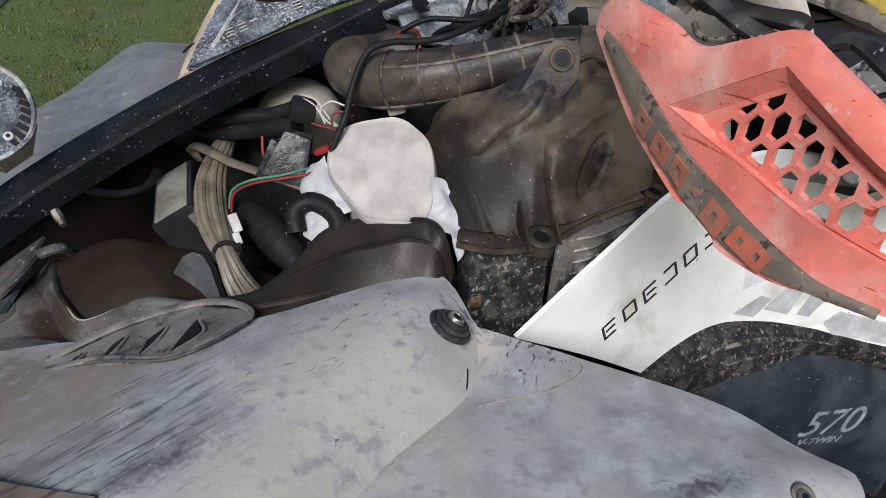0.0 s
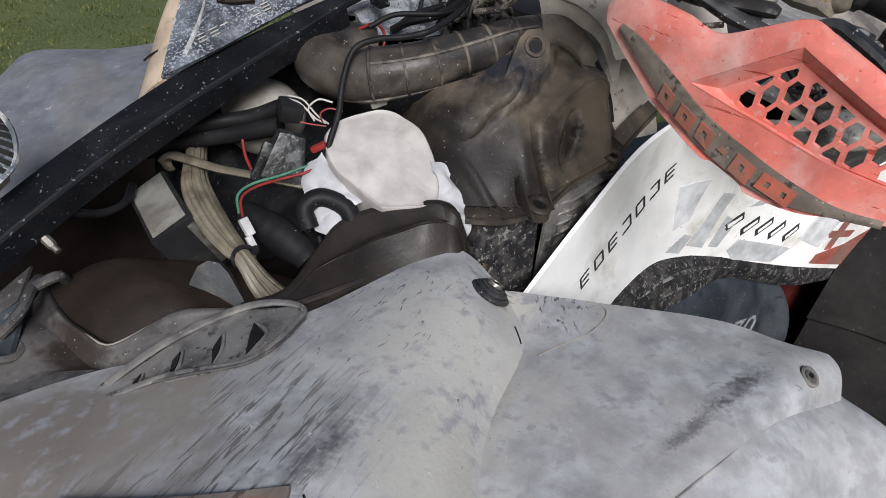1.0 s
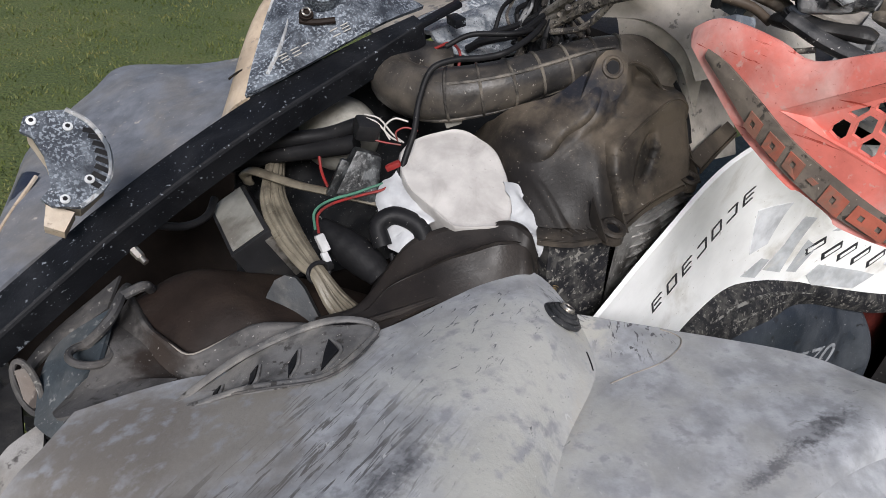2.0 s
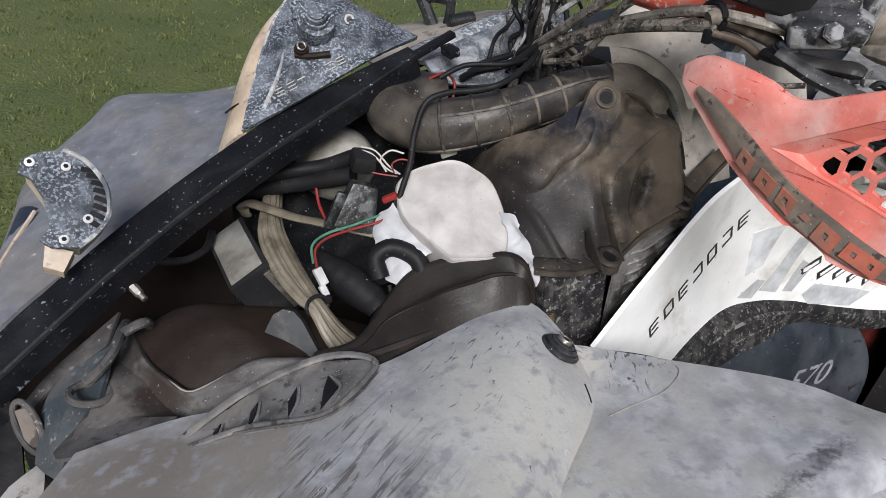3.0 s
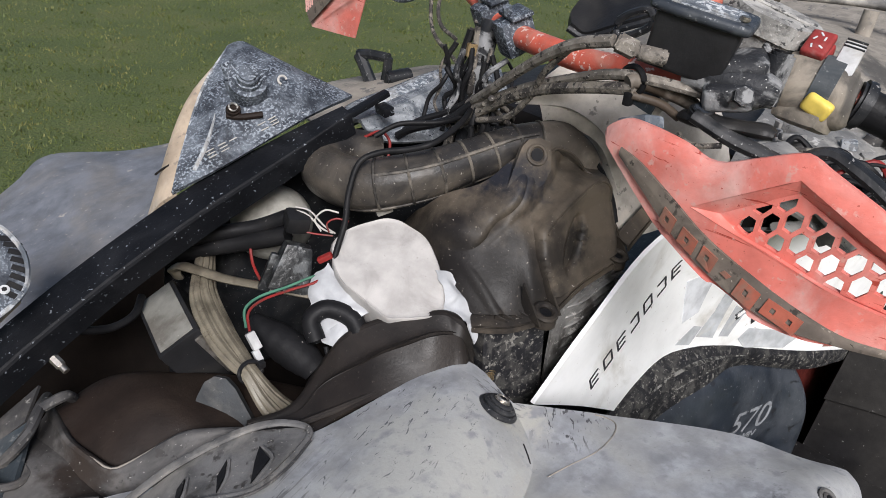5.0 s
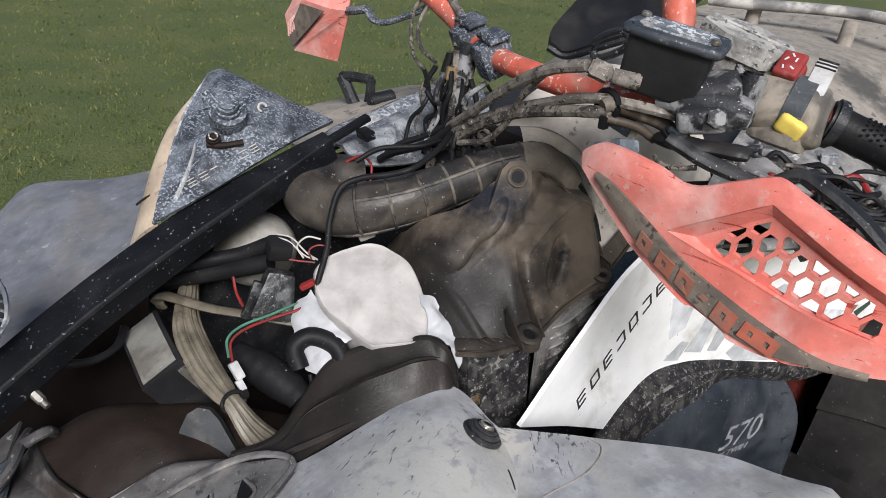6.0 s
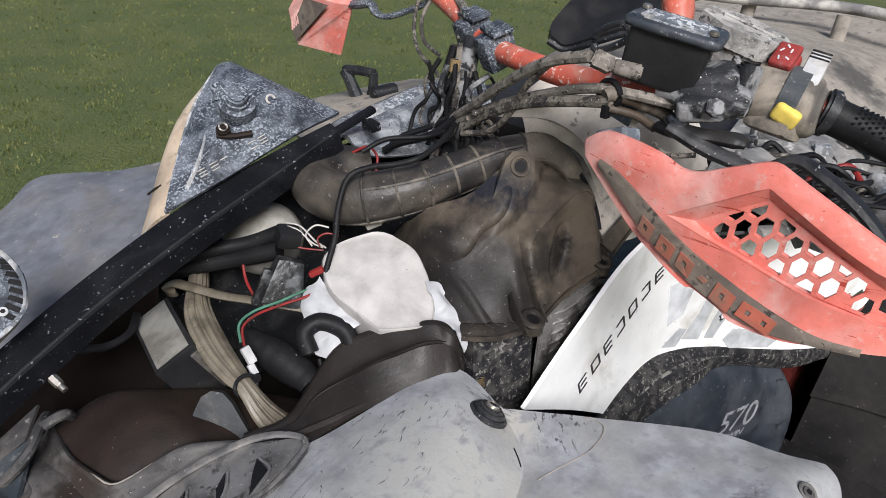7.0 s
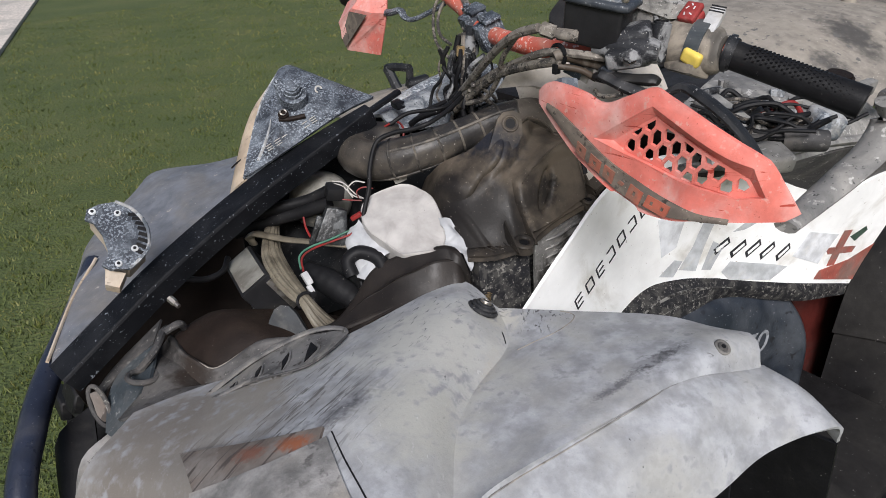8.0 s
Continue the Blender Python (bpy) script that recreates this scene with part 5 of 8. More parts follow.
for i in (27, 31, 35, 39, 43, 47, 51):
    bm = B()
    c, ahead = line[i], (line[i + 1] - line[i - 1]).normalized()
    a1 = ahead.cross(Vector((0, 0, 1))).normalized()
    a2 = a1.cross(ahead)
    r = duct_radius(i)
    add_tube(bm, [c + (a1 * math.cos(a) + a2 * math.sin(a)) * r for a in (2 * math.pi * j / 16 for j in range(16))], 0.0021, 6, 2, True)
    part("rib", bm, "duct_rib", duct)
for lift, out in ((0.70, 0.72), (-0.75, 0.67)):
    bm = B()
    add_tube(bm, [line[i] + (Vector((-0.55, -0.83, 0)) * out + Vector((0, 0, lift))) * duct_radius(i) for i in range(14, 52, 4)], 0.0026, 6, 4)
    part("seam", bm, "duct_rib", duct)

# airbox with its flange
AIRBOX_FRONT = [
    [(0.400, 0.725, 0.860), (0.352, 0.690, 0.868), (0.330, 0.630, 0.862), (0.327, 0.572, 0.853), (0.335, 0.536, 0.845)],
    [(0.375, 0.668, 0.925), (0.355, 0.625, 0.918), (0.348, 0.583, 0.888), (0.343, 0.552, 0.866), (0.350, 0.518, 0.850)],
    [(0.412, 0.622, 0.963), (0.396, 0.586, 0.944), (0.384, 0.549, 0.906), (0.376, 0.519, 0.876), (0.374, 0.498, 0.850)],
    [(0.440, 0.604, 0.988), (0.420, 0.572, 0.962), (0.408, 0.538, 0.925), (0.398, 0.508, 0.886), (0.393, 0.487, 0.853)],
]
AIRBOX_REAR = [
    [(0.462, 0.592, 1.002), (0.445, 0.565, 0.972), (0.428, 0.531, 0.932), (0.416, 0.505, 0.891), (0.408, 0.487, 0.856)],
    [(0.504, 0.580, 1.003), (0.492, 0.553, 0.972), (0.478, 0.524, 0.934), (0.468, 0.505, 0.888), (0.461, 0.489, 0.859)],
    [(0.552, 0.564, 0.978), (0.545, 0.538, 0.958), (0.538, 0.516, 0.928), (0.532, 0.501, 0.898), (0.526, 0.490, 0.872)],
    [(0.572, 0.562, 0.966), (0.566, 0.538, 0.948), (0.560, 0.520, 0.924), (0.556, 0.505, 0.900), (0.552, 0.494, 0.876)],
    [(0.600, 0.640, 0.960), (0.596, 0.600, 0.942), (0.590, 0.570, 0.920), (0.586, 0.550, 0.895), (0.580, 0.535, 0.870)],
]
AIRBOX = AIRBOX_FRONT + AIRBOX_REAR


def step(v, lo, hi):
    k = max(0.0, min(1.0, (v - lo) / (hi - lo)))
    return k * k * (3 - 2 * k)


def dents(p, s, t):
    """The moulded forms of the airbox: a raised pad with an oval recess, a bulge with a firm edge, a trough between."""
    x, z_ = p.x, p.z
    back = 0.011 * step(x, 0.36, 0.40) * step(0.965 - z_, 0.0, 0.03)
    left = 0.424 + 0.35 * max(0.0, z_ - 0.905) + 0.10 * max(0.0, 0.885 - z_)
    top = 0.930 + 0.52 * (x - 0.433) - 1.2 * max(0.0, x - 0.500) ** 1.3
    pad = step(x, left - 0.0022, left + 0.0022) * step(top - z_, -0.004, 0.004) * step(0.566 - x, 0.0, 0.006)
    rim = math.exp(-((z_ - top - 0.003) / 0.0045) ** 2) * step(x, 0.425, 0.44) * step(0.575 - x, 0.0, 0.02)
    valley = math.exp(-((z_ - top - 0.016) / 0.012) ** 2) * step(x, 0.40, 0.45) * step(0.57 - x, 0.0, 0.03)
    cx = 0.476 + (z_ - 0.906) * 0.55
    r2 = ((x - cx) / 0.0165) ** 2 + ((z_ - 0.906) / 0.033) ** 2
    hollow = step(1.15 - r2, 0.0, 0.42)
    line_x = 0.402 + (z_ - 0.94) * 1.0 - 6.0 * max(0.0, 0.935 - z_) ** 2
    reach = step(z_, 0.900, 0.925) * step(1.0 - z_, 0.0, 0.03)
    bulge = step(line_x - x, -0.0035, 0.0045) * reach
    ridge = math.exp(-((x - line_x - 0.007) / 0.0045) ** 2) * reach
    wall = math.exp(-((x - 0.352) / 0.004) ** 2) * step(0.90 - z_, 0.0, 0.02)
    pocket = math.exp(-((x - 0.512) / 0.014) ** 2 - ((z_ - 0.990) / 0.010) ** 2)
    out = 0.014 * pad + 0.0035 * rim - 0.011 * valley - 0.009 * hollow - 0.010 * pocket + 0.009 * bulge + 0.0025 * ridge + 0.003 * wall
    return p + Vector((0, back, 0)) + Vector((-0.25, -0.9, 0.35)) * out + Vector((0, 0, noise.noise(p * 14) * 0.002))


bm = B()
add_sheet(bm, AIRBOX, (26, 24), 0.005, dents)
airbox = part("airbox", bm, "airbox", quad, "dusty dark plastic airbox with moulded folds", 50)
skin_tree = BVHTree.FromPolygons([q.co.copy() for q in airbox.data.vertices], [tuple(p.vertices) for p in airbox.data.polygons])


def on_airbox(x, z_, off):
    hit = skin_tree.ray_cast(Vector((x, 0.2, z_)), Vector((0, 1, 0)))[0]
    return Vector((x, (hit.y if hit else 0.52) - off, z_))


bm = B()
add_tube(bm, [on_airbox(x, z_, 0.001) for x, z_ in ((0.432, 0.932), (0.448, 0.941), (0.469, 0.952), (0.497, 0.965), (0.520, 0.971), (0.544, 0.971), (0.556, 0.961), (0.561, 0.940), (0.561, 0.915), (0.559, 0.898))], 0.0016, 6)
part("pad_edge", bm, "airbox", airbox, "worn edge of the pad")
for rows in ([[(0.332, 0.540, 0.845), (0.324, 0.528, 0.838), (0.323, 0.527, 0.832)], [(0.362, 0.514, 0.849), (0.354, 0.498, 0.841), (0.353, 0.497, 0.835)], [(0.398, 0.500, 0.855), (0.394, 0.478, 0.848), (0.394, 0.477, 0.842)]],
             [[(0.420, 0.504, 0.860), (0.424, 0.482, 0.851), (0.424, 0.481, 0.845)], [(0.470, 0.507, 0.870), (0.474, 0.488, 0.860), (0.474, 0.487, 0.853)], [(0.530, 0.500, 0.882), (0.536, 0.483, 0.872), (0.536, 0.482, 0.866)]],
             [[(0.572, 0.508, 0.890), (0.574, 0.488, 0.882), (0.574, 0.487, 0.876)], [(0.610, 0.512, 0.902), (0.612, 0.494, 0.894), (0.612, 0.493, 0.888)], [(0.660, 0.515, 0.918), (0.662, 0.500, 0.910), (0.662, 0.499, 0.904)]]):
    bm = B()
    add_sheet(bm, [[Vector(a), Vector(a).lerp(Vector(b), 0.92), Vector(b), Vector(b).lerp(Vector(c), 0.15), Vector(c)] for a, b, c in rows], (5, 3), 0.003)
    part("flange", bm, "airbox", airbox, "", 30)
    bm = B()
    add_tube(bm, [Vector(r[1]) + Vector((0, 0.0005, 0.0008)) for r in rows], 0.0013, 6)
    part("flange_edge", bm, "airbox", airbox)
for hx, hy, hz, size in ((0.397, 0.479, 0.856, 1.0), (0.556, 0.489, 0.874, 0.85)):
    ring = [(hx + size * 0.0125 * math.cos(a), hy + size * 0.0115 * math.sin(a), hz + size * 0.0035 * math.sin(a)) for a in (2 * math.pi * i / 18 for i in range(18))]
    bm = B()
    add_tube(bm, ring, 0.0046 * size, 8, 2, True, 0.9)
    add_rod(bm, (hx, hy, hz - 0.016), (hx, hy, hz - 0.002), 0.0150 * size, 20, 0, 0.0150 * size)
    boss = part("bolt_boss", bm, "airbox", airbox)
    bm = B()
    add_rod(bm, (hx, hy, hz - 0.006), (hx, hy - 0.0006, hz - 0.0008), 0.0105 * size, 18)
    part("bolt_hole", bm, "rubber", boss)
    for dx, tall in ((-0.019, 0.034), (0.019, 0.040)):
        bm = B()
        add_prism(bm, [(-0.004, -0.010), (0.026, -0.008), (0.030, tall * size), (0.024, tall * 0.8 * size), (0.006, 0.004)], plane_pose((hx + dx * size + 0.0015, hy - 0.004, hz), (0.0, 1, 0.0), (0, 0.0, 1)), 0.003)
        part("gusset", bm, "airbox", boss, "", 25)
bm = B()
for k in range(5):
    c = Vector((0.352, 0.508, 0.848)).lerp(Vector((0.385, 0.492, 0.852)), k / 4)
    add_box(bm, (0.0022, 0.016, 0.007), Matrix.Translation(c) @ pose(0, 0, 0, 20, 0, 30), 0.0006, 1)
part("flange_ribs", bm, "airbox", airbox)
bm = B()
EAR = plane_pose((0.462, 0.5765, 1.008), (0.85, -0.48, -0.1), (0.1, 0.45, 0.8))
if EAR[2][2] < 0:
    EAR = EAR @ pose(0, 0, 0, 180, 0, 0)
TONGUE = [(0.0175, 0.016), (0.004, 0.021), (-0.011, 0.018), (-0.020, 0.008), (-0.027, -0.012), (-0.038, -0.044), (-0.012, -0.050), (0.010, -0.036), (0.0195, -0.018), (0.0195, 0.004)]
side = 1.0 if (EAR @ Vector((0.01, 0, 0))).x > EAR.translation.x else -1.0
rise = 1.0 if (EAR @ Vector((0, 0.01, 0))).z > EAR.translation.z else -1.0
add_prism(bm, [(x * side, y * rise) for x, y in TONGUE], EAR @ pose(0, 0, -0.008), 0.009, (), 0.0015)
add_tube(bm, [EAR @ Vector((0.0115 * math.cos(q), 0.0115 * math.sin(q), 0.0015)) for q in (2 * math.pi * i / 16 for i in range(16))], 0.0030, 8, 2, True, 0.8)
ear = part("mounting_ear", bm, "airbox", airbox, "", 30)
bm = B()
add_rod(bm, EAR @ Vector((0, 0, -0.002)), EAR @ Vector((0, 0, 0.0022)), 0.0080, 14)
part("bolt_hole", bm, "rubber", ear)
bm = B()
add_tube(bm, [(0.566, 0.556, 0.978), (0.575, 0.548, 0.962), (0.580, 0.532, 0.935), (0.578, 0.517, 0.905)], 0.0055, 8)
part("rubber_seal", bm, "rubber", airbox)
bm = B()
add_tube(bm, [(0.484, 0.573, 1.006), (0.502, 0.575, 1.008), (0.520, 0.566, 1.001), (0.532, 0.559, 0.988), (0.539, 0.553, 0.977), (0.544, 0.545, 0.973)], 0.0020, 6)
part("box_edge", bm, "airbox", airbox, "dusty edge of the box")
bm = B()
add_sheet(bm, [[(0.590, 0.640, 1.020), (0.580, 0.590, 0.985), (0.585, 0.550, 0.940), (0.585, 0.525, 0.880)], [(0.640, 0.620, 1.020), (0.640, 0.575, 0.975), (0.640, 0.540, 0.920), (0.635, 0.510, 0.870)],
               [(0.700, 0.600, 1.000), (0.710, 0.560, 0.955), (0.705, 0.530, 0.900), (0.69, 0.505, 0.865)]], (5, 5), 0.005)
part("airbox_rear", bm, "panel_dust", airbox)

# engine seen under the airbox
bm = B()
add_box(bm, (0.095, 0.06, 0.16), pose(0.385, 0.525, 0.765, -8, 0, -15), 0.012)
part("airbox_leg", bm, "caked", quad, "black leg caked in flaking mud")
bm = B()
add_box(bm, (0.16, 0.10, 0.20), pose(0.545, 0.553, 0.745, 0, -25, 0), 0.012)
cyl = part("engine_cylinder", bm, "caked", quad, "dirty ribbed engine cylinder")
bm = B()
add_sheet(bm, [[(0.425, 0.487, 0.845), (0.430, 0.487, 0.690)], [(0.570, 0.487, 0.862), (0.535, 0.487, 0.750)]], (3, 3), 0.004)
part("cylinder_face", bm, "alu", cyl)
for i in range(9):
    bm = B()
    top = Vector((0.560, 0.480, 0.852)).lerp(Vector((0.525, 0.482, 0.760)), i / 8)
    low = Vector((0.432, 0.480, 0.836)).lerp(Vector((0.435, 0.482, 0.700)), i / 8)
    add_tube(bm, [low + Vector((0.006, 0.010, 0)), low.lerp(top, 0.3), low.lerp(top, 0.6) + Vector((0, 0, 0.002)), top], [0.002, 0.0042, 0.0045, 0.004], 8, 4, False, 0.6)
    part("cooling_rib", bm, "alu", cyl)
bm = B()
add_rod(bm, (0.352, 0.520, 0.772), (0.344, 0.508, 0.766), 0.010, 12, 0.002)
add_rod(bm, (0.344, 0.508, 0.766), (0.341, 0.503, 0.764), 0.006, 6)
part("brass_bolt", bm, "brass", quad)

# white side panel with its graphics
PANEL = [[(0.360, 0.452, 0.755), (0.480, 0.455, 0.680), (0.595, 0.450, 0.605)], [(0.455, 0.453, 0.832), (0.540, 0.458, 0.765), (0.630, 0.450, 0.650)],
         [(0.565, 0.448, 0.915), (0.640, 0.458, 0.820), (0.710, 0.446, 0.662)], [(0.700, 0.430, 0.930), (0.760, 0.440, 0.800), (0.800, 0.425, 0.645)],
         [(0.900, 0.370, 0.865), (0.905, 0.385, 0.750), (0.905, 0.390, 0.617)], [(1.080, 0.315, 0.775), (1.070, 0.335, 0.680), (1.060, 0.338, 0.568)],
         [(1.230, 0.282, 0.785), (1.250, 0.290, 0.640), (1.270, 0.297, 0.497)], [(1.320, 0.265, 0.770), (1.340, 0.270, 0.620), (1.350, 0.290, 0.460)]]
bm = B()
add_sheet(bm, PANEL, (6, 6), 0.006)
panel = part("side_panel", bm, "white", quad, "white plastic side panel with dusty graphics", 60)
for i in range(1, 8):
    base = Vector((0.474, 0.0, 0.698)).lerp(Vector((0.658, 0.0, 0.835)), i / 7)
    along, rise = Vector((0.80, 0, 0.60)), Vector((-0.42, 0, 0.91))
    for sz, half, shift in ((0.0105, 0.0105, 0.0010), (-0.0105, 0.0100, -0.0010)) + (((0.0, 0.0080, 0.002),) if i in (1, 3, 7) else ()):
        c = base + along * shift + rise * sz
        shape = [c - along * half - rise * 0.0014, c + along * half - rise * 0.0014, c + along * (half - 0.002) + rise * 0.0014, c - along * (half - 0.001) + rise * 0.0014]
        flat_piece("letter_bar", [(p.x, p.z) for p in shape], "decal_black", panel)
    for side_ in ((-1,) if i in (0, 1, 3, 7) else (-1, 1) if i in (2, 5) else (1,)):
        c = base + along * 0.0092 * side_
        shape = [c - along * 0.0016 - rise * 0.0110, c + along * 0.0016 - rise * 0.0110, c + along * 0.0016 + rise * 0.0110, c - along * 0.0016 + rise * 0.0110]
        flat_piece("letter_bar", [(p.x, p.z) for p in shape], "decal_black", panel)
DECALS = [("decal_grey", [(0.712, 0.680), (0.749, 0.704), (0.768, 0.697), (0.748, 0.668)]), ("decal_grey", [(0.760, 0.680), (0.790, 0.720), (0.807, 0.770), (0.829, 0.765), (0.801, 0.666)]),
          ("decal_grey", [(0.815, 0.665), (0.833, 0.723), (0.857, 0.707), (0.835, 0.660)]), ("decal_grey", [(0.861, 0.648), (0.878, 0.668), (0.980, 0.636), (1.020, 0.620), (0.982, 0.598), (0.883, 0.624)]),
          ("decal_pale", [(0.700, 0.800), (0.770, 0.800), (0.750, 0.730), (0.715, 0.720)]), ("decal_grey", [(0.870, 0.735), (0.895, 0.735), (0.960, 0.760), (0.930, 0.775)]),
          ("decal_pale", [(1.030, 0.640), (1.110, 0.600), (1.150, 0.660), (1.060, 0.690)]), ("decal_red", [(1.108, 0.562), (1.120, 0.580), (1.209, 0.580), (1.318, 0.610), (1.335, 0.490), (1.25, 0.515)]),
          ("decal_red", [(1.141, 0.585), (1.165, 0.665), (1.190, 0.660), (1.164, 0.580)]), ("decal_red", [(1.120, 0.635), (1.220, 0.612), (1.212, 0.598), (1.135, 0.615)]),
          ("decal_green", [(1.190, 0.643), (1.231, 0.658), (1.239, 0.647), (1.210, 0.627)])]
for mat_name, shape in DECALS:
    flat_piece("decal", shape, mat_name, panel)
# small sponsor marks: dark plates with a pale bar in each
for x, z_ in ((0.852, 0.708), (0.890, 0.694), (0.925, 0.686), (0.961, 0.672), (1.002, 0.658)):
    for wide, tall, mat_name, lift in ((0.0185, 0.0075, "decal_black", 0.0), (0.0135, 0.0028, "white", 0.0010)):
        a, b = Vector((0.80, 0.60)) * wide, Vector((-0.35, 0.94)) * tall
        mark = flat_piece("decal", [(x + sx * a.x + sy * b.x, z_ + sx * a.y + sy * b.y) for sx, sy in ((-1, -1), (1, -1), (1, 1), (-1, 1))], mat_name, panel)
        for q in mark.data.vertices:
            q.co.y -= lift

# black arch trim under the side panel and the cover with the number
bm = B()
add_sheet(bm, [[(0.560, 0.452, 0.610), (0.580, 0.435, 0.590), (0.610, 0.425, 0.560)], [(0.640, 0.450, 0.655), (0.665, 0.428, 0.630), (0.690, 0.410, 0.590)],
               [(0.720, 0.445, 0.662), (0.745, 0.415, 0.638), (0.770, 0.395, 0.600)], [(0.860, 0.405, 0.632), (0.880, 0.392, 0.606), (0.895, 0.395, 0.580)],
               [(1.060, 0.342, 0.568), (1.070, 0.330, 0.550), (1.080, 0.330, 0.520)], [(1.27, 0.30, 0.495), (1.27, 0.30, 0.485), (1.27, 0.30, 0.470)]], (6, 5), 0.006, warp)
arch = part("arch_trim", bm, "caked", quad, "black trim strip caked with mud")
for line in ([(0.585, 0.436, 0.598), (0.665, 0.427, 0.634), (0.745, 0.414, 0.642), (0.880, 0.391, 0.610), (1.060, 0.331, 0.553)], [(0.600, 0.430, 0.580), (0.678, 0.418, 0.612), (0.757, 0.404, 0.622), (0.887, 0.392, 0.596), (1.050, 0.332, 0.545)]):
    bm = B()
    add_tube(bm, line, [0.003, 0.0055, 0.0055, 0.005, 0.003], 8, 8, False, 0.7)
    part("mud_ridge", bm, "mud_crust", arch, "ridge of dried flaking mud")
bm = B()
add_sheet(bm, [[(1.04, 0.445, 0.600), (1.05, 0.43, 0.40), (1.05, 0.42, 0.20)], [(1.16, 0.41, 0.610), (1.16, 0.40, 0.40), (1.16, 0.39, 0.20)], [(1.30, 0.37, 0.640), (1.28, 0.36, 0.40), (1.27, 0.35, 0.20)], [(1.45, 0.33, 0.66), (1.45, 0.32, 0.40), (1.45, 0.31, 0.18)]], (3, 3), 0.01)
part("frame_plate", bm, "dark_red", quad, "dark red frame plate behind the cover")
bm = B()
add_sheet(bm, [[(0.640, 0.490, 0.580), (0.640, 0.460, 0.520), (0.650, 0.450, 0.440), (0.66, 0.45, 0.36)], [(0.740, 0.460, 0.600), (0.740, 0.410, 0.545), (0.750, 0.395, 0.450), (0.76, 0.40, 0.34)],
               [(0.860, 0.440, 0.600), (0.870, 0.385, 0.560), (0.880, 0.366, 0.460), (0.88, 0.375, 0.33)], [(0.980, 0.425, 0.565), (1.005, 0.362, 0.535), (1.015, 0.330, 0.440), (1.01, 0.335, 0.300)],
               [(1.045, 0.400, 0.540), (1.070, 0.345, 0.510), (1.080, 0.300, 0.425), (1.070, 0.290, 0.270)], [(1.055, 0.470, 0.540), (1.085, 0.420, 0.510), (1.095, 0.38, 0.42), (1.085, 0.36, 0.270)]], (6, 6), 0.006, warp)
cover = part("clutch_cover", bm, "clutch", quad, "blue-black plastic clutch cover", 60)
NUM = plane_pose((0.866, 0.345, 0.440), (0.99, 0.0, -0.06), (-0.40, 0.0, 0.92))
number = lettering("lettering", "570", 0.074, NUM, "number", cover, "worn pale number")
press(number, cover, 0.0006)
word = lettering("lettering", "V-TWIN", 0.022, NUM @ pose(0.012, -0.024, 0), "number", cover)
press(word, cover, 0.0006)
bm = B()
add_tube(bm, [(0.900, 0.372, 0.520), (0.985, 0.352, 0.500), (1.025, 0.338, 0.470), (1.030, 0.330, 0.420), (1.012, 0.336, 0.360), (0.97, 0.35, 0.31)], 0.007, 8, 6, False, 0.6)
part("cover_ridge", bm, "clutch", cover)
bm = B()
add_sheet(bm, [[(0.45, 0.62, 0.66), (0.45, 0.62, 0.40), (0.45, 0.60, 0.12)], [(0.80, 0.56, 0.66), (0.80, 0.56, 0.40), (0.80, 0.56, 0.12)], [(1.20, 0.50, 0.62), (1.20, 0.50, 0.40), (1.20, 0.50, 0.12)], [(1.45, 0.46, 0.76), (1.45, 0.46, 0.45), (1.45, 0.46, 0.10)], [(2.05, 0.42, 0.80), (2.05, 0.42, 0.45), (2.05, 0.40, 0.02)]], (3, 3), 0.01)
part("engine_side", bm, "black", quad, "black engine side behind the covers")
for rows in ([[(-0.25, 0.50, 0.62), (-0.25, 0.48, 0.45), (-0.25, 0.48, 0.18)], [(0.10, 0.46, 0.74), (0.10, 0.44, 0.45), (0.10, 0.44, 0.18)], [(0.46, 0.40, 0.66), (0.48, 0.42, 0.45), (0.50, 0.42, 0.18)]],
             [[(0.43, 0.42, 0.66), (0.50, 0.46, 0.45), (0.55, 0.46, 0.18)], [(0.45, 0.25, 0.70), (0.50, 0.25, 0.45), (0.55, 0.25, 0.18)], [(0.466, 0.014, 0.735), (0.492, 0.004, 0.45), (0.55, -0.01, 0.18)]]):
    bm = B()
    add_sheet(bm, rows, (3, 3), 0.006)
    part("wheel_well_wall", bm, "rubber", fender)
bm = B()
add_box(bm, (0.05, 0.04, 0.12), pose(1.24, 0.405, 0.44, 0, 8, 0), 0.012)
part("frame_post", bm, "dark_red", quad, "dark red frame piece")

# added black floor that keeps the gap beside the cover dark and hides the lawn
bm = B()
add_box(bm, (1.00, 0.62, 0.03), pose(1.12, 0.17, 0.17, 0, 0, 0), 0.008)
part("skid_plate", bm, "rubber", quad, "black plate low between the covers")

# rear fender and footwell
bm = B()
add_sheet(bm, [[(1.30, 0.299, 0.76), (1.27, 0.299, 0.60), (1.24, 0.299, 0.445), (1.235, 0.300, 0.376)], [(1.42, 0.22, 0.80), (1.37, 0.20, 0.64), (1.31, 0.19, 0.50), (1.28, 0.18, 0.38)],
               [(1.50, 0.05, 0.80), (1.42, 0.03, 0.64), (1.35, 0.02, 0.50), (1.32, 0.02, 0.38)], [(1.56, -0.15, 0.74), (1.48, -0.15, 0.60), (1.40, -0.15, 0.48), (1.37, -0.15, 0.38)]], (5, 5), 0.006, warp)
rear = part("rear_fender", bm, "rear", quad, "dark grey dusty rear fender")
bm = B()
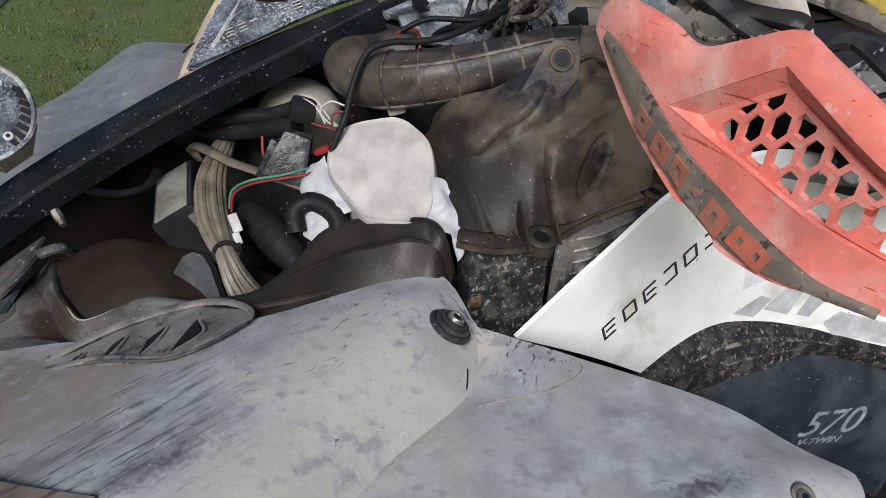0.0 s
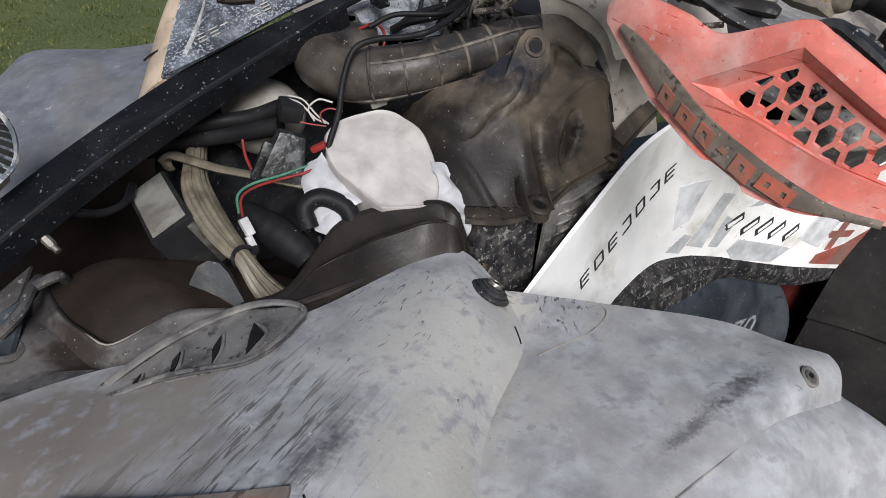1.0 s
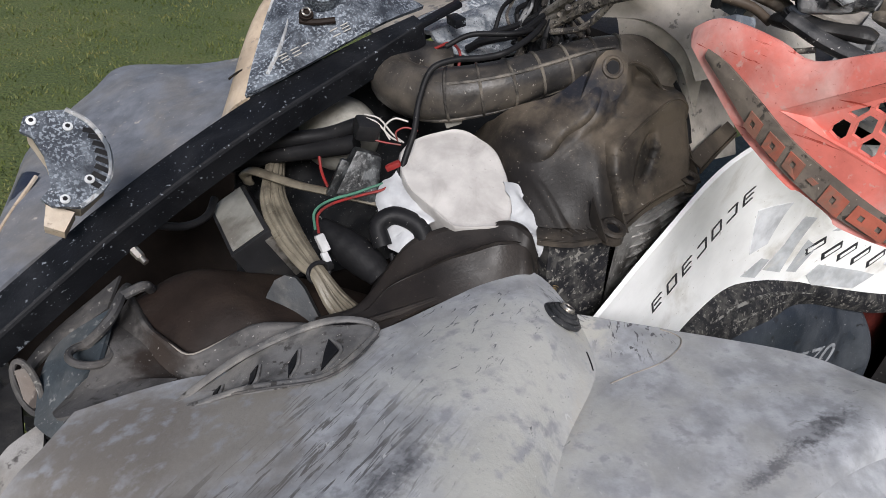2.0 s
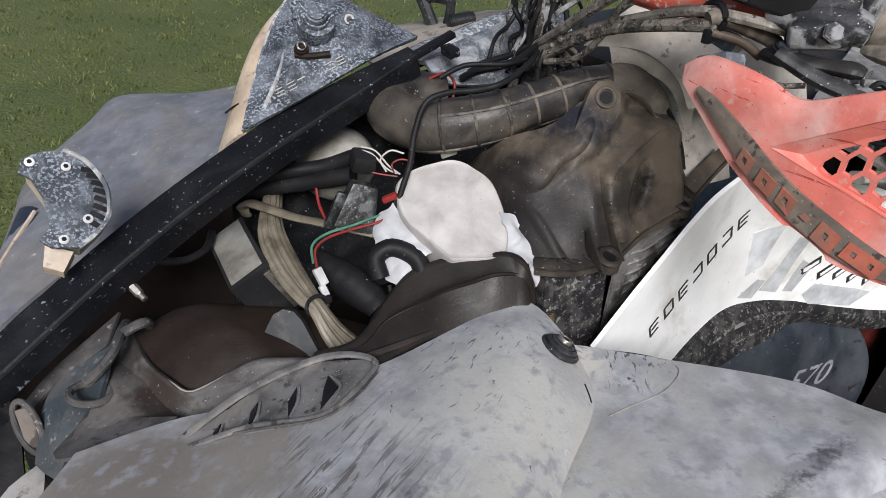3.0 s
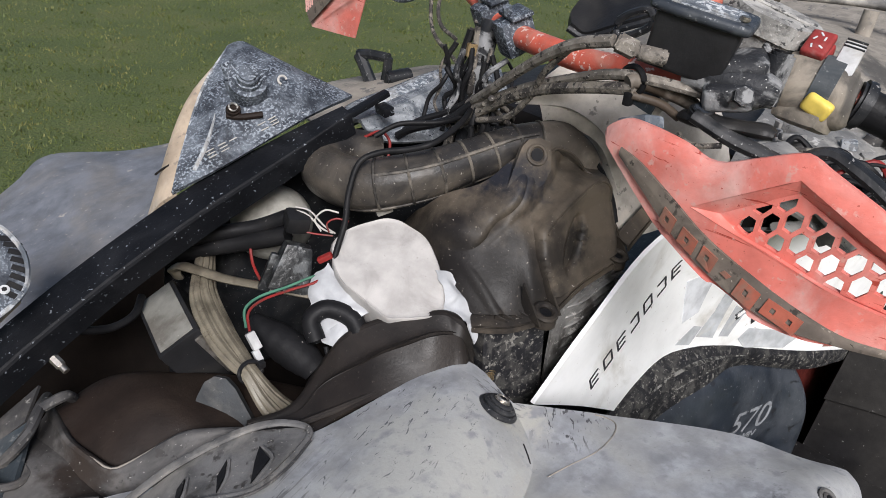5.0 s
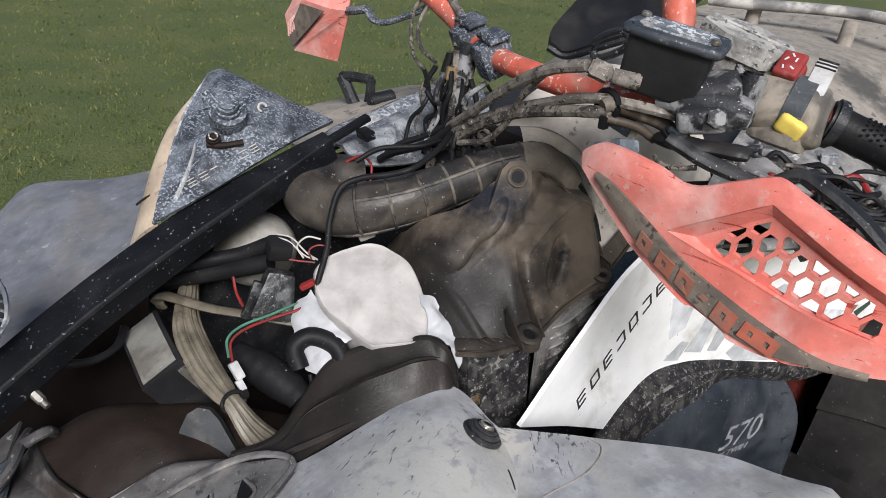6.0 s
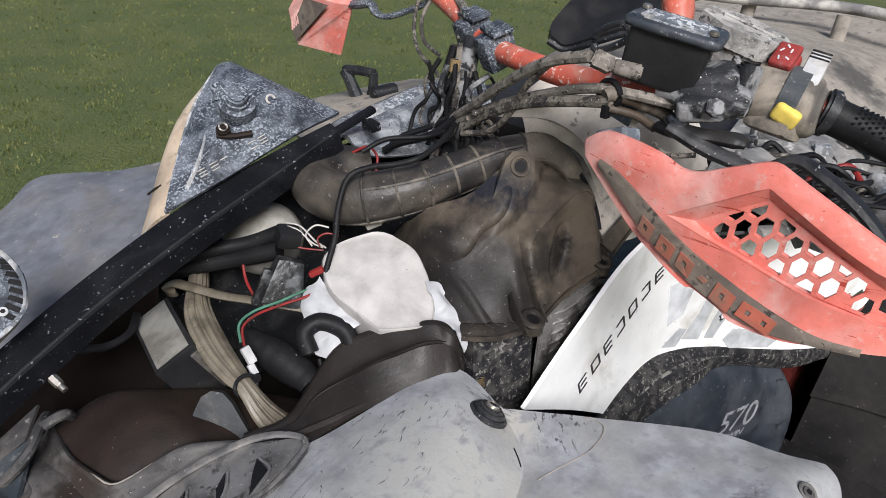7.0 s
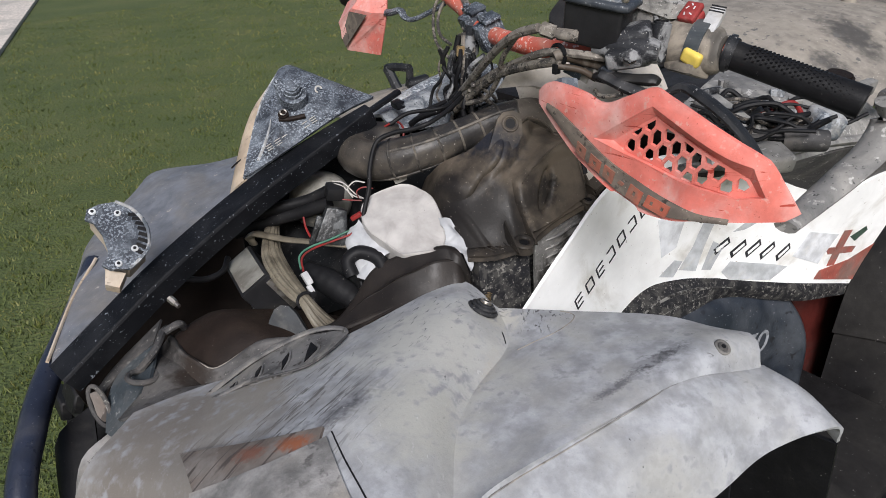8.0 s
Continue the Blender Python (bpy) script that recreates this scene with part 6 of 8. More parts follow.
add_sheet(bm, [[(1.245, 0.297, 0.400), (1.245, 0.300, 0.19), (1.23, 0.302, 0.05)], [(1.325, 0.10, 0.400), (1.26, 0.10, 0.20), (1.20, 0.10, 0.10)], [(1.37, -0.15, 0.37), (1.33, -0.15, 0.2), (1.28, -0.15, 0.1)]], (5, 5), 0.006)
part("mud_flap", bm, "rear", rear)
bm = B()
add_box(bm, (0.55, 0.30, 0.04), pose(0.93, 0.20, 0.245), 0.01)
part("footrest", bm, "rear", quad, "dark footrest plate")

# ---- handlebar and controls ----
bm = B()
add_tube(bm, [(0.570, 0.258, 1.135), (0.556, 0.300, 1.142), (0.530, 0.380, 1.145), (0.490, 0.470, 1.135), (0.488, 0.540, 1.127), (0.503, 0.610, 1.124), (0.525, 0.680, 1.122), (0.548, 0.745, 1.126), (0.572, 0.820, 1.150), (0.60, 0.95, 1.175), (0.62, 1.10, 1.15), (0.63, 1.30, 1.12)], 0.0145, 16, 6)
handlebar = part("handlebar", bm, "red_bar", quad, "orange-red painted handlebar with mud specks")


def grip(a, b, label):
    a, b = Vector(a), Vector(b)
    bm = B()
    add_tube(bm, [a, a.lerp(b, 0.03), a.lerp(b, 0.5), a.lerp(b, 0.96), b], [0.021, 0.0185, 0.0185, 0.020, 0.019], 18, 6)
    g = part("grip", bm, "rubber", handlebar, label)
    ahead = (b - a).normalized()
    s1 = ahead.cross(Vector((0, 0, 1))).normalized()
    s2 = s1.cross(ahead)
    bm = B()
    for i in range(26):
        for j in range(7):
            ang = radians(20 + j * 18 + (9 if i % 2 else 0))
            c = a.lerp(b, 0.12 + i * 0.031) + (s1 * math.cos(ang) + s2 * math.sin(ang)) * 0.0185
            add_box(bm, (0.0024, 0.0024, 0.0016), Matrix.Translation(c), 0, 1)
    part("grip_studs", bm, "rubber", g)
    return g


grip((0.566, 0.277, 1.139), (0.600, 0.126, 1.099), "black studded rubber grip")
grip((0.62, 1.14, 1.145), (0.635, 1.32, 1.115), "black studded rubber grip")

# clamps on the steering stem
for cx, cy, cz, tilt in ((0.527, 0.690, 1.122, -12), (0.549, 0.752, 1.128, -8)):
    bm = B()
    add_box(bm, (0.046, 0.036, 0.048), pose(cx, cy, cz, 0, -25, -8 + tilt), 0.007)
    add_box(bm, (0.030, 0.050, 0.006), pose(cx - 0.004, cy, cz + 0.027, 0, -20, -14 + tilt), 0.002)
    add_rod(bm, (cx - 0.018, cy, cz + 0.025), (cx - 0.022, cy, cz + 0.036), 0.006, 6)
    part("bar_clamp", bm, "muddy", handlebar, "mud-splashed black clamp")
bm = B()
add_tube(bm, [(0.530, 0.735, 1.130), (0.515, 0.735, 1.060), (0.500, 0.735, 0.960), (0.480, 0.735, 0.80)], 0.014, 14)
part("steering_stem", bm, "cast", quad)
bm = B()
add_rod(bm, (0.505, 0.742, 1.100), (0.503, 0.742, 1.082), 0.008, 8, 0.001)
part("fitting", bm, "brass", quad, "small brass fitting on the stem")

# brake reservoir
RES = pose(0.466, 0.416, 1.180, 4, 8, -72)
bm = B()
add_box(bm, (0.076, 0.044, 0.056), RES, 0.005, 3, 1.06)
res = part("brake_reservoir", bm, "box_black", quad, "black brake fluid reservoir with a muddy lid")
bm = B()
LID = [(-0.043, -0.014), (-0.036, -0.023), (0.036, -0.024), (0.043, -0.015), (0.043, 0.016), (0.036, 0.024), (-0.030, 0.025), (-0.040, 0.015)]
add_prism(bm, LID, RES @ pose(0, 0, 0.024), 0.0105)
add_tube(bm, [RES @ Vector((x, y, 0.0295)) for x, y in LID], 0.0052, 8, 3, True)
lid = part("lid", bm, "lid_blue", res, "blue-grey lid caked with mud", 50)
bm = B()
add_prism(bm, [(x * 0.84, y * 0.80) for x, y in LID], RES @ pose(0, 0, 0.0338), 0.0018)
part("lid_panel", bm, "splashed", lid, "raised panel with dried mud")
for k in range(7):
    bm = B()
    add_box(bm, (0.058, 0.0022, 0.003), RES @ pose(0, -0.0132 + k * 0.0044, 0.0360), 0.0006, 1)
    part("lid_rib", bm, "splashed", lid, "rib caked with pale mud")
for sx, sy in ((-0.036, 0.014), (0.036, -0.012)):
    bm = B()
    add_rod(bm, RES @ Vector((sx, sy, 0.035)), RES @ Vector((sx, sy, 0.0395)), 0.005, 12, 0.001)
    part("screw", bm, "steel", lid)
bm = B()
add_box(bm, (0.060, 0.046, 0.052), pose(0.486, 0.376, 1.152, 10, -10, -62), 0.014, 3)
add_box(bm, (0.046, 0.030, 0.026), pose(0.464, 0.368, 1.142, 10, -10, -62), 0.009, 3)
add_tube(bm, [(0.462, 0.415, 1.150), (0.470, 0.385, 1.152), (0.482, 0.350, 1.150), (0.490, 0.335, 1.148)], [0.012, 0.017, 0.018, 0.013], 14)
perch = part("brake_master_cylinder", bm, "cast", quad, "muddy cast brake cylinder clamped to the bar")
bm = B()
add_rod(bm, (0.440, 0.425, 1.165), (0.425, 0.450, 1.168), 0.0082, 12, 0.002)
add_rod(bm, (0.425, 0.450, 1.168), (0.414, 0.468, 1.175), 0.0098, 6, 0.002)
part("hose_fitting", bm, "cable_light", perch)
bm = B()
add_rod(bm, (0.505, 0.350, 1.130), (0.510, 0.348, 1.182), 0.013, 16, 0.003)
part("clamp_post", bm, "cast", perch)
bm = B()
add_rod(bm, (0.456, 0.352, 1.146), (0.449, 0.347, 1.150), 0.009, 6, 0.001)
part("bolt", bm, "cast", perch)
bm = B()
add_rod(bm, (0.5098, 0.348, 1.181), (0.5102, 0.348, 1.1835), 0.008, 16)
part("bolt_hole", bm, "rubber", perch)
bm = B()
add_tube(bm, [(0.455, 0.400, 1.114), (0.450, 0.384, 1.117), (0.453, 0.366, 1.117), (0.460, 0.346, 1.118), (0.466, 0.326, 1.119), (0.468, 0.316, 1.118)], [0.011, 0.014, 0.0125, 0.011, 0.0125, 0.008], 12, 6, False, 0.6)
lever = part("parking_lever", bm, "box_black", quad, "glossy black parking brake lever with a round pivot")
bm = B()
add_rod(bm, (0.450, 0.383, 1.116), (0.4485, 0.381, 1.1275), 0.0125, 20, 0.002)
pivot = part("pivot", bm, "black", lever)
bm = B()
add_rod(bm, (0.4486, 0.3811, 1.127), (0.4483, 0.3807, 1.1285), 0.0085, 18, 0.001)
part("pivot_cap", bm, "clutch", pivot)
bm = B()
add_tube(bm, [(0.446, 0.398, 1.098), (0.440, 0.384, 1.094), (0.440, 0.368, 1.096), (0.444, 0.352, 1.101)], 0.0028, 8)
part("spring", bm, "cable", lever)
bm = B()
add_sheet(bm, [[(0.492, 0.470, 1.110), (0.486, 0.472, 1.098)], [(0.494, 0.439, 1.111), (0.488, 0.447, 1.089)]], (4, 4), 0.003)
part("bar_plate", bm, "panel_dust", quad, "small grey dusty plate under the bar")
bm = B()
add_tube(bm, [(0.440, 0.385, 1.122), (0.450, 0.345, 1.108), (0.458, 0.300, 1.099), (0.456, 0.255, 1.090), (0.452, 0.215, 1.079)], [0.010, 0.011, 0.009, 0.008, 0.007], 10, 6, False, 0.7)
part("brake_lever", bm, "black", quad, "black brake lever behind the hand guard")
BLOCK = pose(0.553, 0.386, 1.190, 8, 14, -62)
bm = B()
add_prism(bm, [(-0.046, -0.004), (-0.036, 0.024), (0.004, 0.034), (0.042, 0.020), (0.050, -0.012), (0.020, -0.034), (-0.024, -0.026)], BLOCK, 0.020)
add_prism(bm, [(-0.038, -0.002), (-0.030, 0.020), (0.004, 0.028), (0.036, 0.016), (0.044, -0.012), (0.018, -0.030), (-0.020, -0.022)], BLOCK @ pose(0, 0, -0.046), 0.047)
block = part("lever_block", bm, "mud_block", quad, "pale mud-covered block clamped to the bar", 30)
bm = B()
add_tube(bm, [BLOCK @ Vector((0.018 * math.cos(q) + 0.022, -0.026 + 0.004 * math.sin(q), -0.004 + 0.010 * math.sin(q))) for q in (2 * math.pi * i / 14 for i in range(14))], 0.004, 8, 2, True)
part("oval_hole", bm, "cast", block)
bm = B()
add_tube(bm, [BLOCK @ Vector((-0.030, 0.012, 0.020)), BLOCK @ Vector((0.0, 0.002, 0.021)), BLOCK @ Vector((0.034, -0.004, 0.020))], 0.002, 6)
part("moulded_ridge", bm, "mud_block", block)
bm = B()
add_tube(bm, [(0.530, 0.440, 1.195), (0.540, 0.452, 1.214), (0.548, 0.466, 1.245)], [0.012, 0.017, 0.016], 14)
part("bar_stub", bm, "red_bar", quad, "orange-red painted stub above the bar")
bm = B()
add_tube(bm, [(0.542, 0.395, 1.160), (0.548, 0.352, 1.150)], 0.017, 14, 4)
part("bar_sleeve", bm, "red_bar", handlebar)

# switch housing
SW = Vector((0.545, 0.318, 1.147))
bm = B()
add_tube(bm, [SW + Vector((-0.0065, 0.036, 0.003)), SW + Vector((-0.005, 0.030, 0.003)), SW + Vector((-0.001, 0.012, 0.001)), SW + Vector((0.004, -0.012, -0.002)), SW + Vector((0.007, -0.026, -0.004)), SW + Vector((0.0085, -0.034, -0.004))], [0.022, 0.030, 0.0325, 0.0325, 0.029, 0.021], 28, 5)
add_box(bm, (0.040, 0.050, 0.030), pose(SW.x - 0.012, SW.y, SW.z - 0.018, 0, 20, -10), 0.008)
switch = part("switch_housing", bm, "switch", quad, "dusty round switch housing on the bar")
bm = B()
add_box(bm, (0.027, 0.019, 0.012), plane_pose((0.5160, 0.3045, 1.141), (-0.10, 0.90, 0.36), (-0.1, -0.30, 0.92)), 0.0058, 4)
part("button", bm, "yellow", switch, "yellow oval push button")
KNOB = plane_pose((0.545, 0.331, 1.182), (0.80, 0.02, 0.60), (-0.08, 1.0, 0.05))
bm = B()
add_box(bm, (0.030, 0.023, 0.009), KNOB @ pose(0.003, 0, 0.007 if KNOB[2][2] > 0 else -0.007), 0.0035, 3)
add_box(bm, (0.034, 0.026, 0.013), KNOB @ pose(-0.002, 0, -0.004 if KNOB[2][2] > 0 else 0.004), 0.0045, 3)
red = part("stop_switch", bm, "red_button", switch, "red stop switch with pale marks")
bm = B()
for a, b, turn in ((-0.006, 0.004, 20), (0.004, 0.005, -30), (-0.005, -0.004, 60), (0.005, -0.004, 0), (0.010, 0.001, 45)):
    add_box(bm, (0.0050, 0.0018, 0.0008), KNOB @ pose(a + 0.002, b, 0.0118 if KNOB[2][2] > 0 else -0.0118, 0, 0, turn), 0.0003, 1)
part("marks", bm, "pale", red)
bm = B()
add_rod(bm, SW + Vector((-0.001, 0.010, 0.003)), SW + Vector((0.005, -0.016, -0.001)), 0.0335, 28, 0.004)
part("housing_half", bm, "blue_grey", switch, "blue-grey upper half of the housing")
ROCK = plane_pose((0.550, 0.303, 1.179), (0.78, 0.10, 0.62), (-0.20, 0.95, 0.15))
bm = B()
add_box(bm, (0.042, 0.020, 0.010), ROCK, 0.003)
rocker = part("rocker_switch", bm, "grey_button", switch, "light grey rocker switch")
bm = B()
for k in range(3):
    add_box(bm, (0.0016, 0.019, 0.002), ROCK @ pose(0.013 + k * 0.0042, 0, 0.0052 if ROCK[2][2] > 0 else -0.0052), 0.0004, 1)
part("grip_lines", bm, "black", rocker)
bm = B()
add_rod(bm, (0.560, 0.288, 1.143), (0.565, 0.276, 1.140), 0.024, 20, 0.003)
part("collar", bm, "black", switch)

bm = B()
add_prism(bm, [(-0.020, -0.006), (-0.008, 0.009), (0.014, 0.006), (0.010, -0.014)], plane_pose((0.470, 0.452, 1.112), (0.0, -0.98, 0.05), (0.35, 0.0, 0.9)), 0.004)
part("guard_tab", bm, "blue_grey", quad, "dark grey plate at the inner end of the guard")
bm = B()
add_box(bm, (0.026, 0.040, 0.016), pose(0.405, 0.418, 1.108, -25, 10, -20), 0.005)
part("guard_mount", bm, "splashed", quad, "mud-splashed mount of the hand guard")
# ---- hand guards ----
TOP = [(0.458, 1.101), (0.453, 1.110), (0.430, 1.123), (0.394, 1.124), (0.362, 1.121), (0.330, 1.1145), (0.293, 1.130), (0.257, 1.1455), (0.231, 1.139), (0.190, 1.127), (0.155, 1.114), (0.116, 1.096), (0.098, 1.070), (0.081, 1.041)]
LOW = [(0.090, 1.034), (0.130, 1.026), (0.172, 1.017), (0.207, 1.007), (0.248, 1.003), (0.258, 1.007), (0.291, 1.0145), (0.305, 1.0145), (0.359, 1.035), (0.407, 1.065), (0.449, 1.093)]


def bow(y, z):
    """How far back the guard's skin lies: bowed along its length and round at its upper edge."""
    return 0.368 + 0.35 * max(0.0, y - 0.36) ** 1.5 + 3.0 * max(0.0, 0.20 - y) ** 2 - 0.35 * max(0.0, 1.03 - z)


FRAME = [(0.338, 1.071), (0.252, 1.127), (0.152, 1.094), (0.1254, 1.0885), (0.1097, 1.058), (0.1368, 1.0517), (0.206, 1.0535), (0.292, 1.0635)]
MESH = [(0.312, 1.072), (0.252, 1.114), (0.152, 1.082), (0.131, 1.073), (0.120, 1.056), (0.140, 1.0485), (0.206, 1.049), (0.288, 1.0605)]
HEX = [(-0.0090, 0.0116), (0.0003, 0.0134), (0.0094, 0.0018), (0.0090, -0.0116), (-0.0003, -0.0134), (-0.0094, -0.0018)]


def clipped(poly, fence, gap):
    """The part of a polygon that lies inside a convex fence, at least gap away from it."""
    mid = (sum(p[0] for p in fence) / len(fence), sum(p[1] for p in fence) / len(fence))
    for (ax, ay), (bx, by) in zip(fence, fence[1:] + fence[:1]):
        nx, ny = ay - by, bx - ax
        size = math.hypot(nx, ny) * (1 if nx * (mid[0] - ax) + ny * (mid[1] - ay) > 0 else -1)
        side = [((x - ax) * nx + (y - ay) * ny) / size - gap for x, y in poly]
        out = []
        for i, p in enumerate(poly):
            q, sp, sq = poly[(i + 1) % len(poly)], side[i], side[(i + 1) % len(poly)]
            if sp >= 0:
                out.append(p)
            if (sp >= 0) != (sq >= 0):
                k = sp / (sp - sq)
                out.append((p[0] + (q[0] - p[0]) * k, p[1] + (q[1] - p[1]) * k))
        poly = out
        if len(poly) < 3:
            return []
    return poly


def area(poly):
    return abs(sum(ax * by - bx * ay for (ax, ay), (bx, by) in zip(poly, poly[1:] + poly[:1]))) / 2


hexes = []
for r in range(-3, 10):
    for c in range(-3, 14):
        cy, cz = 0.2957 - 0.0185 * c - 0.0098 * r, 1.085 + 0.0098 * c - 0.0152 * r
        ring = clipped([(cy + 0.78 * px, cz + 0.78 * py) for px, py in HEX], MESH, 0.0035)
        if ring and area(ring) > 0.00007:
            hexes.append(ring)


def rim_gap(y, z_):
    """How far a point lies from the guard's upper edge."""
    best = 1.0
    for (ax, ay), (bx, by) in zip(TOP, TOP[1:]):
        k = max(0.0, min(1.0, ((y - ax) * (bx - ax) + (z_ - ay) * (by - ay)) / ((bx - ax) ** 2 + (by - ay) ** 2)))
        best = min(best, math.hypot(y - ax - k * (bx - ax), z_ - ay - k * (by - ay)))
    return best


def skin_at(y, z_):
    g = rim_gap(y, z_)
    return bow(y, z_) + 2.4 * max(0.0, 0.013 - g) ** 1.35


def bend(bm, deep_of):
    for _ in range(3):
        long = [e for e in bm.edges if e.calc_length() > 0.016]
        if long:
            bmesh.ops.subdivide_edges(bm, edges=long, cuts=1)
    bmesh.ops.triangulate(bm, faces=bm.faces)
    for q in bm.verts:
        y, z_, deep = q.co
        q.co = Vector((skin_at(y, z_) + deep + deep_of, y, z_))


def guard(name_label):
    outline = [(q.x, q.y) for q in spline([(y, z_, 0) for y, z_ in TOP], 4)] + [(q.x, q.y) for q in spline([(y, z_, 0) for y, z_ in LOW], 4)]
    bm = B()
    add_prism(bm, outline, Matrix(), 0.005, [FRAME])
    bend(bm, 0.0)
    skin = part("hand_guard", bm, "red", quad, name_label, 50)
    bm = B()
    add_prism(bm, MESH, Matrix(), 0.005, hexes)
    bend(bm, 0.008)
    part("mesh_plate", bm, "red", skin, "", 40)
    bm = B()
    k = len(FRAME)
    for deep in (0.0, 0.004):
        ring = [[bm.verts.new((skin_at(y, z_) + deep + more, y, z_)) for y, z_ in loop] for loop, more in ((FRAME, -0.0005), (MESH, 0.0085))]
        for i in range(k):
            bm.faces.new((ring[0][i], ring[0][(i + 1) % k], ring[1][(i + 1) % k], ring[1][i]))
    part("mesh_frame", bm, "red", skin, "", 20)
    bm = B()
    add_sheet(bm, [[(skin_at(y, zt) - 0.0008, y, zt), (skin_at(y, zm) - 0.0018, y, zm), (skin_at(y, zb) - 0.0008, y, zb)] for y, zt, zb in
                   ((0.426, 1.0975, 1.091), (0.398, 1.0915, 1.074), (0.352, 1.0705, 1.044), (0.320, 1.054, 1.0275), (0.290, 1.043, 1.0175), (0.257, 1.034, 1.0105), (0.217, 1.0275, 1.0095), (0.175, 1.0245, 1.0175), (0.140, 1.0265, 1.0235)) for zm in ((zt + zb) / 2,)], (5, 4), 0.003)
    band = part("grey_band", bm, "band", skin, "grey-brown worn band along the guard")
    # plain raised marks, each a slanted plate with a slot in it
    for y, zc, wide, tall, slope in ((0.3553, 1.0535, 0.015, 0.0165, 0.50), (0.3305, 1.0425, 0.018, 0.0165, 0.42), (0.3066, 1.0345, 0.017, 0.016, 0.35), (0.2855, 1.0285, 0.008, 0.004, 0.30), (0.2617, 1.0215, 0.021, 0.016, 0.24), (0.2270, 1.0185, 0.034, 0.0135, 0.10)):
        w, h = wide / 2, tall / 2
        plate = [(w, -h), (w - 0.003, h), (-w - 0.003, h), (-w, -h)]
        slots = [] if tall < 0.01 else [[(sx + 0.0022, -h * 0.35), (sx + 0.0012, h * 0.35), (sx - 0.0034, h * 0.35), (sx - 0.0024, -h * 0.35)] for sx in ((0.0,) if wide < 0.03 else (-0.009, 0.007))]
        bm = B()
        add_prism(bm, plate, Matrix(), 0.0016, slots)
        for q in bm.verts:
            dy, dz, deep = q.co
            py, pz = y + dy, zc + dz + slope * dy
            q.co = Vector((skin_at(py, pz) - 0.0046 - deep, py, pz))
        part("raised_mark", bm, "band_letter", band, "", 25)
    bm = B()
    add_rod(bm, (bow(0.168, 1.021) - 0.004, 0.168, 1.021), (bow(0.168, 1.021), 0.168, 1.021), 0.004, 12, 0.001)
    part("rivet", bm, "dark", band)
    bm = B()
    add_tube(bm, [(0.425, 0.285, 1.118), (0.430, 0.258, 1.134), (0.430, 0.232, 1.130), (0.430, 0.195, 1.116), (0.430, 0.160, 1.094), (0.425, 0.130, 1.070)], [0.006, 0.008, 0.009, 0.009, 0.008, 0.006], 8, 6, False, 0.7)
    part("guard_stay", bm, "black", skin)
    return skin


near_guard = guard("scratched orange-red plastic hand guard with hexagon mesh")
for ob in (near_guard, *near_guard.children_recursive):
    for q in ob.data.vertices:
        y = q.co.y
        q.co.y = 0.262 + (y - 0.262) * 0.92
        q.co.z -= 0.004 + 0.060 * max(0.0, 0.262 - y)
bm = B()
add_tube(bm, [(0.606, 0.104, 1.104), (0.612, 0.098, 1.080), (0.585, 0.100, 1.049), (0.540, 0.108, 1.026), (0.490, 0.116, 1.006), (0.430, 0.112, 1.002)], [0.019, 0.020, 0.021, 0.020, 0.017, 0.013], 10, 6, False, 0.55)
part("guard_strap", bm, "deck", near_guard, "dusty grey strap from the bar end to the guard")
# far hand guard, seen from its front: a grey band over a darker lower face
CORNER = {k: Vector(p) for k, p in (("out", (0.530, 1.190, 1.087)), ("out_low", (0.528, 1.176, 1.055)), ("tip", (0.521, 1.150, 1.034)), ("low", (0.545, 1.056, 1.032)), ("in_top", (0.560, 1.043, 1.116)),
                                    ("edge", (0.519, 1.036, 1.124)), ("band_top", (0.524, 1.120, 1.124)), ("back", (0.560, 1.100, 1.165)), ("back_in", (0.570, 1.050, 1.160)), ("out_back", (0.565, 1.200, 1.125)))}
bm = B()
cv = {k: bm.verts.new(p) for k, p in CORNER.items()}
for names in (("tip", "low", "in_top", "edge"), ("out_low", "tip", "edge", "band_top"), ("out", "out_low", "band_top"), ("out", "band_top", "back", "out_back"), ("band_top", "edge", "in_top", "back_in", "back")):
    bm.faces.new([cv[k] for k in names])
bmesh.ops.recalc_face_normals(bm, faces=bm.faces)
bmesh.ops.solidify(bm, geom=bm.faces[:], thickness=0.004)
far = part("hand_guard", bm, "red", quad, "orange-red hand guard on the far side", 15)
facing = (CORNER["tip"] - CORNER["band_top"]).cross(CORNER["edge"] - CORNER["band_top"]).normalized()
facing = facing if facing.x < 0 else -facing
strip = [CORNER[k] for k in ("out_low", "tip", "edge", "band_top")]
centre = sum(strip, Vector()) / 4
bm = B()
for lift in (0.0052, 0.0064):
    bm.faces.new([bm.verts.new(centre + (p - centre) * 0.86 + facing * lift) for p in strip])
band = part("grey_band", bm, "band", far, "grey-brown worn band")
for i in range(4):
    bm = B()
    c = CORNER["out_low"].lerp(CORNER["band_top"], 0.16) + facing * 0.0068 + (CORNER["edge"] - CORNER["tip"]) * (0.02 + i * 0.055)
    add_box(bm, (0.024, 0.0042, 0.002), plane_pose(c, Vector((0.1, 0.15, 1.0)), (0, 1, 0)), 0.0008)
    part("raised_mark", bm, "red", band)
bm = B()
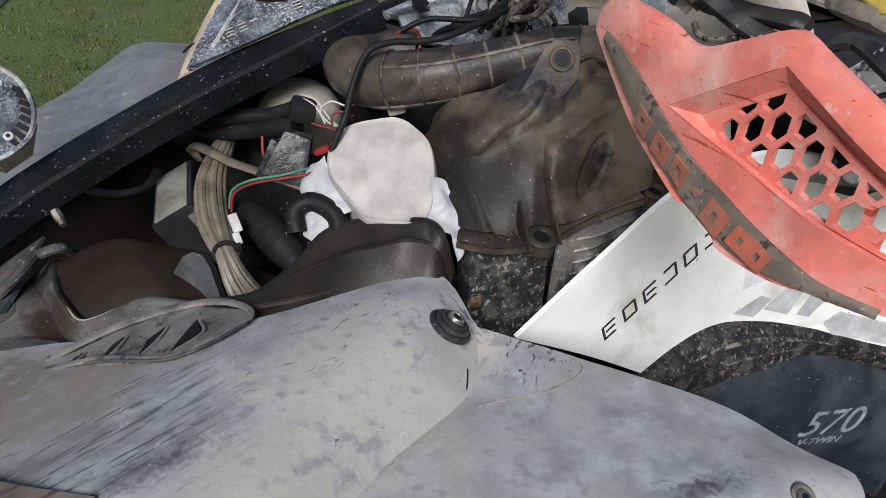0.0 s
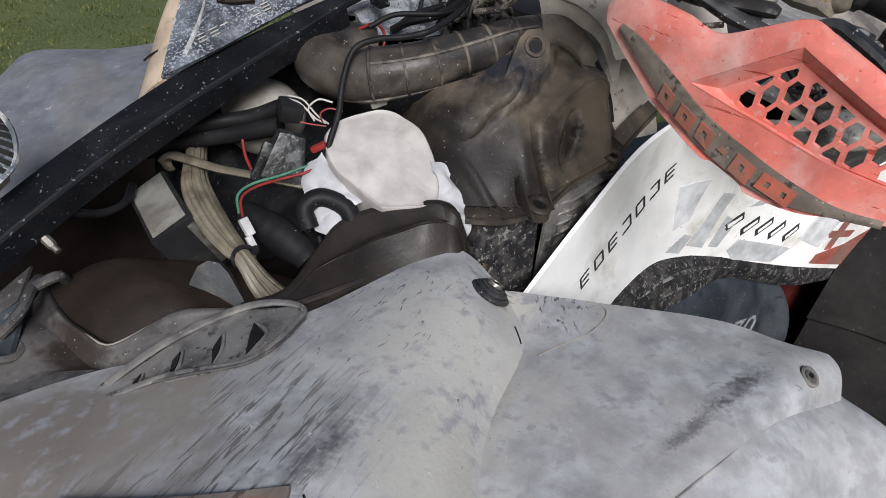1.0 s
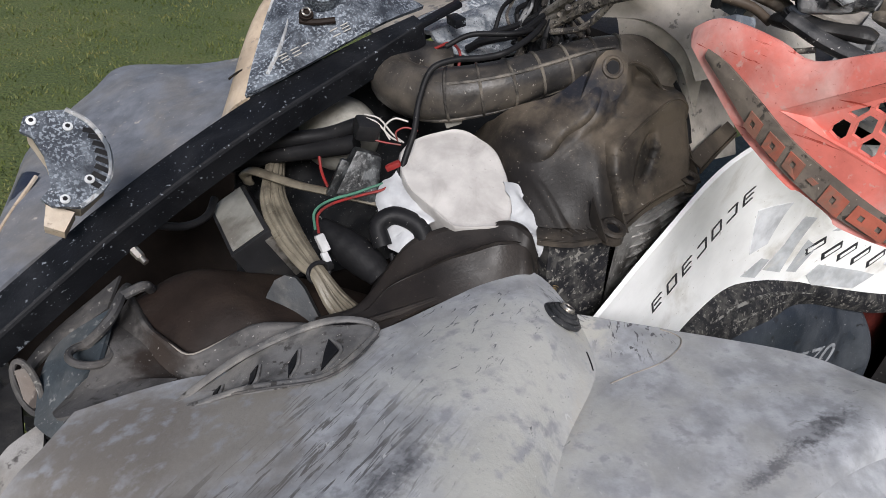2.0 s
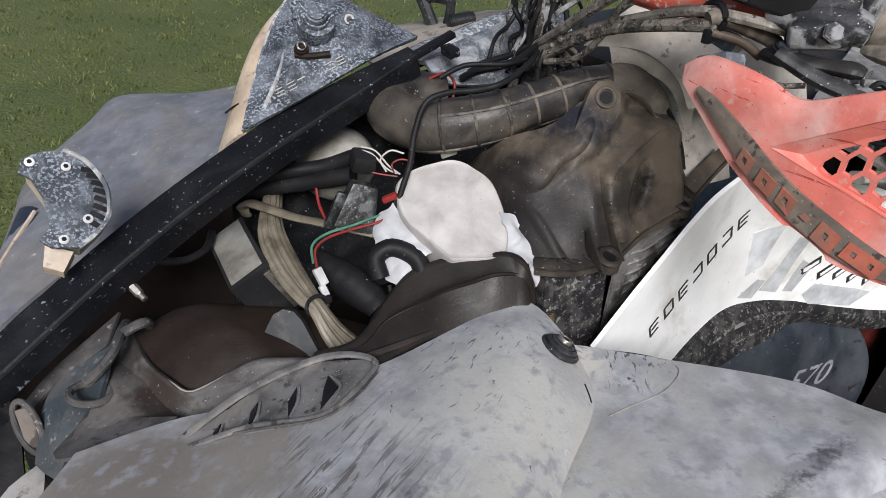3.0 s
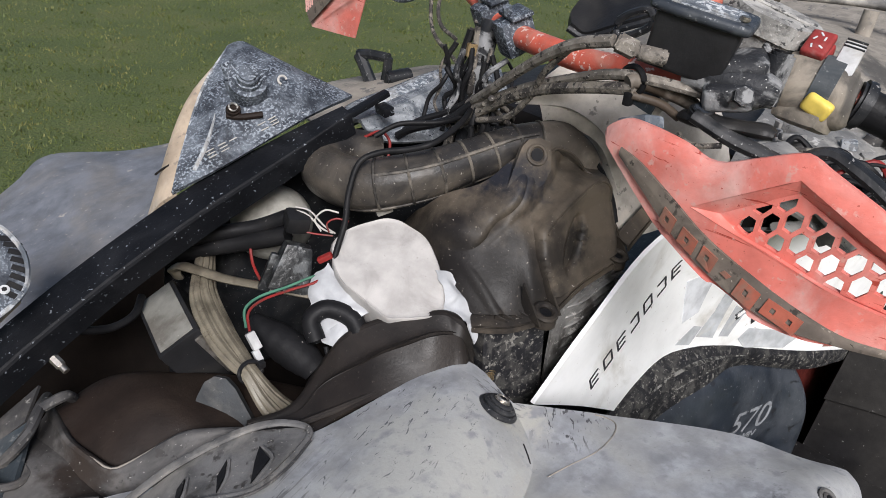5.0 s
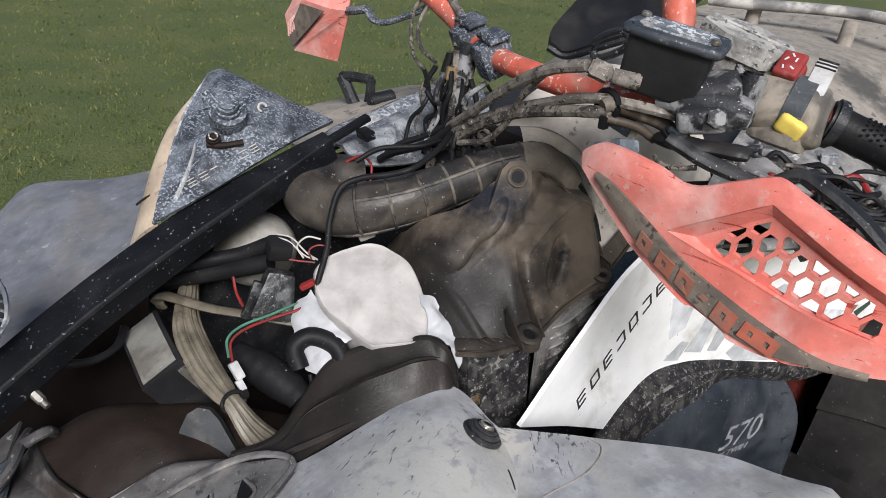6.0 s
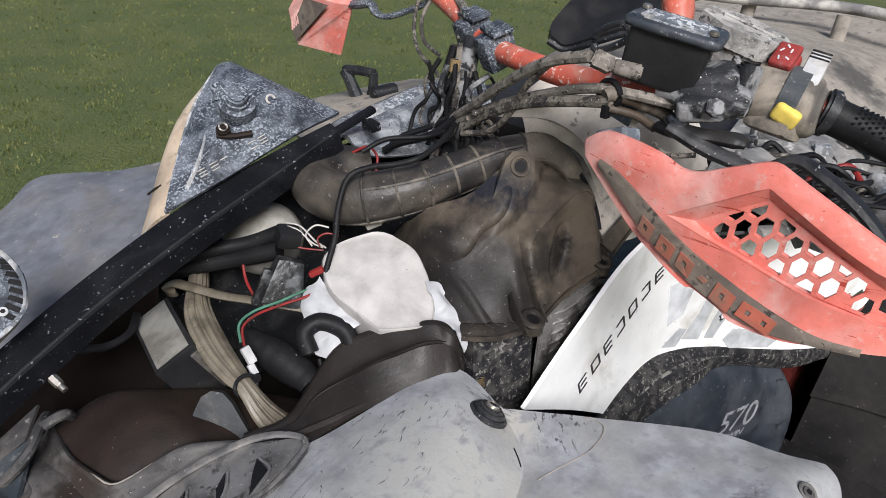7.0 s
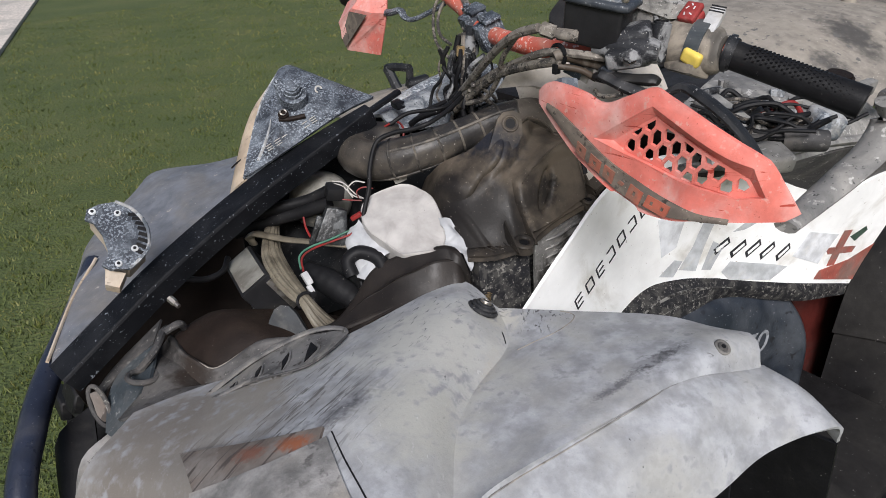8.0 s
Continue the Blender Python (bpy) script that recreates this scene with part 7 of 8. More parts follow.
add_tube(bm, [(0.562, 1.060, 1.118), (0.562, 1.035, 1.118), (0.565, 1.001, 1.125), (0.565, 0.986, 1.113), (0.570, 0.964, 1.111), (0.580, 0.921, 1.128), (0.592, 0.890, 1.145)], [0.010, 0.010, 0.009, 0.0075, 0.007, 0.007, 0.007], 8, 6, False, 0.7)
part("brake_lever", bm, "muddy", quad, "mud-splashed black lever")

# ---- cables at the stem ----
CABLES = [("cable_light", 0.0065, [(0.413, 0.470, 1.175), (0.416, 0.517, 1.160), (0.431, 0.575, 1.127), (0.458, 0.665, 1.062), (0.487, 0.735, 1.010), (0.49, 0.76, 0.95)]),
          ("cable_light", 0.0056, [(0.470, 0.390, 1.135), (0.440, 0.430, 1.142), (0.430, 0.470, 1.140), (0.440, 0.530, 1.118), (0.455, 0.610, 1.082), (0.470, 0.690, 1.035), (0.475, 0.75, 0.99)]),
          ("cable", 0.0066, [(0.428, 0.445, 1.132), (0.432, 0.500, 1.118), (0.447, 0.580, 1.090), (0.465, 0.660, 1.045), (0.470, 0.720, 1.00)]),
          ("cable", 0.004, [(0.425, 0.520, 1.160), (0.432, 0.560, 1.120), (0.450, 0.590, 1.080), (0.460, 0.630, 1.040), (0.462, 0.68, 1.02)]),
          ("rubber", 0.0055, [(0.470, 0.700, 1.035), (0.455, 0.730, 1.005), (0.430, 0.770, 0.985), (0.420, 0.79, 0.97)]),
          ("rubber", 0.0045, [(0.480, 0.705, 1.040), (0.470, 0.745, 1.010), (0.450, 0.780, 0.990), (0.44, 0.80, 0.97)]),
          ("rubber", 0.006, [(0.510, 0.752, 1.115), (0.498, 0.755, 1.070), (0.492, 0.750, 1.020), (0.50, 0.74, 0.97)]),
          ("cable", 0.005, [(0.515, 0.745, 1.120), (0.503, 0.735, 1.070), (0.497, 0.728, 1.020), (0.50, 0.70, 0.98)]),
          ("cable", 0.004, [(0.520, 0.760, 1.115), (0.507, 0.766, 1.070), (0.500, 0.762, 1.020)]),
          ("steel", 0.003, [(0.500, 0.700, 1.060), (0.492, 0.690, 1.035), (0.486, 0.685, 1.010)]),
          ("cable", 0.003, [(0.58, 0.86, 1.17), (0.56, 0.87, 1.13), (0.545, 0.85, 1.10), (0.53, 0.80, 1.09)]),
          ("cable", 0.003, [(0.60, 0.88, 1.18), (0.575, 0.90, 1.14), (0.55, 0.87, 1.085), (0.52, 0.78, 1.06)]),
          ("cable_light", 0.006, [(0.590, 0.87, 1.20), (0.570, 0.81, 1.165), (0.545, 0.770, 1.155), (0.53, 0.76, 1.12)]),
          ("cable", 0.003, [(0.46, 0.67, 1.045), (0.475, 0.70, 1.025), (0.49, 0.68, 1.04), (0.51, 0.66, 1.02), (0.52, 0.69, 1.0)]),
          ("cable", 0.004, [(0.45, 0.65, 1.06), (0.48, 0.67, 1.035), (0.505, 0.66, 1.01), (0.53, 0.69, 0.99)])]
for mat_name, r, pts in CABLES:
    bm = B()
    add_tube(bm, pts, r, 8, 6)
    part("cable", bm, mat_name, quad)
rng = random.Random(21)
for i in range(16):
    bm = B()
    x0, y0 = 0.488 + rng.uniform(-0.012, 0.030), 0.725 + rng.uniform(-0.055, 0.045)
    pts = [(x0 + rng.uniform(-0.012, 0.012) - k * 0.004, y0 + rng.uniform(-0.012, 0.012), 1.095 - k * 0.026 + rng.uniform(-0.006, 0.006)) for k in range(5)]
    add_tube(bm, pts, rng.choice((0.0022, 0.003, 0.0038)), 7, 6)
    part("cable", bm, rng.choice(("rubber", "cable", "rubber", "cast")), quad)
bm = B()
add_tube(bm, [(0.432 + 0.002 * math.cos(a), 0.452 + 0.014 * math.cos(a), 1.138 + 0.014 * math.sin(a)) for a in (2 * math.pi * i / 12 for i in range(12))], 0.003, 6, 2, True)
add_box(bm, (0.010, 0.008, 0.014), pose(0.425, 0.448, 1.122), 0.002)
part("cable_tie", bm, "rubber", quad)

# panels behind the bars: steering cover, gauge hood, tank deck
FLAP = [[(0.545, 0.662, 1.050), (0.540, 0.640, 1.037), (0.540, 0.632, 1.020)], [(0.560, 0.648, 1.064), (0.545, 0.622, 1.042), (0.545, 0.616, 1.025)], [(0.577, 0.606, 1.076), (0.557, 0.596, 1.044), (0.560, 0.588, 1.018)],
        [(0.592, 0.566, 1.076), (0.572, 0.560, 1.036), (0.574, 0.556, 1.000)], [(0.602, 0.530, 1.050), (0.588, 0.530, 1.000), (0.590, 0.526, 0.940)]]
bm = B()
add_sheet(bm, [[(0.530, 0.675, 1.035), (0.545, 0.620, 1.042), (0.552, 0.585, 1.040), (0.560, 0.548, 1.022), (0.565, 0.525, 0.99)], [(0.530, 0.640, 1.072), (0.572, 0.595, 1.070), (0.595, 0.560, 1.062), (0.592, 0.522, 1.040), (0.590, 0.500, 1.00)],
               [(0.610, 0.640, 1.095), (0.635, 0.585, 1.092), (0.645, 0.530, 1.082), (0.635, 0.488, 1.050), (0.63, 0.46, 1.0)], [(0.70, 0.64, 1.10), (0.72, 0.58, 1.10), (0.72, 0.52, 1.085), (0.71, 0.47, 1.04), (0.70, 0.44, 0.99)]], (5, 5), 0.004)
cover_top = part("steering_cover", bm, "panel_dust", quad, "dusty grey-brown steering cover", 30)
bm = B()
add_sheet(bm, FLAP, (4, 4), 0.003)
part("cover_flap", bm, "panel_dust", cover_top)
for r, pts in ((0.0075, [(0.424, 0.452, 1.137), (0.432, 0.447, 1.139), (0.455, 0.426, 1.131), (0.475, 0.405, 1.120), (0.472, 0.398, 1.108)]), (0.0045, [(0.426, 0.446, 1.126), (0.446, 0.424, 1.120), (0.460, 0.408, 1.108)])):
    bm = B()
    add_tube(bm, pts, r, 10)
    part("hose", bm, "brown_hose", quad, "brown dusty hose end")
bm = B()
add_sheet(bm, [[(0.752, 0.772, 1.090), (0.768, 0.745, 1.080), (0.785, 0.690, 1.105), (0.83, 0.60, 1.150)], [(0.790, 0.795, 1.105), (0.805, 0.755, 1.105), (0.825, 0.690, 1.130), (0.86, 0.60, 1.170)], [(0.880, 0.800, 1.155), (0.89, 0.75, 1.165), (0.90, 0.68, 1.18), (0.93, 0.59, 1.21)], [(0.96, 0.80, 1.20), (0.97, 0.75, 1.21), (0.98, 0.68, 1.22), (1.0, 0.59, 1.24)]], (4, 4), 0.012)
hood = part("gauge_hood", bm, "box_black", quad, "dark brown instrument hood with rounded corners", 40)
bm = B()
add_tube(bm, [(0.752, 0.772, 1.092), (0.768, 0.745, 1.082), (0.785, 0.690, 1.107), (0.83, 0.60, 1.152)], 0.006, 8)
part("rubber_edge", bm, "black", hood)
bm = B()
add_tube(bm, [(0.600, 0.585, 1.156), (0.602, 0.551, 1.174), (0.600, 0.541, 1.157), (0.598, 0.580, 1.135)], 0.005, 8, 4, True)
part("bracket", bm, "black", quad)
bm = B()
add_sheet(bm, [[(0.640, 0.420, 0.990), (0.660, 0.350, 0.975), (0.690, 0.320, 0.955), (0.70, 0.30, 0.93)], [(0.780, 0.460, 1.000), (0.800, 0.350, 0.985), (0.830, 0.300, 0.950), (0.85, 0.28, 0.92)],
               [(0.940, 0.500, 1.010), (0.960, 0.360, 0.985), (0.980, 0.300, 0.940), (1.0, 0.275, 0.90)], [(1.10, 0.55, 1.000), (1.15, 0.38, 0.960), (1.18, 0.29, 0.90), (1.20, 0.26, 0.86)]], (6, 6), 0.006, warp)
deck = part("tank_cover", bm, "deck", quad, "dusty grey plastic deck behind the bars")
for i, (x, y, z_, a) in enumerate(((0.72, 0.36, 1.002, -20), (0.78, 0.30, 0.992, -24), (0.84, 0.38, 1.005, -15), (0.70, 0.285, 0.978, -30))):
    bm = B()
    add_box(bm, (0.05, 0.11, 0.028), pose(x, y, z_, 12, 0, a), 0.008, 3)
    part("deck_rib", bm, "deck", deck)
bm = B()
add_tube(bm, [(0.640, 0.335, 0.958), (0.75, 0.300, 0.945), (0.90, 0.285, 0.930), (1.05, 0.270, 0.905)], 0.012, 10, 6, False, 0.6)
part("deck_edge", bm, "deck", deck)
bm = B()
add_sheet(bm, [[(0.62, 0.360, 0.955), (0.64, 0.43, 0.915)], [(0.85, 0.285, 0.922), (0.88, 0.372, 0.862)], [(1.0, 0.276, 0.90), (1.05, 0.325, 0.785)], [(1.20, 0.26, 0.86), (1.25, 0.283, 0.78)]], (5, 4), 0.004)
part("deck_side", bm, "rim", deck)
rng = random.Random(7)
for i in range(24):
    bm = B()
    x0, y0 = 0.735 + rng.uniform(-0.06, 0.07), 0.320 + rng.uniform(-0.07, 0.07)
    turn = rng.uniform(-0.5, 0.5)
    pts = []
    for k in range(5):
        s_ = (k - 2) * 0.035
        pts.append((x0 + s_ * math.cos(0.9 + turn) + rng.uniform(-0.014, 0.014), y0 - s_ * math.sin(0.9 + turn) + rng.uniform(-0.014, 0.014), 1.002 + rng.uniform(-0.012, 0.026)))
    add_tube(bm, pts, rng.choice((0.0025, 0.003, 0.004)), 7, 6)
    part("loose_cable", bm, rng.choice(("rubber", "rubber", "cable", "rubber")) if i != 11 else "wire_red", deck)
for i in range(12):
    bm = B()
    x0, y0 = 0.79 + rng.uniform(-0.05, 0.09), 0.36 + rng.uniform(-0.09, 0.09)
    add_box(bm, (rng.uniform(0.02, 0.045), rng.uniform(0.010, 0.018), rng.uniform(0.010, 0.020)), pose(x0, y0, 1.008 + rng.uniform(-0.008, 0.012), rng.uniform(-15, 15), rng.uniform(-15, 15), rng.uniform(-70, 10)), 0.003)
    part("connector", bm, rng.choice(("rubber", "splashed", "deck", "splashed", "cast")), deck)
bm = B()
add_tube(bm, [(0.668, 0.310, 0.994), (0.700, 0.285, 0.990), (0.722, 0.268, 0.988)], 0.008, 12)
add_tube(bm, [(0.722, 0.268, 0.988), (0.742, 0.245, 0.988), (0.765, 0.222, 0.986)], [0.017, 0.018, 0.016], 16)
part("connector_plug", bm, "rim", deck, "dusty dark connector plug")
bm = B()
add_box(bm, (0.050, 0.045, 0.040), pose(0.800, 0.245, 1.000, 10, 15, -35), 0.012, 3)
part("cable_socket", bm, "splashed", deck)
bm = B()
add_box(bm, (0.10, 0.10, 0.20), pose(0.93, 0.45, 0.88, 0, 10, 0), 0.02)
add_box(bm, (0.50, 0.32, 0.14), pose(0.88, 0.76, 0.92, 0, 0, 0), 0.04)
add_box(bm, (0.40, 0.30, 0.12), pose(0.95, 0.53, 0.93, 0, 0, 0), 0.03)
part("fuel_tank", bm, "dark", quad)

for i in range(5):
    bm = B()
    add_box(bm, (0.10, 0.020, 0.030), pose(1.02 + i * 0.03, 0.40 - i * 0.045, 0.985 - i * 0.004, 10, 0, -10 + i * 4), 0.006)
    part("deck_slat", bm, "rim" if i % 2 else "deck", deck)
bm = B()
add_rod(bm, (1.05, 0.34, 0.985), (1.05, 0.335, 1.012), 0.026, 20, 0.004)
part("cap", bm, "liner", deck, "dark round cap on the deck")

# rear body and cargo rack
bm = B()
add_sheet(bm, [[(0.98, 0.96, 0.98), (1.00, 0.80, 1.00), (1.02, 0.55, 0.99), (1.10, 0.32, 0.90)], [(1.20, 1.00, 1.00), (1.22, 0.80, 1.03), (1.25, 0.55, 1.01), (1.30, 0.33, 0.92)], [(1.50, 1.05, 1.02), (1.50, 0.80, 1.04), (1.52, 0.55, 1.02), (1.52, 0.30, 0.93)], [(1.75, 1.05, 1.02), (1.78, 0.80, 1.02), (1.78, 0.50, 1.00), (1.75, 0.20, 0.94)], [(2.05, 1.05, 1.04), (2.05, 0.80, 1.045), (2.05, 0.50, 1.035), (2.00, 0.12, 0.97)]], (5, 5), 0.006, warp)
part("rear_body", bm, "beige", quad, "beige dusty rear body under the rack")
bm = B()
add_sheet(bm, [[(1.08, 0.325, 0.885), (1.16, 0.315, 0.81), (1.29, 0.300, 0.752)], [(1.30, 0.325, 0.912), (1.34, 0.290, 0.872), (1.41, 0.222, 0.798)], [(1.52, 0.295, 0.922), (1.52, 0.20, 0.885), (1.50, 0.05, 0.798)],
               [(1.76, 0.19, 0.932), (1.72, 0.05, 0.88), (1.57, -0.15, 0.738)], [(2.00, 0.11, 0.962), (1.95, -0.05, 0.88), (1.80, -0.20, 0.72)]], (5, 5), 0.006, warp)
part("rear_fender_top", bm, "deck", quad, "dusty grey top of the rear fender")
bm = B()
add_tube(bm, [(1.66, 0.95, 1.075), (1.68, 0.86, 1.078), (1.78, 0.66, 1.085), (1.76, 0.50, 1.085), (1.74, 0.30, 1.07), (1.70, 0.15, 1.04)], 0.014, 10)
rack = part("cargo_rack", bm, "rack", quad, "dusty black tubular cargo rack")
for x, y in ((1.73, 0.62), (1.72, 0.85), (1.73, 0.38)):
    bm = B()
    add_rod(bm, (x, y, 1.075), (x - 0.01, y, 0.97), 0.018, 12)
    part("rack_post", bm, "beige", rack)
# ---- in the open bay ----
BOX = plane_pose((0.073, 0.802, 0.803), (-0.18, -0.98, 0.0), (0.83, 0.20, 0.45))
bm = B()
add_box(bm, (0.118, 0.056, 0.090), BOX @ pose(0, 0, -0.045 if BOX[2][2] > 0 else 0.045), 0.004)
box = part("control_box", bm, "box_black", quad, "black control box with a grey metal face")
bm = B()
add_box(bm, (0.108, 0.045, 0.002), BOX @ pose(0, 0, 0.001 if BOX[2][2] > 0 else -0.001), 0.0008)
part("face_plate", bm, "grey_box", box, "dull grey metal face")
bm = B()
add_box(bm, (0.004, 0.010, 0.070), BOX @ pose(0.060, 0.02, -0.045 if BOX[2][2] > 0 else 0.045), 0.001)
part("steel_clip", bm, "steel", box)
BUNDLE = [(0.153, 0.852, 0.839), (0.121, 0.799, 0.819), (0.105, 0.729, 0.809), (0.103, 0.680, 0.799), (0.104, 0.657, 0.795), (0.110, 0.629, 0.772), (0.124, 0.606, 0.748)]
WIDE = [0.8, 1.15, 1.15, 0.85, 0.55, 0.9, 1.4]
hose = None
for k, (off, up, r) in enumerate(((-0.0125, 0.000, 0.0046), (-0.0070, 0.003, 0.0050), (-0.0015, 0.001, 0.0052), (0.0045, 0.0035, 0.0048), (0.0100, 0.001, 0.0050), (0.0145, -0.002, 0.0042))):
    bm = B()
    add_tube(bm, [(x + off * w, y + off * 0.25 * w, z_ + up * w) for (x, y, z_), w in zip(BUNDLE, WIDE)], r, 8, 6)
    ob = part("tied_hose" if hose is None else "hose", bm, "hose", hose or quad, "yellowed clear hose tied to others in a bundle" if hose is None else "")
    hose = hose or ob
bm = B()
add_tube(bm, [(0.118, 0.862, 0.812), (0.111, 0.856, 0.829), (0.115, 0.842, 0.840), (0.126, 0.822, 0.840), (0.146, 0.781, 0.840), (0.171, 0.743, 0.841), (0.216, 0.686, 0.838)], [0.0085, 0.0085, 0.0085, 0.0082, 0.0076, 0.0072, 0.007], 10, 6, False, 0.55)
part("hose", bm, "hose", quad, "flattened yellowed hose")
bm = B()
add_tube(bm, [(0.105 + 0.0135 * math.cos(a), 0.657 + 0.005 * math.sin(a), 0.7965 + 0.0105 * math.sin(a)) for a in (2 * math.pi * i / 16 for i in range(16))], 0.0026, 6, 2, True)
add_box(bm, (0.008, 0.007, 0.008), pose(0.118, 0.655, 0.802), 0.001)
part("cable_tie", bm, "rubber", hose)
bm = B()
add_box(bm, (0.011, 0.009, 0.022), pose(0.122, 0.677, 0.820, -35, -10, 0), 0.002)
add_box(bm, (0.008, 0.007, 0.014), pose(0.121, 0.668, 0.805, -35, -10, 0), 0.001)
plug = part("plug", bm, "grey_button", quad, "white plastic wire plug")
for mat_name, dy in (("wire_green", 0.004), ("wire_red", -0.004)):
    bm = B()
    add_tube(bm, [(0.120, 0.685 + dy, 0.832), (0.128, 0.700 + dy, 0.846), (0.150, 0.705 + dy, 0.852), (0.185, 0.700 + dy, 0.855), (0.212, 0.690 + dy * 1.5, 0.862), (0.228, 0.680, 0.872)], 0.0017, 7)
    part("wire", bm, mat_name, plug)
bm = B()
add_box(bm, (0.020, 0.009, 0.008), pose(0.232, 0.694, 0.884, 0, -30, -40), 0.003)
part("red_sleeve", bm, "wire_red", quad)
# black relay block
bm = B()
add_box(bm, (0.054, 0.040, 0.058), pose(0.204, 0.722, 0.868, -14, 18, -28), 0.004, 2, 0.60)
relay = part("relay", bm, "smeared", quad, "black relay block smeared with grey mud")
bm = B()
add_box(bm, (0.016, 0.012, 0.050), pose(0.180, 0.735, 0.862, -10, 22, -28), 0.003, 2, 0.8)
part("relay_tab", bm, "smeared", relay)
bm = B()
add_box(bm, (0.030, 0.028, 0.024), pose(0.228, 0.748, 0.912, 10, 10, -20), 0.006)
part("relay_plug", bm, "box_black", quad)
bm = B()
add_tube(bm, [(0.146, 0.724, 0.808), (0.152, 0.706, 0.802), (0.160, 0.688, 0.796), (0.168, 0.668, 0.788), (0.175, 0.652, 0.780), (0.180, 0.640, 0.772)], [0.014, 0.018, 0.0215, 0.022, 0.020, 0.016], 22, 9, False, 1.0, lambda q: 1.0 + 0.014 * math.sin(q * 40))
part("rubber_boot", bm, "boot", quad, "round ribbed black rubber boot")
for mat_name, pts in (("wire_white", [(0.230, 0.752, 0.924), (0.238, 0.740, 0.921), (0.248, 0.724, 0.906), (0.256, 0.712, 0.902)]), ("wire_white", [(0.232, 0.758, 0.926), (0.243, 0.742, 0.924), (0.252, 0.725, 0.908), (0.260, 0.712, 0.900)]),
                      ("wire_white", [(0.246, 0.722, 0.903), (0.244, 0.732, 0.916), (0.256, 0.728, 0.927), (0.268, 0.716, 0.925)]), 
                      ("wire_red", [(0.252, 0.714, 0.903), (0.254, 0.721, 0.912), (0.264, 0.716, 0.918), (0.276, 0.706, 0.915)]), ("wire_red", [(0.226, 0.742, 0.902), (0.240, 0.728, 0.899), (0.256, 0.712, 0.898)])):
    bm = B()
    add_tube(bm, pts, 0.0012, 6)
    part("wire", bm, mat_name, quad)
bm = B()
bmesh.ops.create_uvsphere(bm, u_segments=24, v_segments=14, radius=1.0, matrix=Matrix.LocRotScale((0.258, 0.860, 0.852), Euler((0.3, 0.2, 0.3)), (0.060, 0.055, 0.052)))
part("coolant_tank", bm, "tank", quad, "dirty white plastic tank")
HOSES = [("rubber", 0.010, [(0.235, 0.775, 0.905), (0.205, 0.805, 0.885), (0.165, 0.835, 0.875), (0.12, 0.87, 0.86)]), ("rubber", 0.012, [(0.225, 0.765, 0.885), (0.19, 0.81, 0.865), (0.15, 0.85, 0.85), (0.10, 0.89, 0.83)]),
         ("wire_red", 0.0022, [(0.200, 0.845, 0.925), (0.195, 0.830, 0.915), (0.180, 0.835, 0.905), (0.165, 0.850, 0.905), (0.16, 0.87, 0.91)]),
         ("rubber", 0.0115, [(0.182, 0.640, 0.815), (0.185, 0.655, 0.835), (0.205, 0.650, 0.845), (0.222, 0.625, 0.838), (0.220, 0.605, 0.820)]),
         ("rubber", 0.0038, [(0.470, 0.700, 1.028), (0.420, 0.672, 1.024), (0.367, 0.660, 1.015), (0.342, 0.677, 1.006), (0.318, 0.699, 1.000), (0.295, 0.712, 0.987), (0.275, 0.706, 0.953), (0.262, 0.695, 0.923), (0.245, 0.688, 0.893), (0.232, 0.682, 0.868)]),
         ("rubber", 0.0035, [(0.480, 0.715, 1.015), (0.430, 0.715, 1.012), (0.390, 0.750, 1.006), (0.36, 0.765, 0.99)]),
         ("rubber", 0.005, [(-0.03, 0.80, 0.83), (0.010, 0.815, 0.805), (0.045, 0.83, 0.80), (0.065, 0.85, 0.81)]),
         ("wire_red", 0.0020, [(0.370, 0.800, 0.975), (0.385, 0.785, 0.985), (0.390, 0.770, 0.975), (0.38, 0.76, 0.955)]),
         ("rubber", 0.003, [(0.14, 0.62, 0.735), (0.165, 0.615, 0.76), (0.19, 0.625, 0.775), (0.195, 0.64, 0.80)])]
for mat_name, r, pts in HOSES:
    bm = B()
    add_tube(bm, pts, r, 10, 6)
    part("hose" if r > 0.0075 else "wire", bm, mat_name, quad)
bm = B()
add_tube(bm, [(0.190, 0.800, 0.865), (0.185, 0.785, 0.845), (0.190, 0.775, 0.82)], 0.002, 6)
part("wire", bm, "wire_red", quad)
bm = B()
add_box(bm, (0.022, 0.016, 0.012), pose(0.330, 0.705, 0.918, 0, -20, -30), 0.003)
part("pale_clip", bm, "tank", quad)

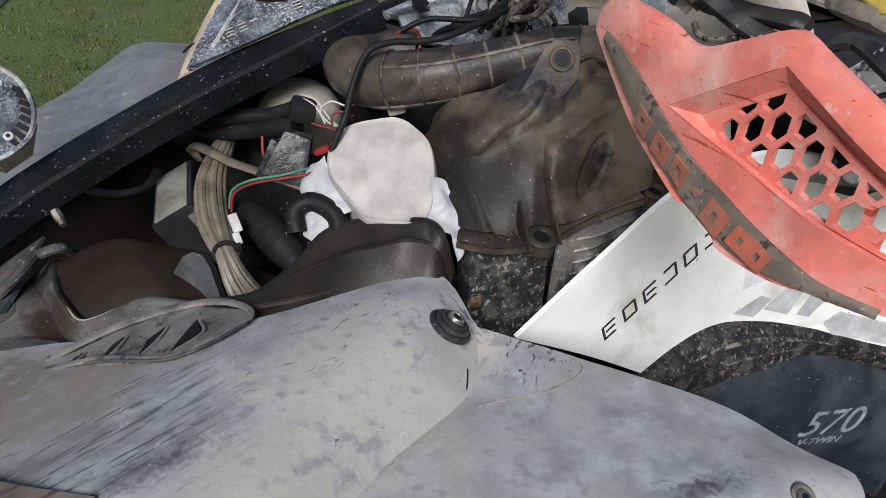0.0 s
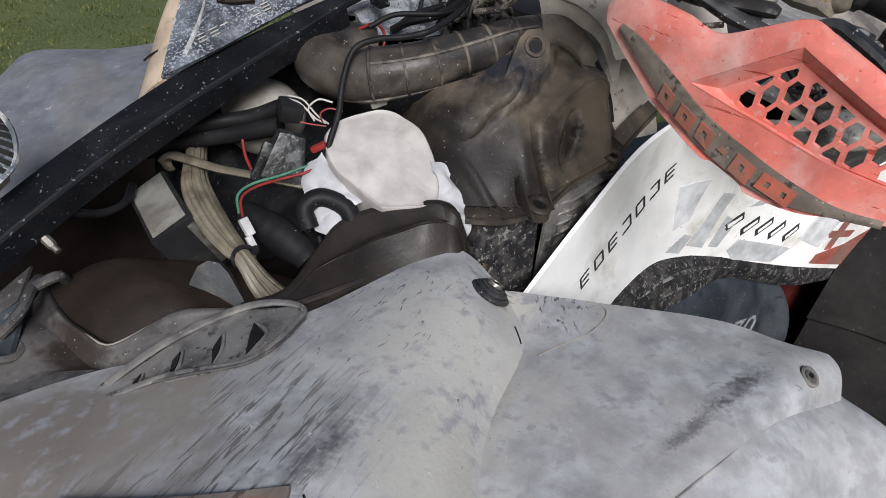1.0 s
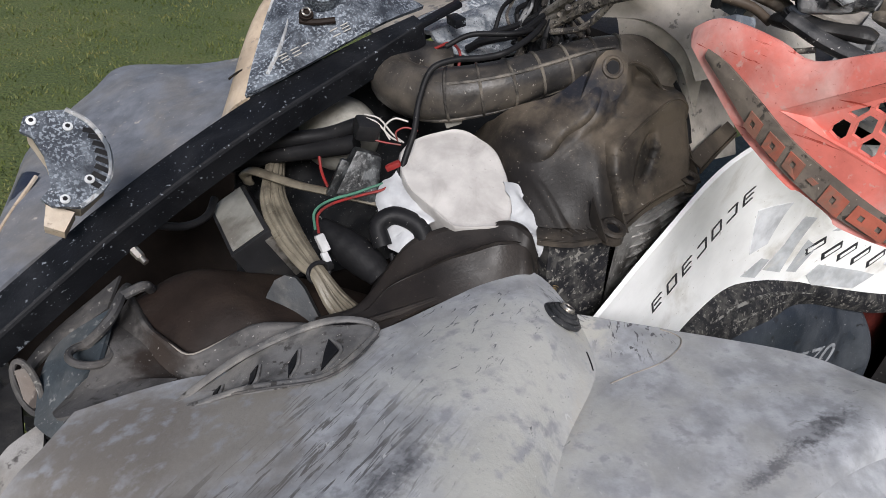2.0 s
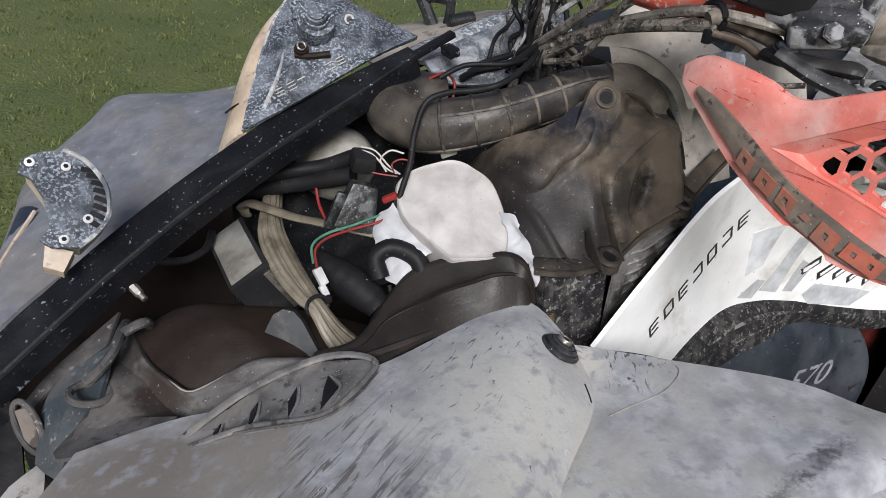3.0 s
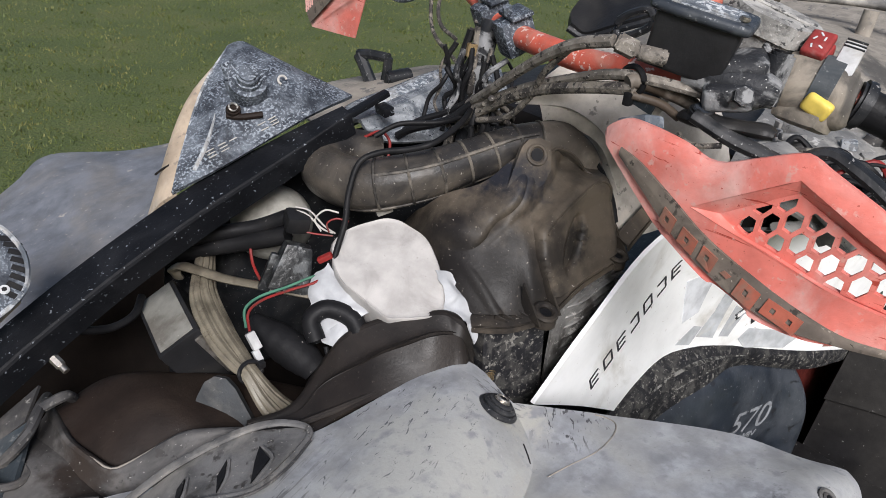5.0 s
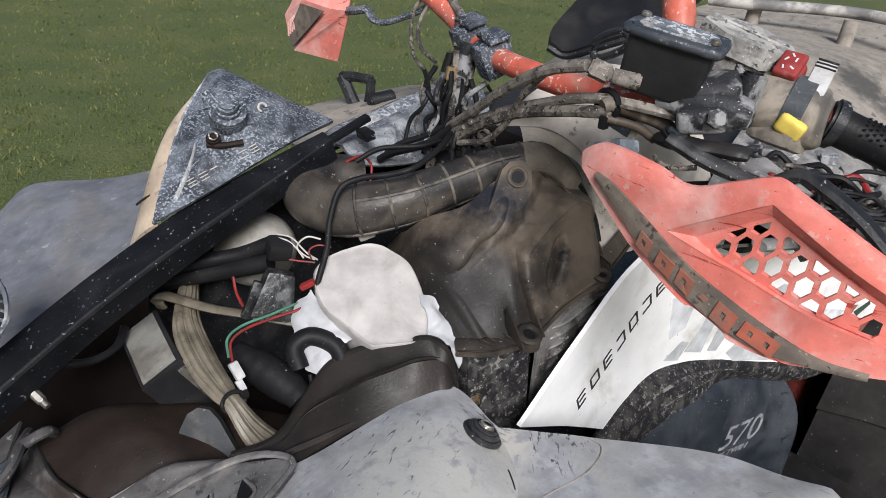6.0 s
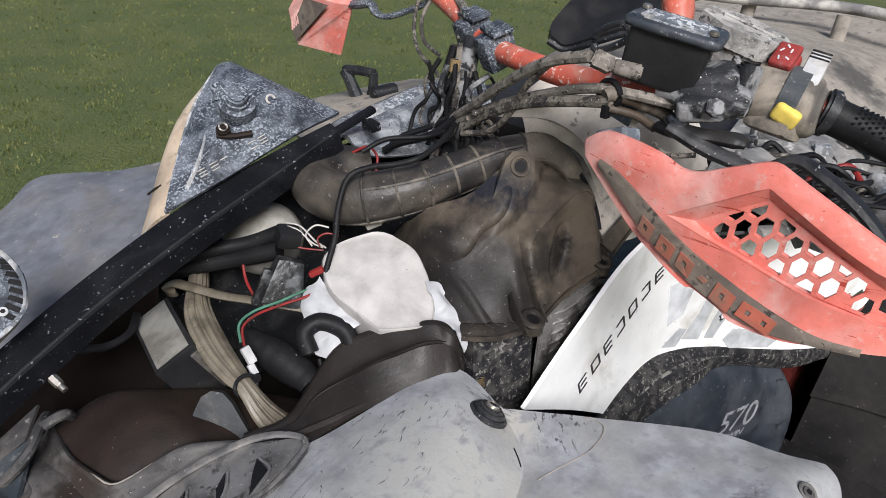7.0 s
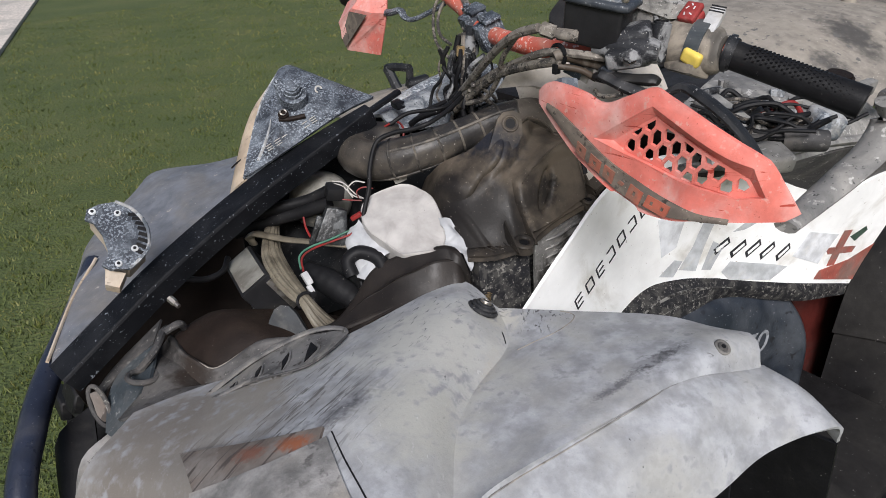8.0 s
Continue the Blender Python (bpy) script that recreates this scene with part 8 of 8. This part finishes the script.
# ---- white plastic-wrapped parcel in the bay ----
PARCEL = plane_pose((0.282, 0.632, 0.866), (0.76, -0.64, 0.06), (0.42, 0.60, 0.34))
SHAPE = [(-0.067, 0.050), (-0.036, 0.069), (-0.001, 0.077), (0.025, 0.066), (0.046, 0.046), (0.059, 0.013), (0.066, -0.026), (0.063, -0.051), (0.050, -0.061), (0.008, -0.064), (-0.006, -0.060), (-0.032, -0.036), (-0.056, -0.012), (-0.068, 0.020)]
bm = B()
levels = [(-0.040, 1.06), (-0.026, 1.07), (-0.008, 1.05), (0.010, 1.025), (0.0185, 1.008), (0.0212, 1.0), (0.0222, 0.985), (0.0208, 0.965), (0.0212, 0.90), (0.0222, 0.5), (0.0226, 0.2)]
loop = spline([(x, y, 0) for x, y in SHAPE], 6, True)
rings = []
for h, k in levels:
    ring = []
    for q in loop:
        p = Vector((q.x * k, q.y * k, h))
        w = noise.noise(p * 28) * 0.0022 + noise.noise(p * 75) * 0.0008
        sag = -0.004 * (p.x / 0.06) ** 2 * (1 if h > 0.01 else 0) - 0.004 * max(0.0, -p.y / 0.06) * (1 if h > 0.01 else 0)
        ring.append(bm.verts.new(PARCEL @ (p * (1 + w * 5) + Vector((0, 0, w + sag)))))
    rings.append(ring)
for ra, rb in zip(rings, rings[1:]):
    for i in range(len(loop)):
        bm.faces.new((ra[i], ra[(i + 1) % len(loop)], rb[(i + 1) % len(loop)], rb[i]))
bm.faces.new(rings[-1]), bm.faces.new(list(reversed(rings[0])))
parcel = part("wrapped_parcel", bm, "bag", None, "", 60)
parcel.matrix_world = BIKE
tagged(parcel, "rounded parcel wrapped in white plastic film, resting in the bay", "parcel")


def crumple(p, s, t):
    return p + Vector((noise.noise(p * 60 + Vector((5, 0, 0))), noise.noise(p * 60), noise.noise(p * 70 + Vector((0, 9, 0))))) * 0.006


for rows in ([[(0.235, 0.690, 0.880), (0.215, 0.690, 0.862), (0.200, 0.680, 0.842), (0.190, 0.665, 0.825)], [(0.235, 0.650, 0.860), (0.215, 0.655, 0.855), (0.202, 0.650, 0.838), (0.190, 0.640, 0.812)], [(0.250, 0.610, 0.845), (0.232, 0.615, 0.845), (0.215, 0.620, 0.830), (0.205, 0.615, 0.812)]],
             [[(0.318, 0.590, 0.885), (0.335, 0.575, 0.880), (0.345, 0.555, 0.865), (0.342, 0.535, 0.835)], [(0.310, 0.560, 0.868), (0.325, 0.550, 0.862), (0.335, 0.535, 0.845), (0.330, 0.522, 0.828)], [(0.290, 0.550, 0.850), (0.310, 0.535, 0.848), (0.322, 0.526, 0.838), (0.322, 0.518, 0.822)]]):
    bm = B()
    add_sheet(bm, rows, (7, 7), 0.0015, crumple)
    part("loose_film", bm, "film", parcel)
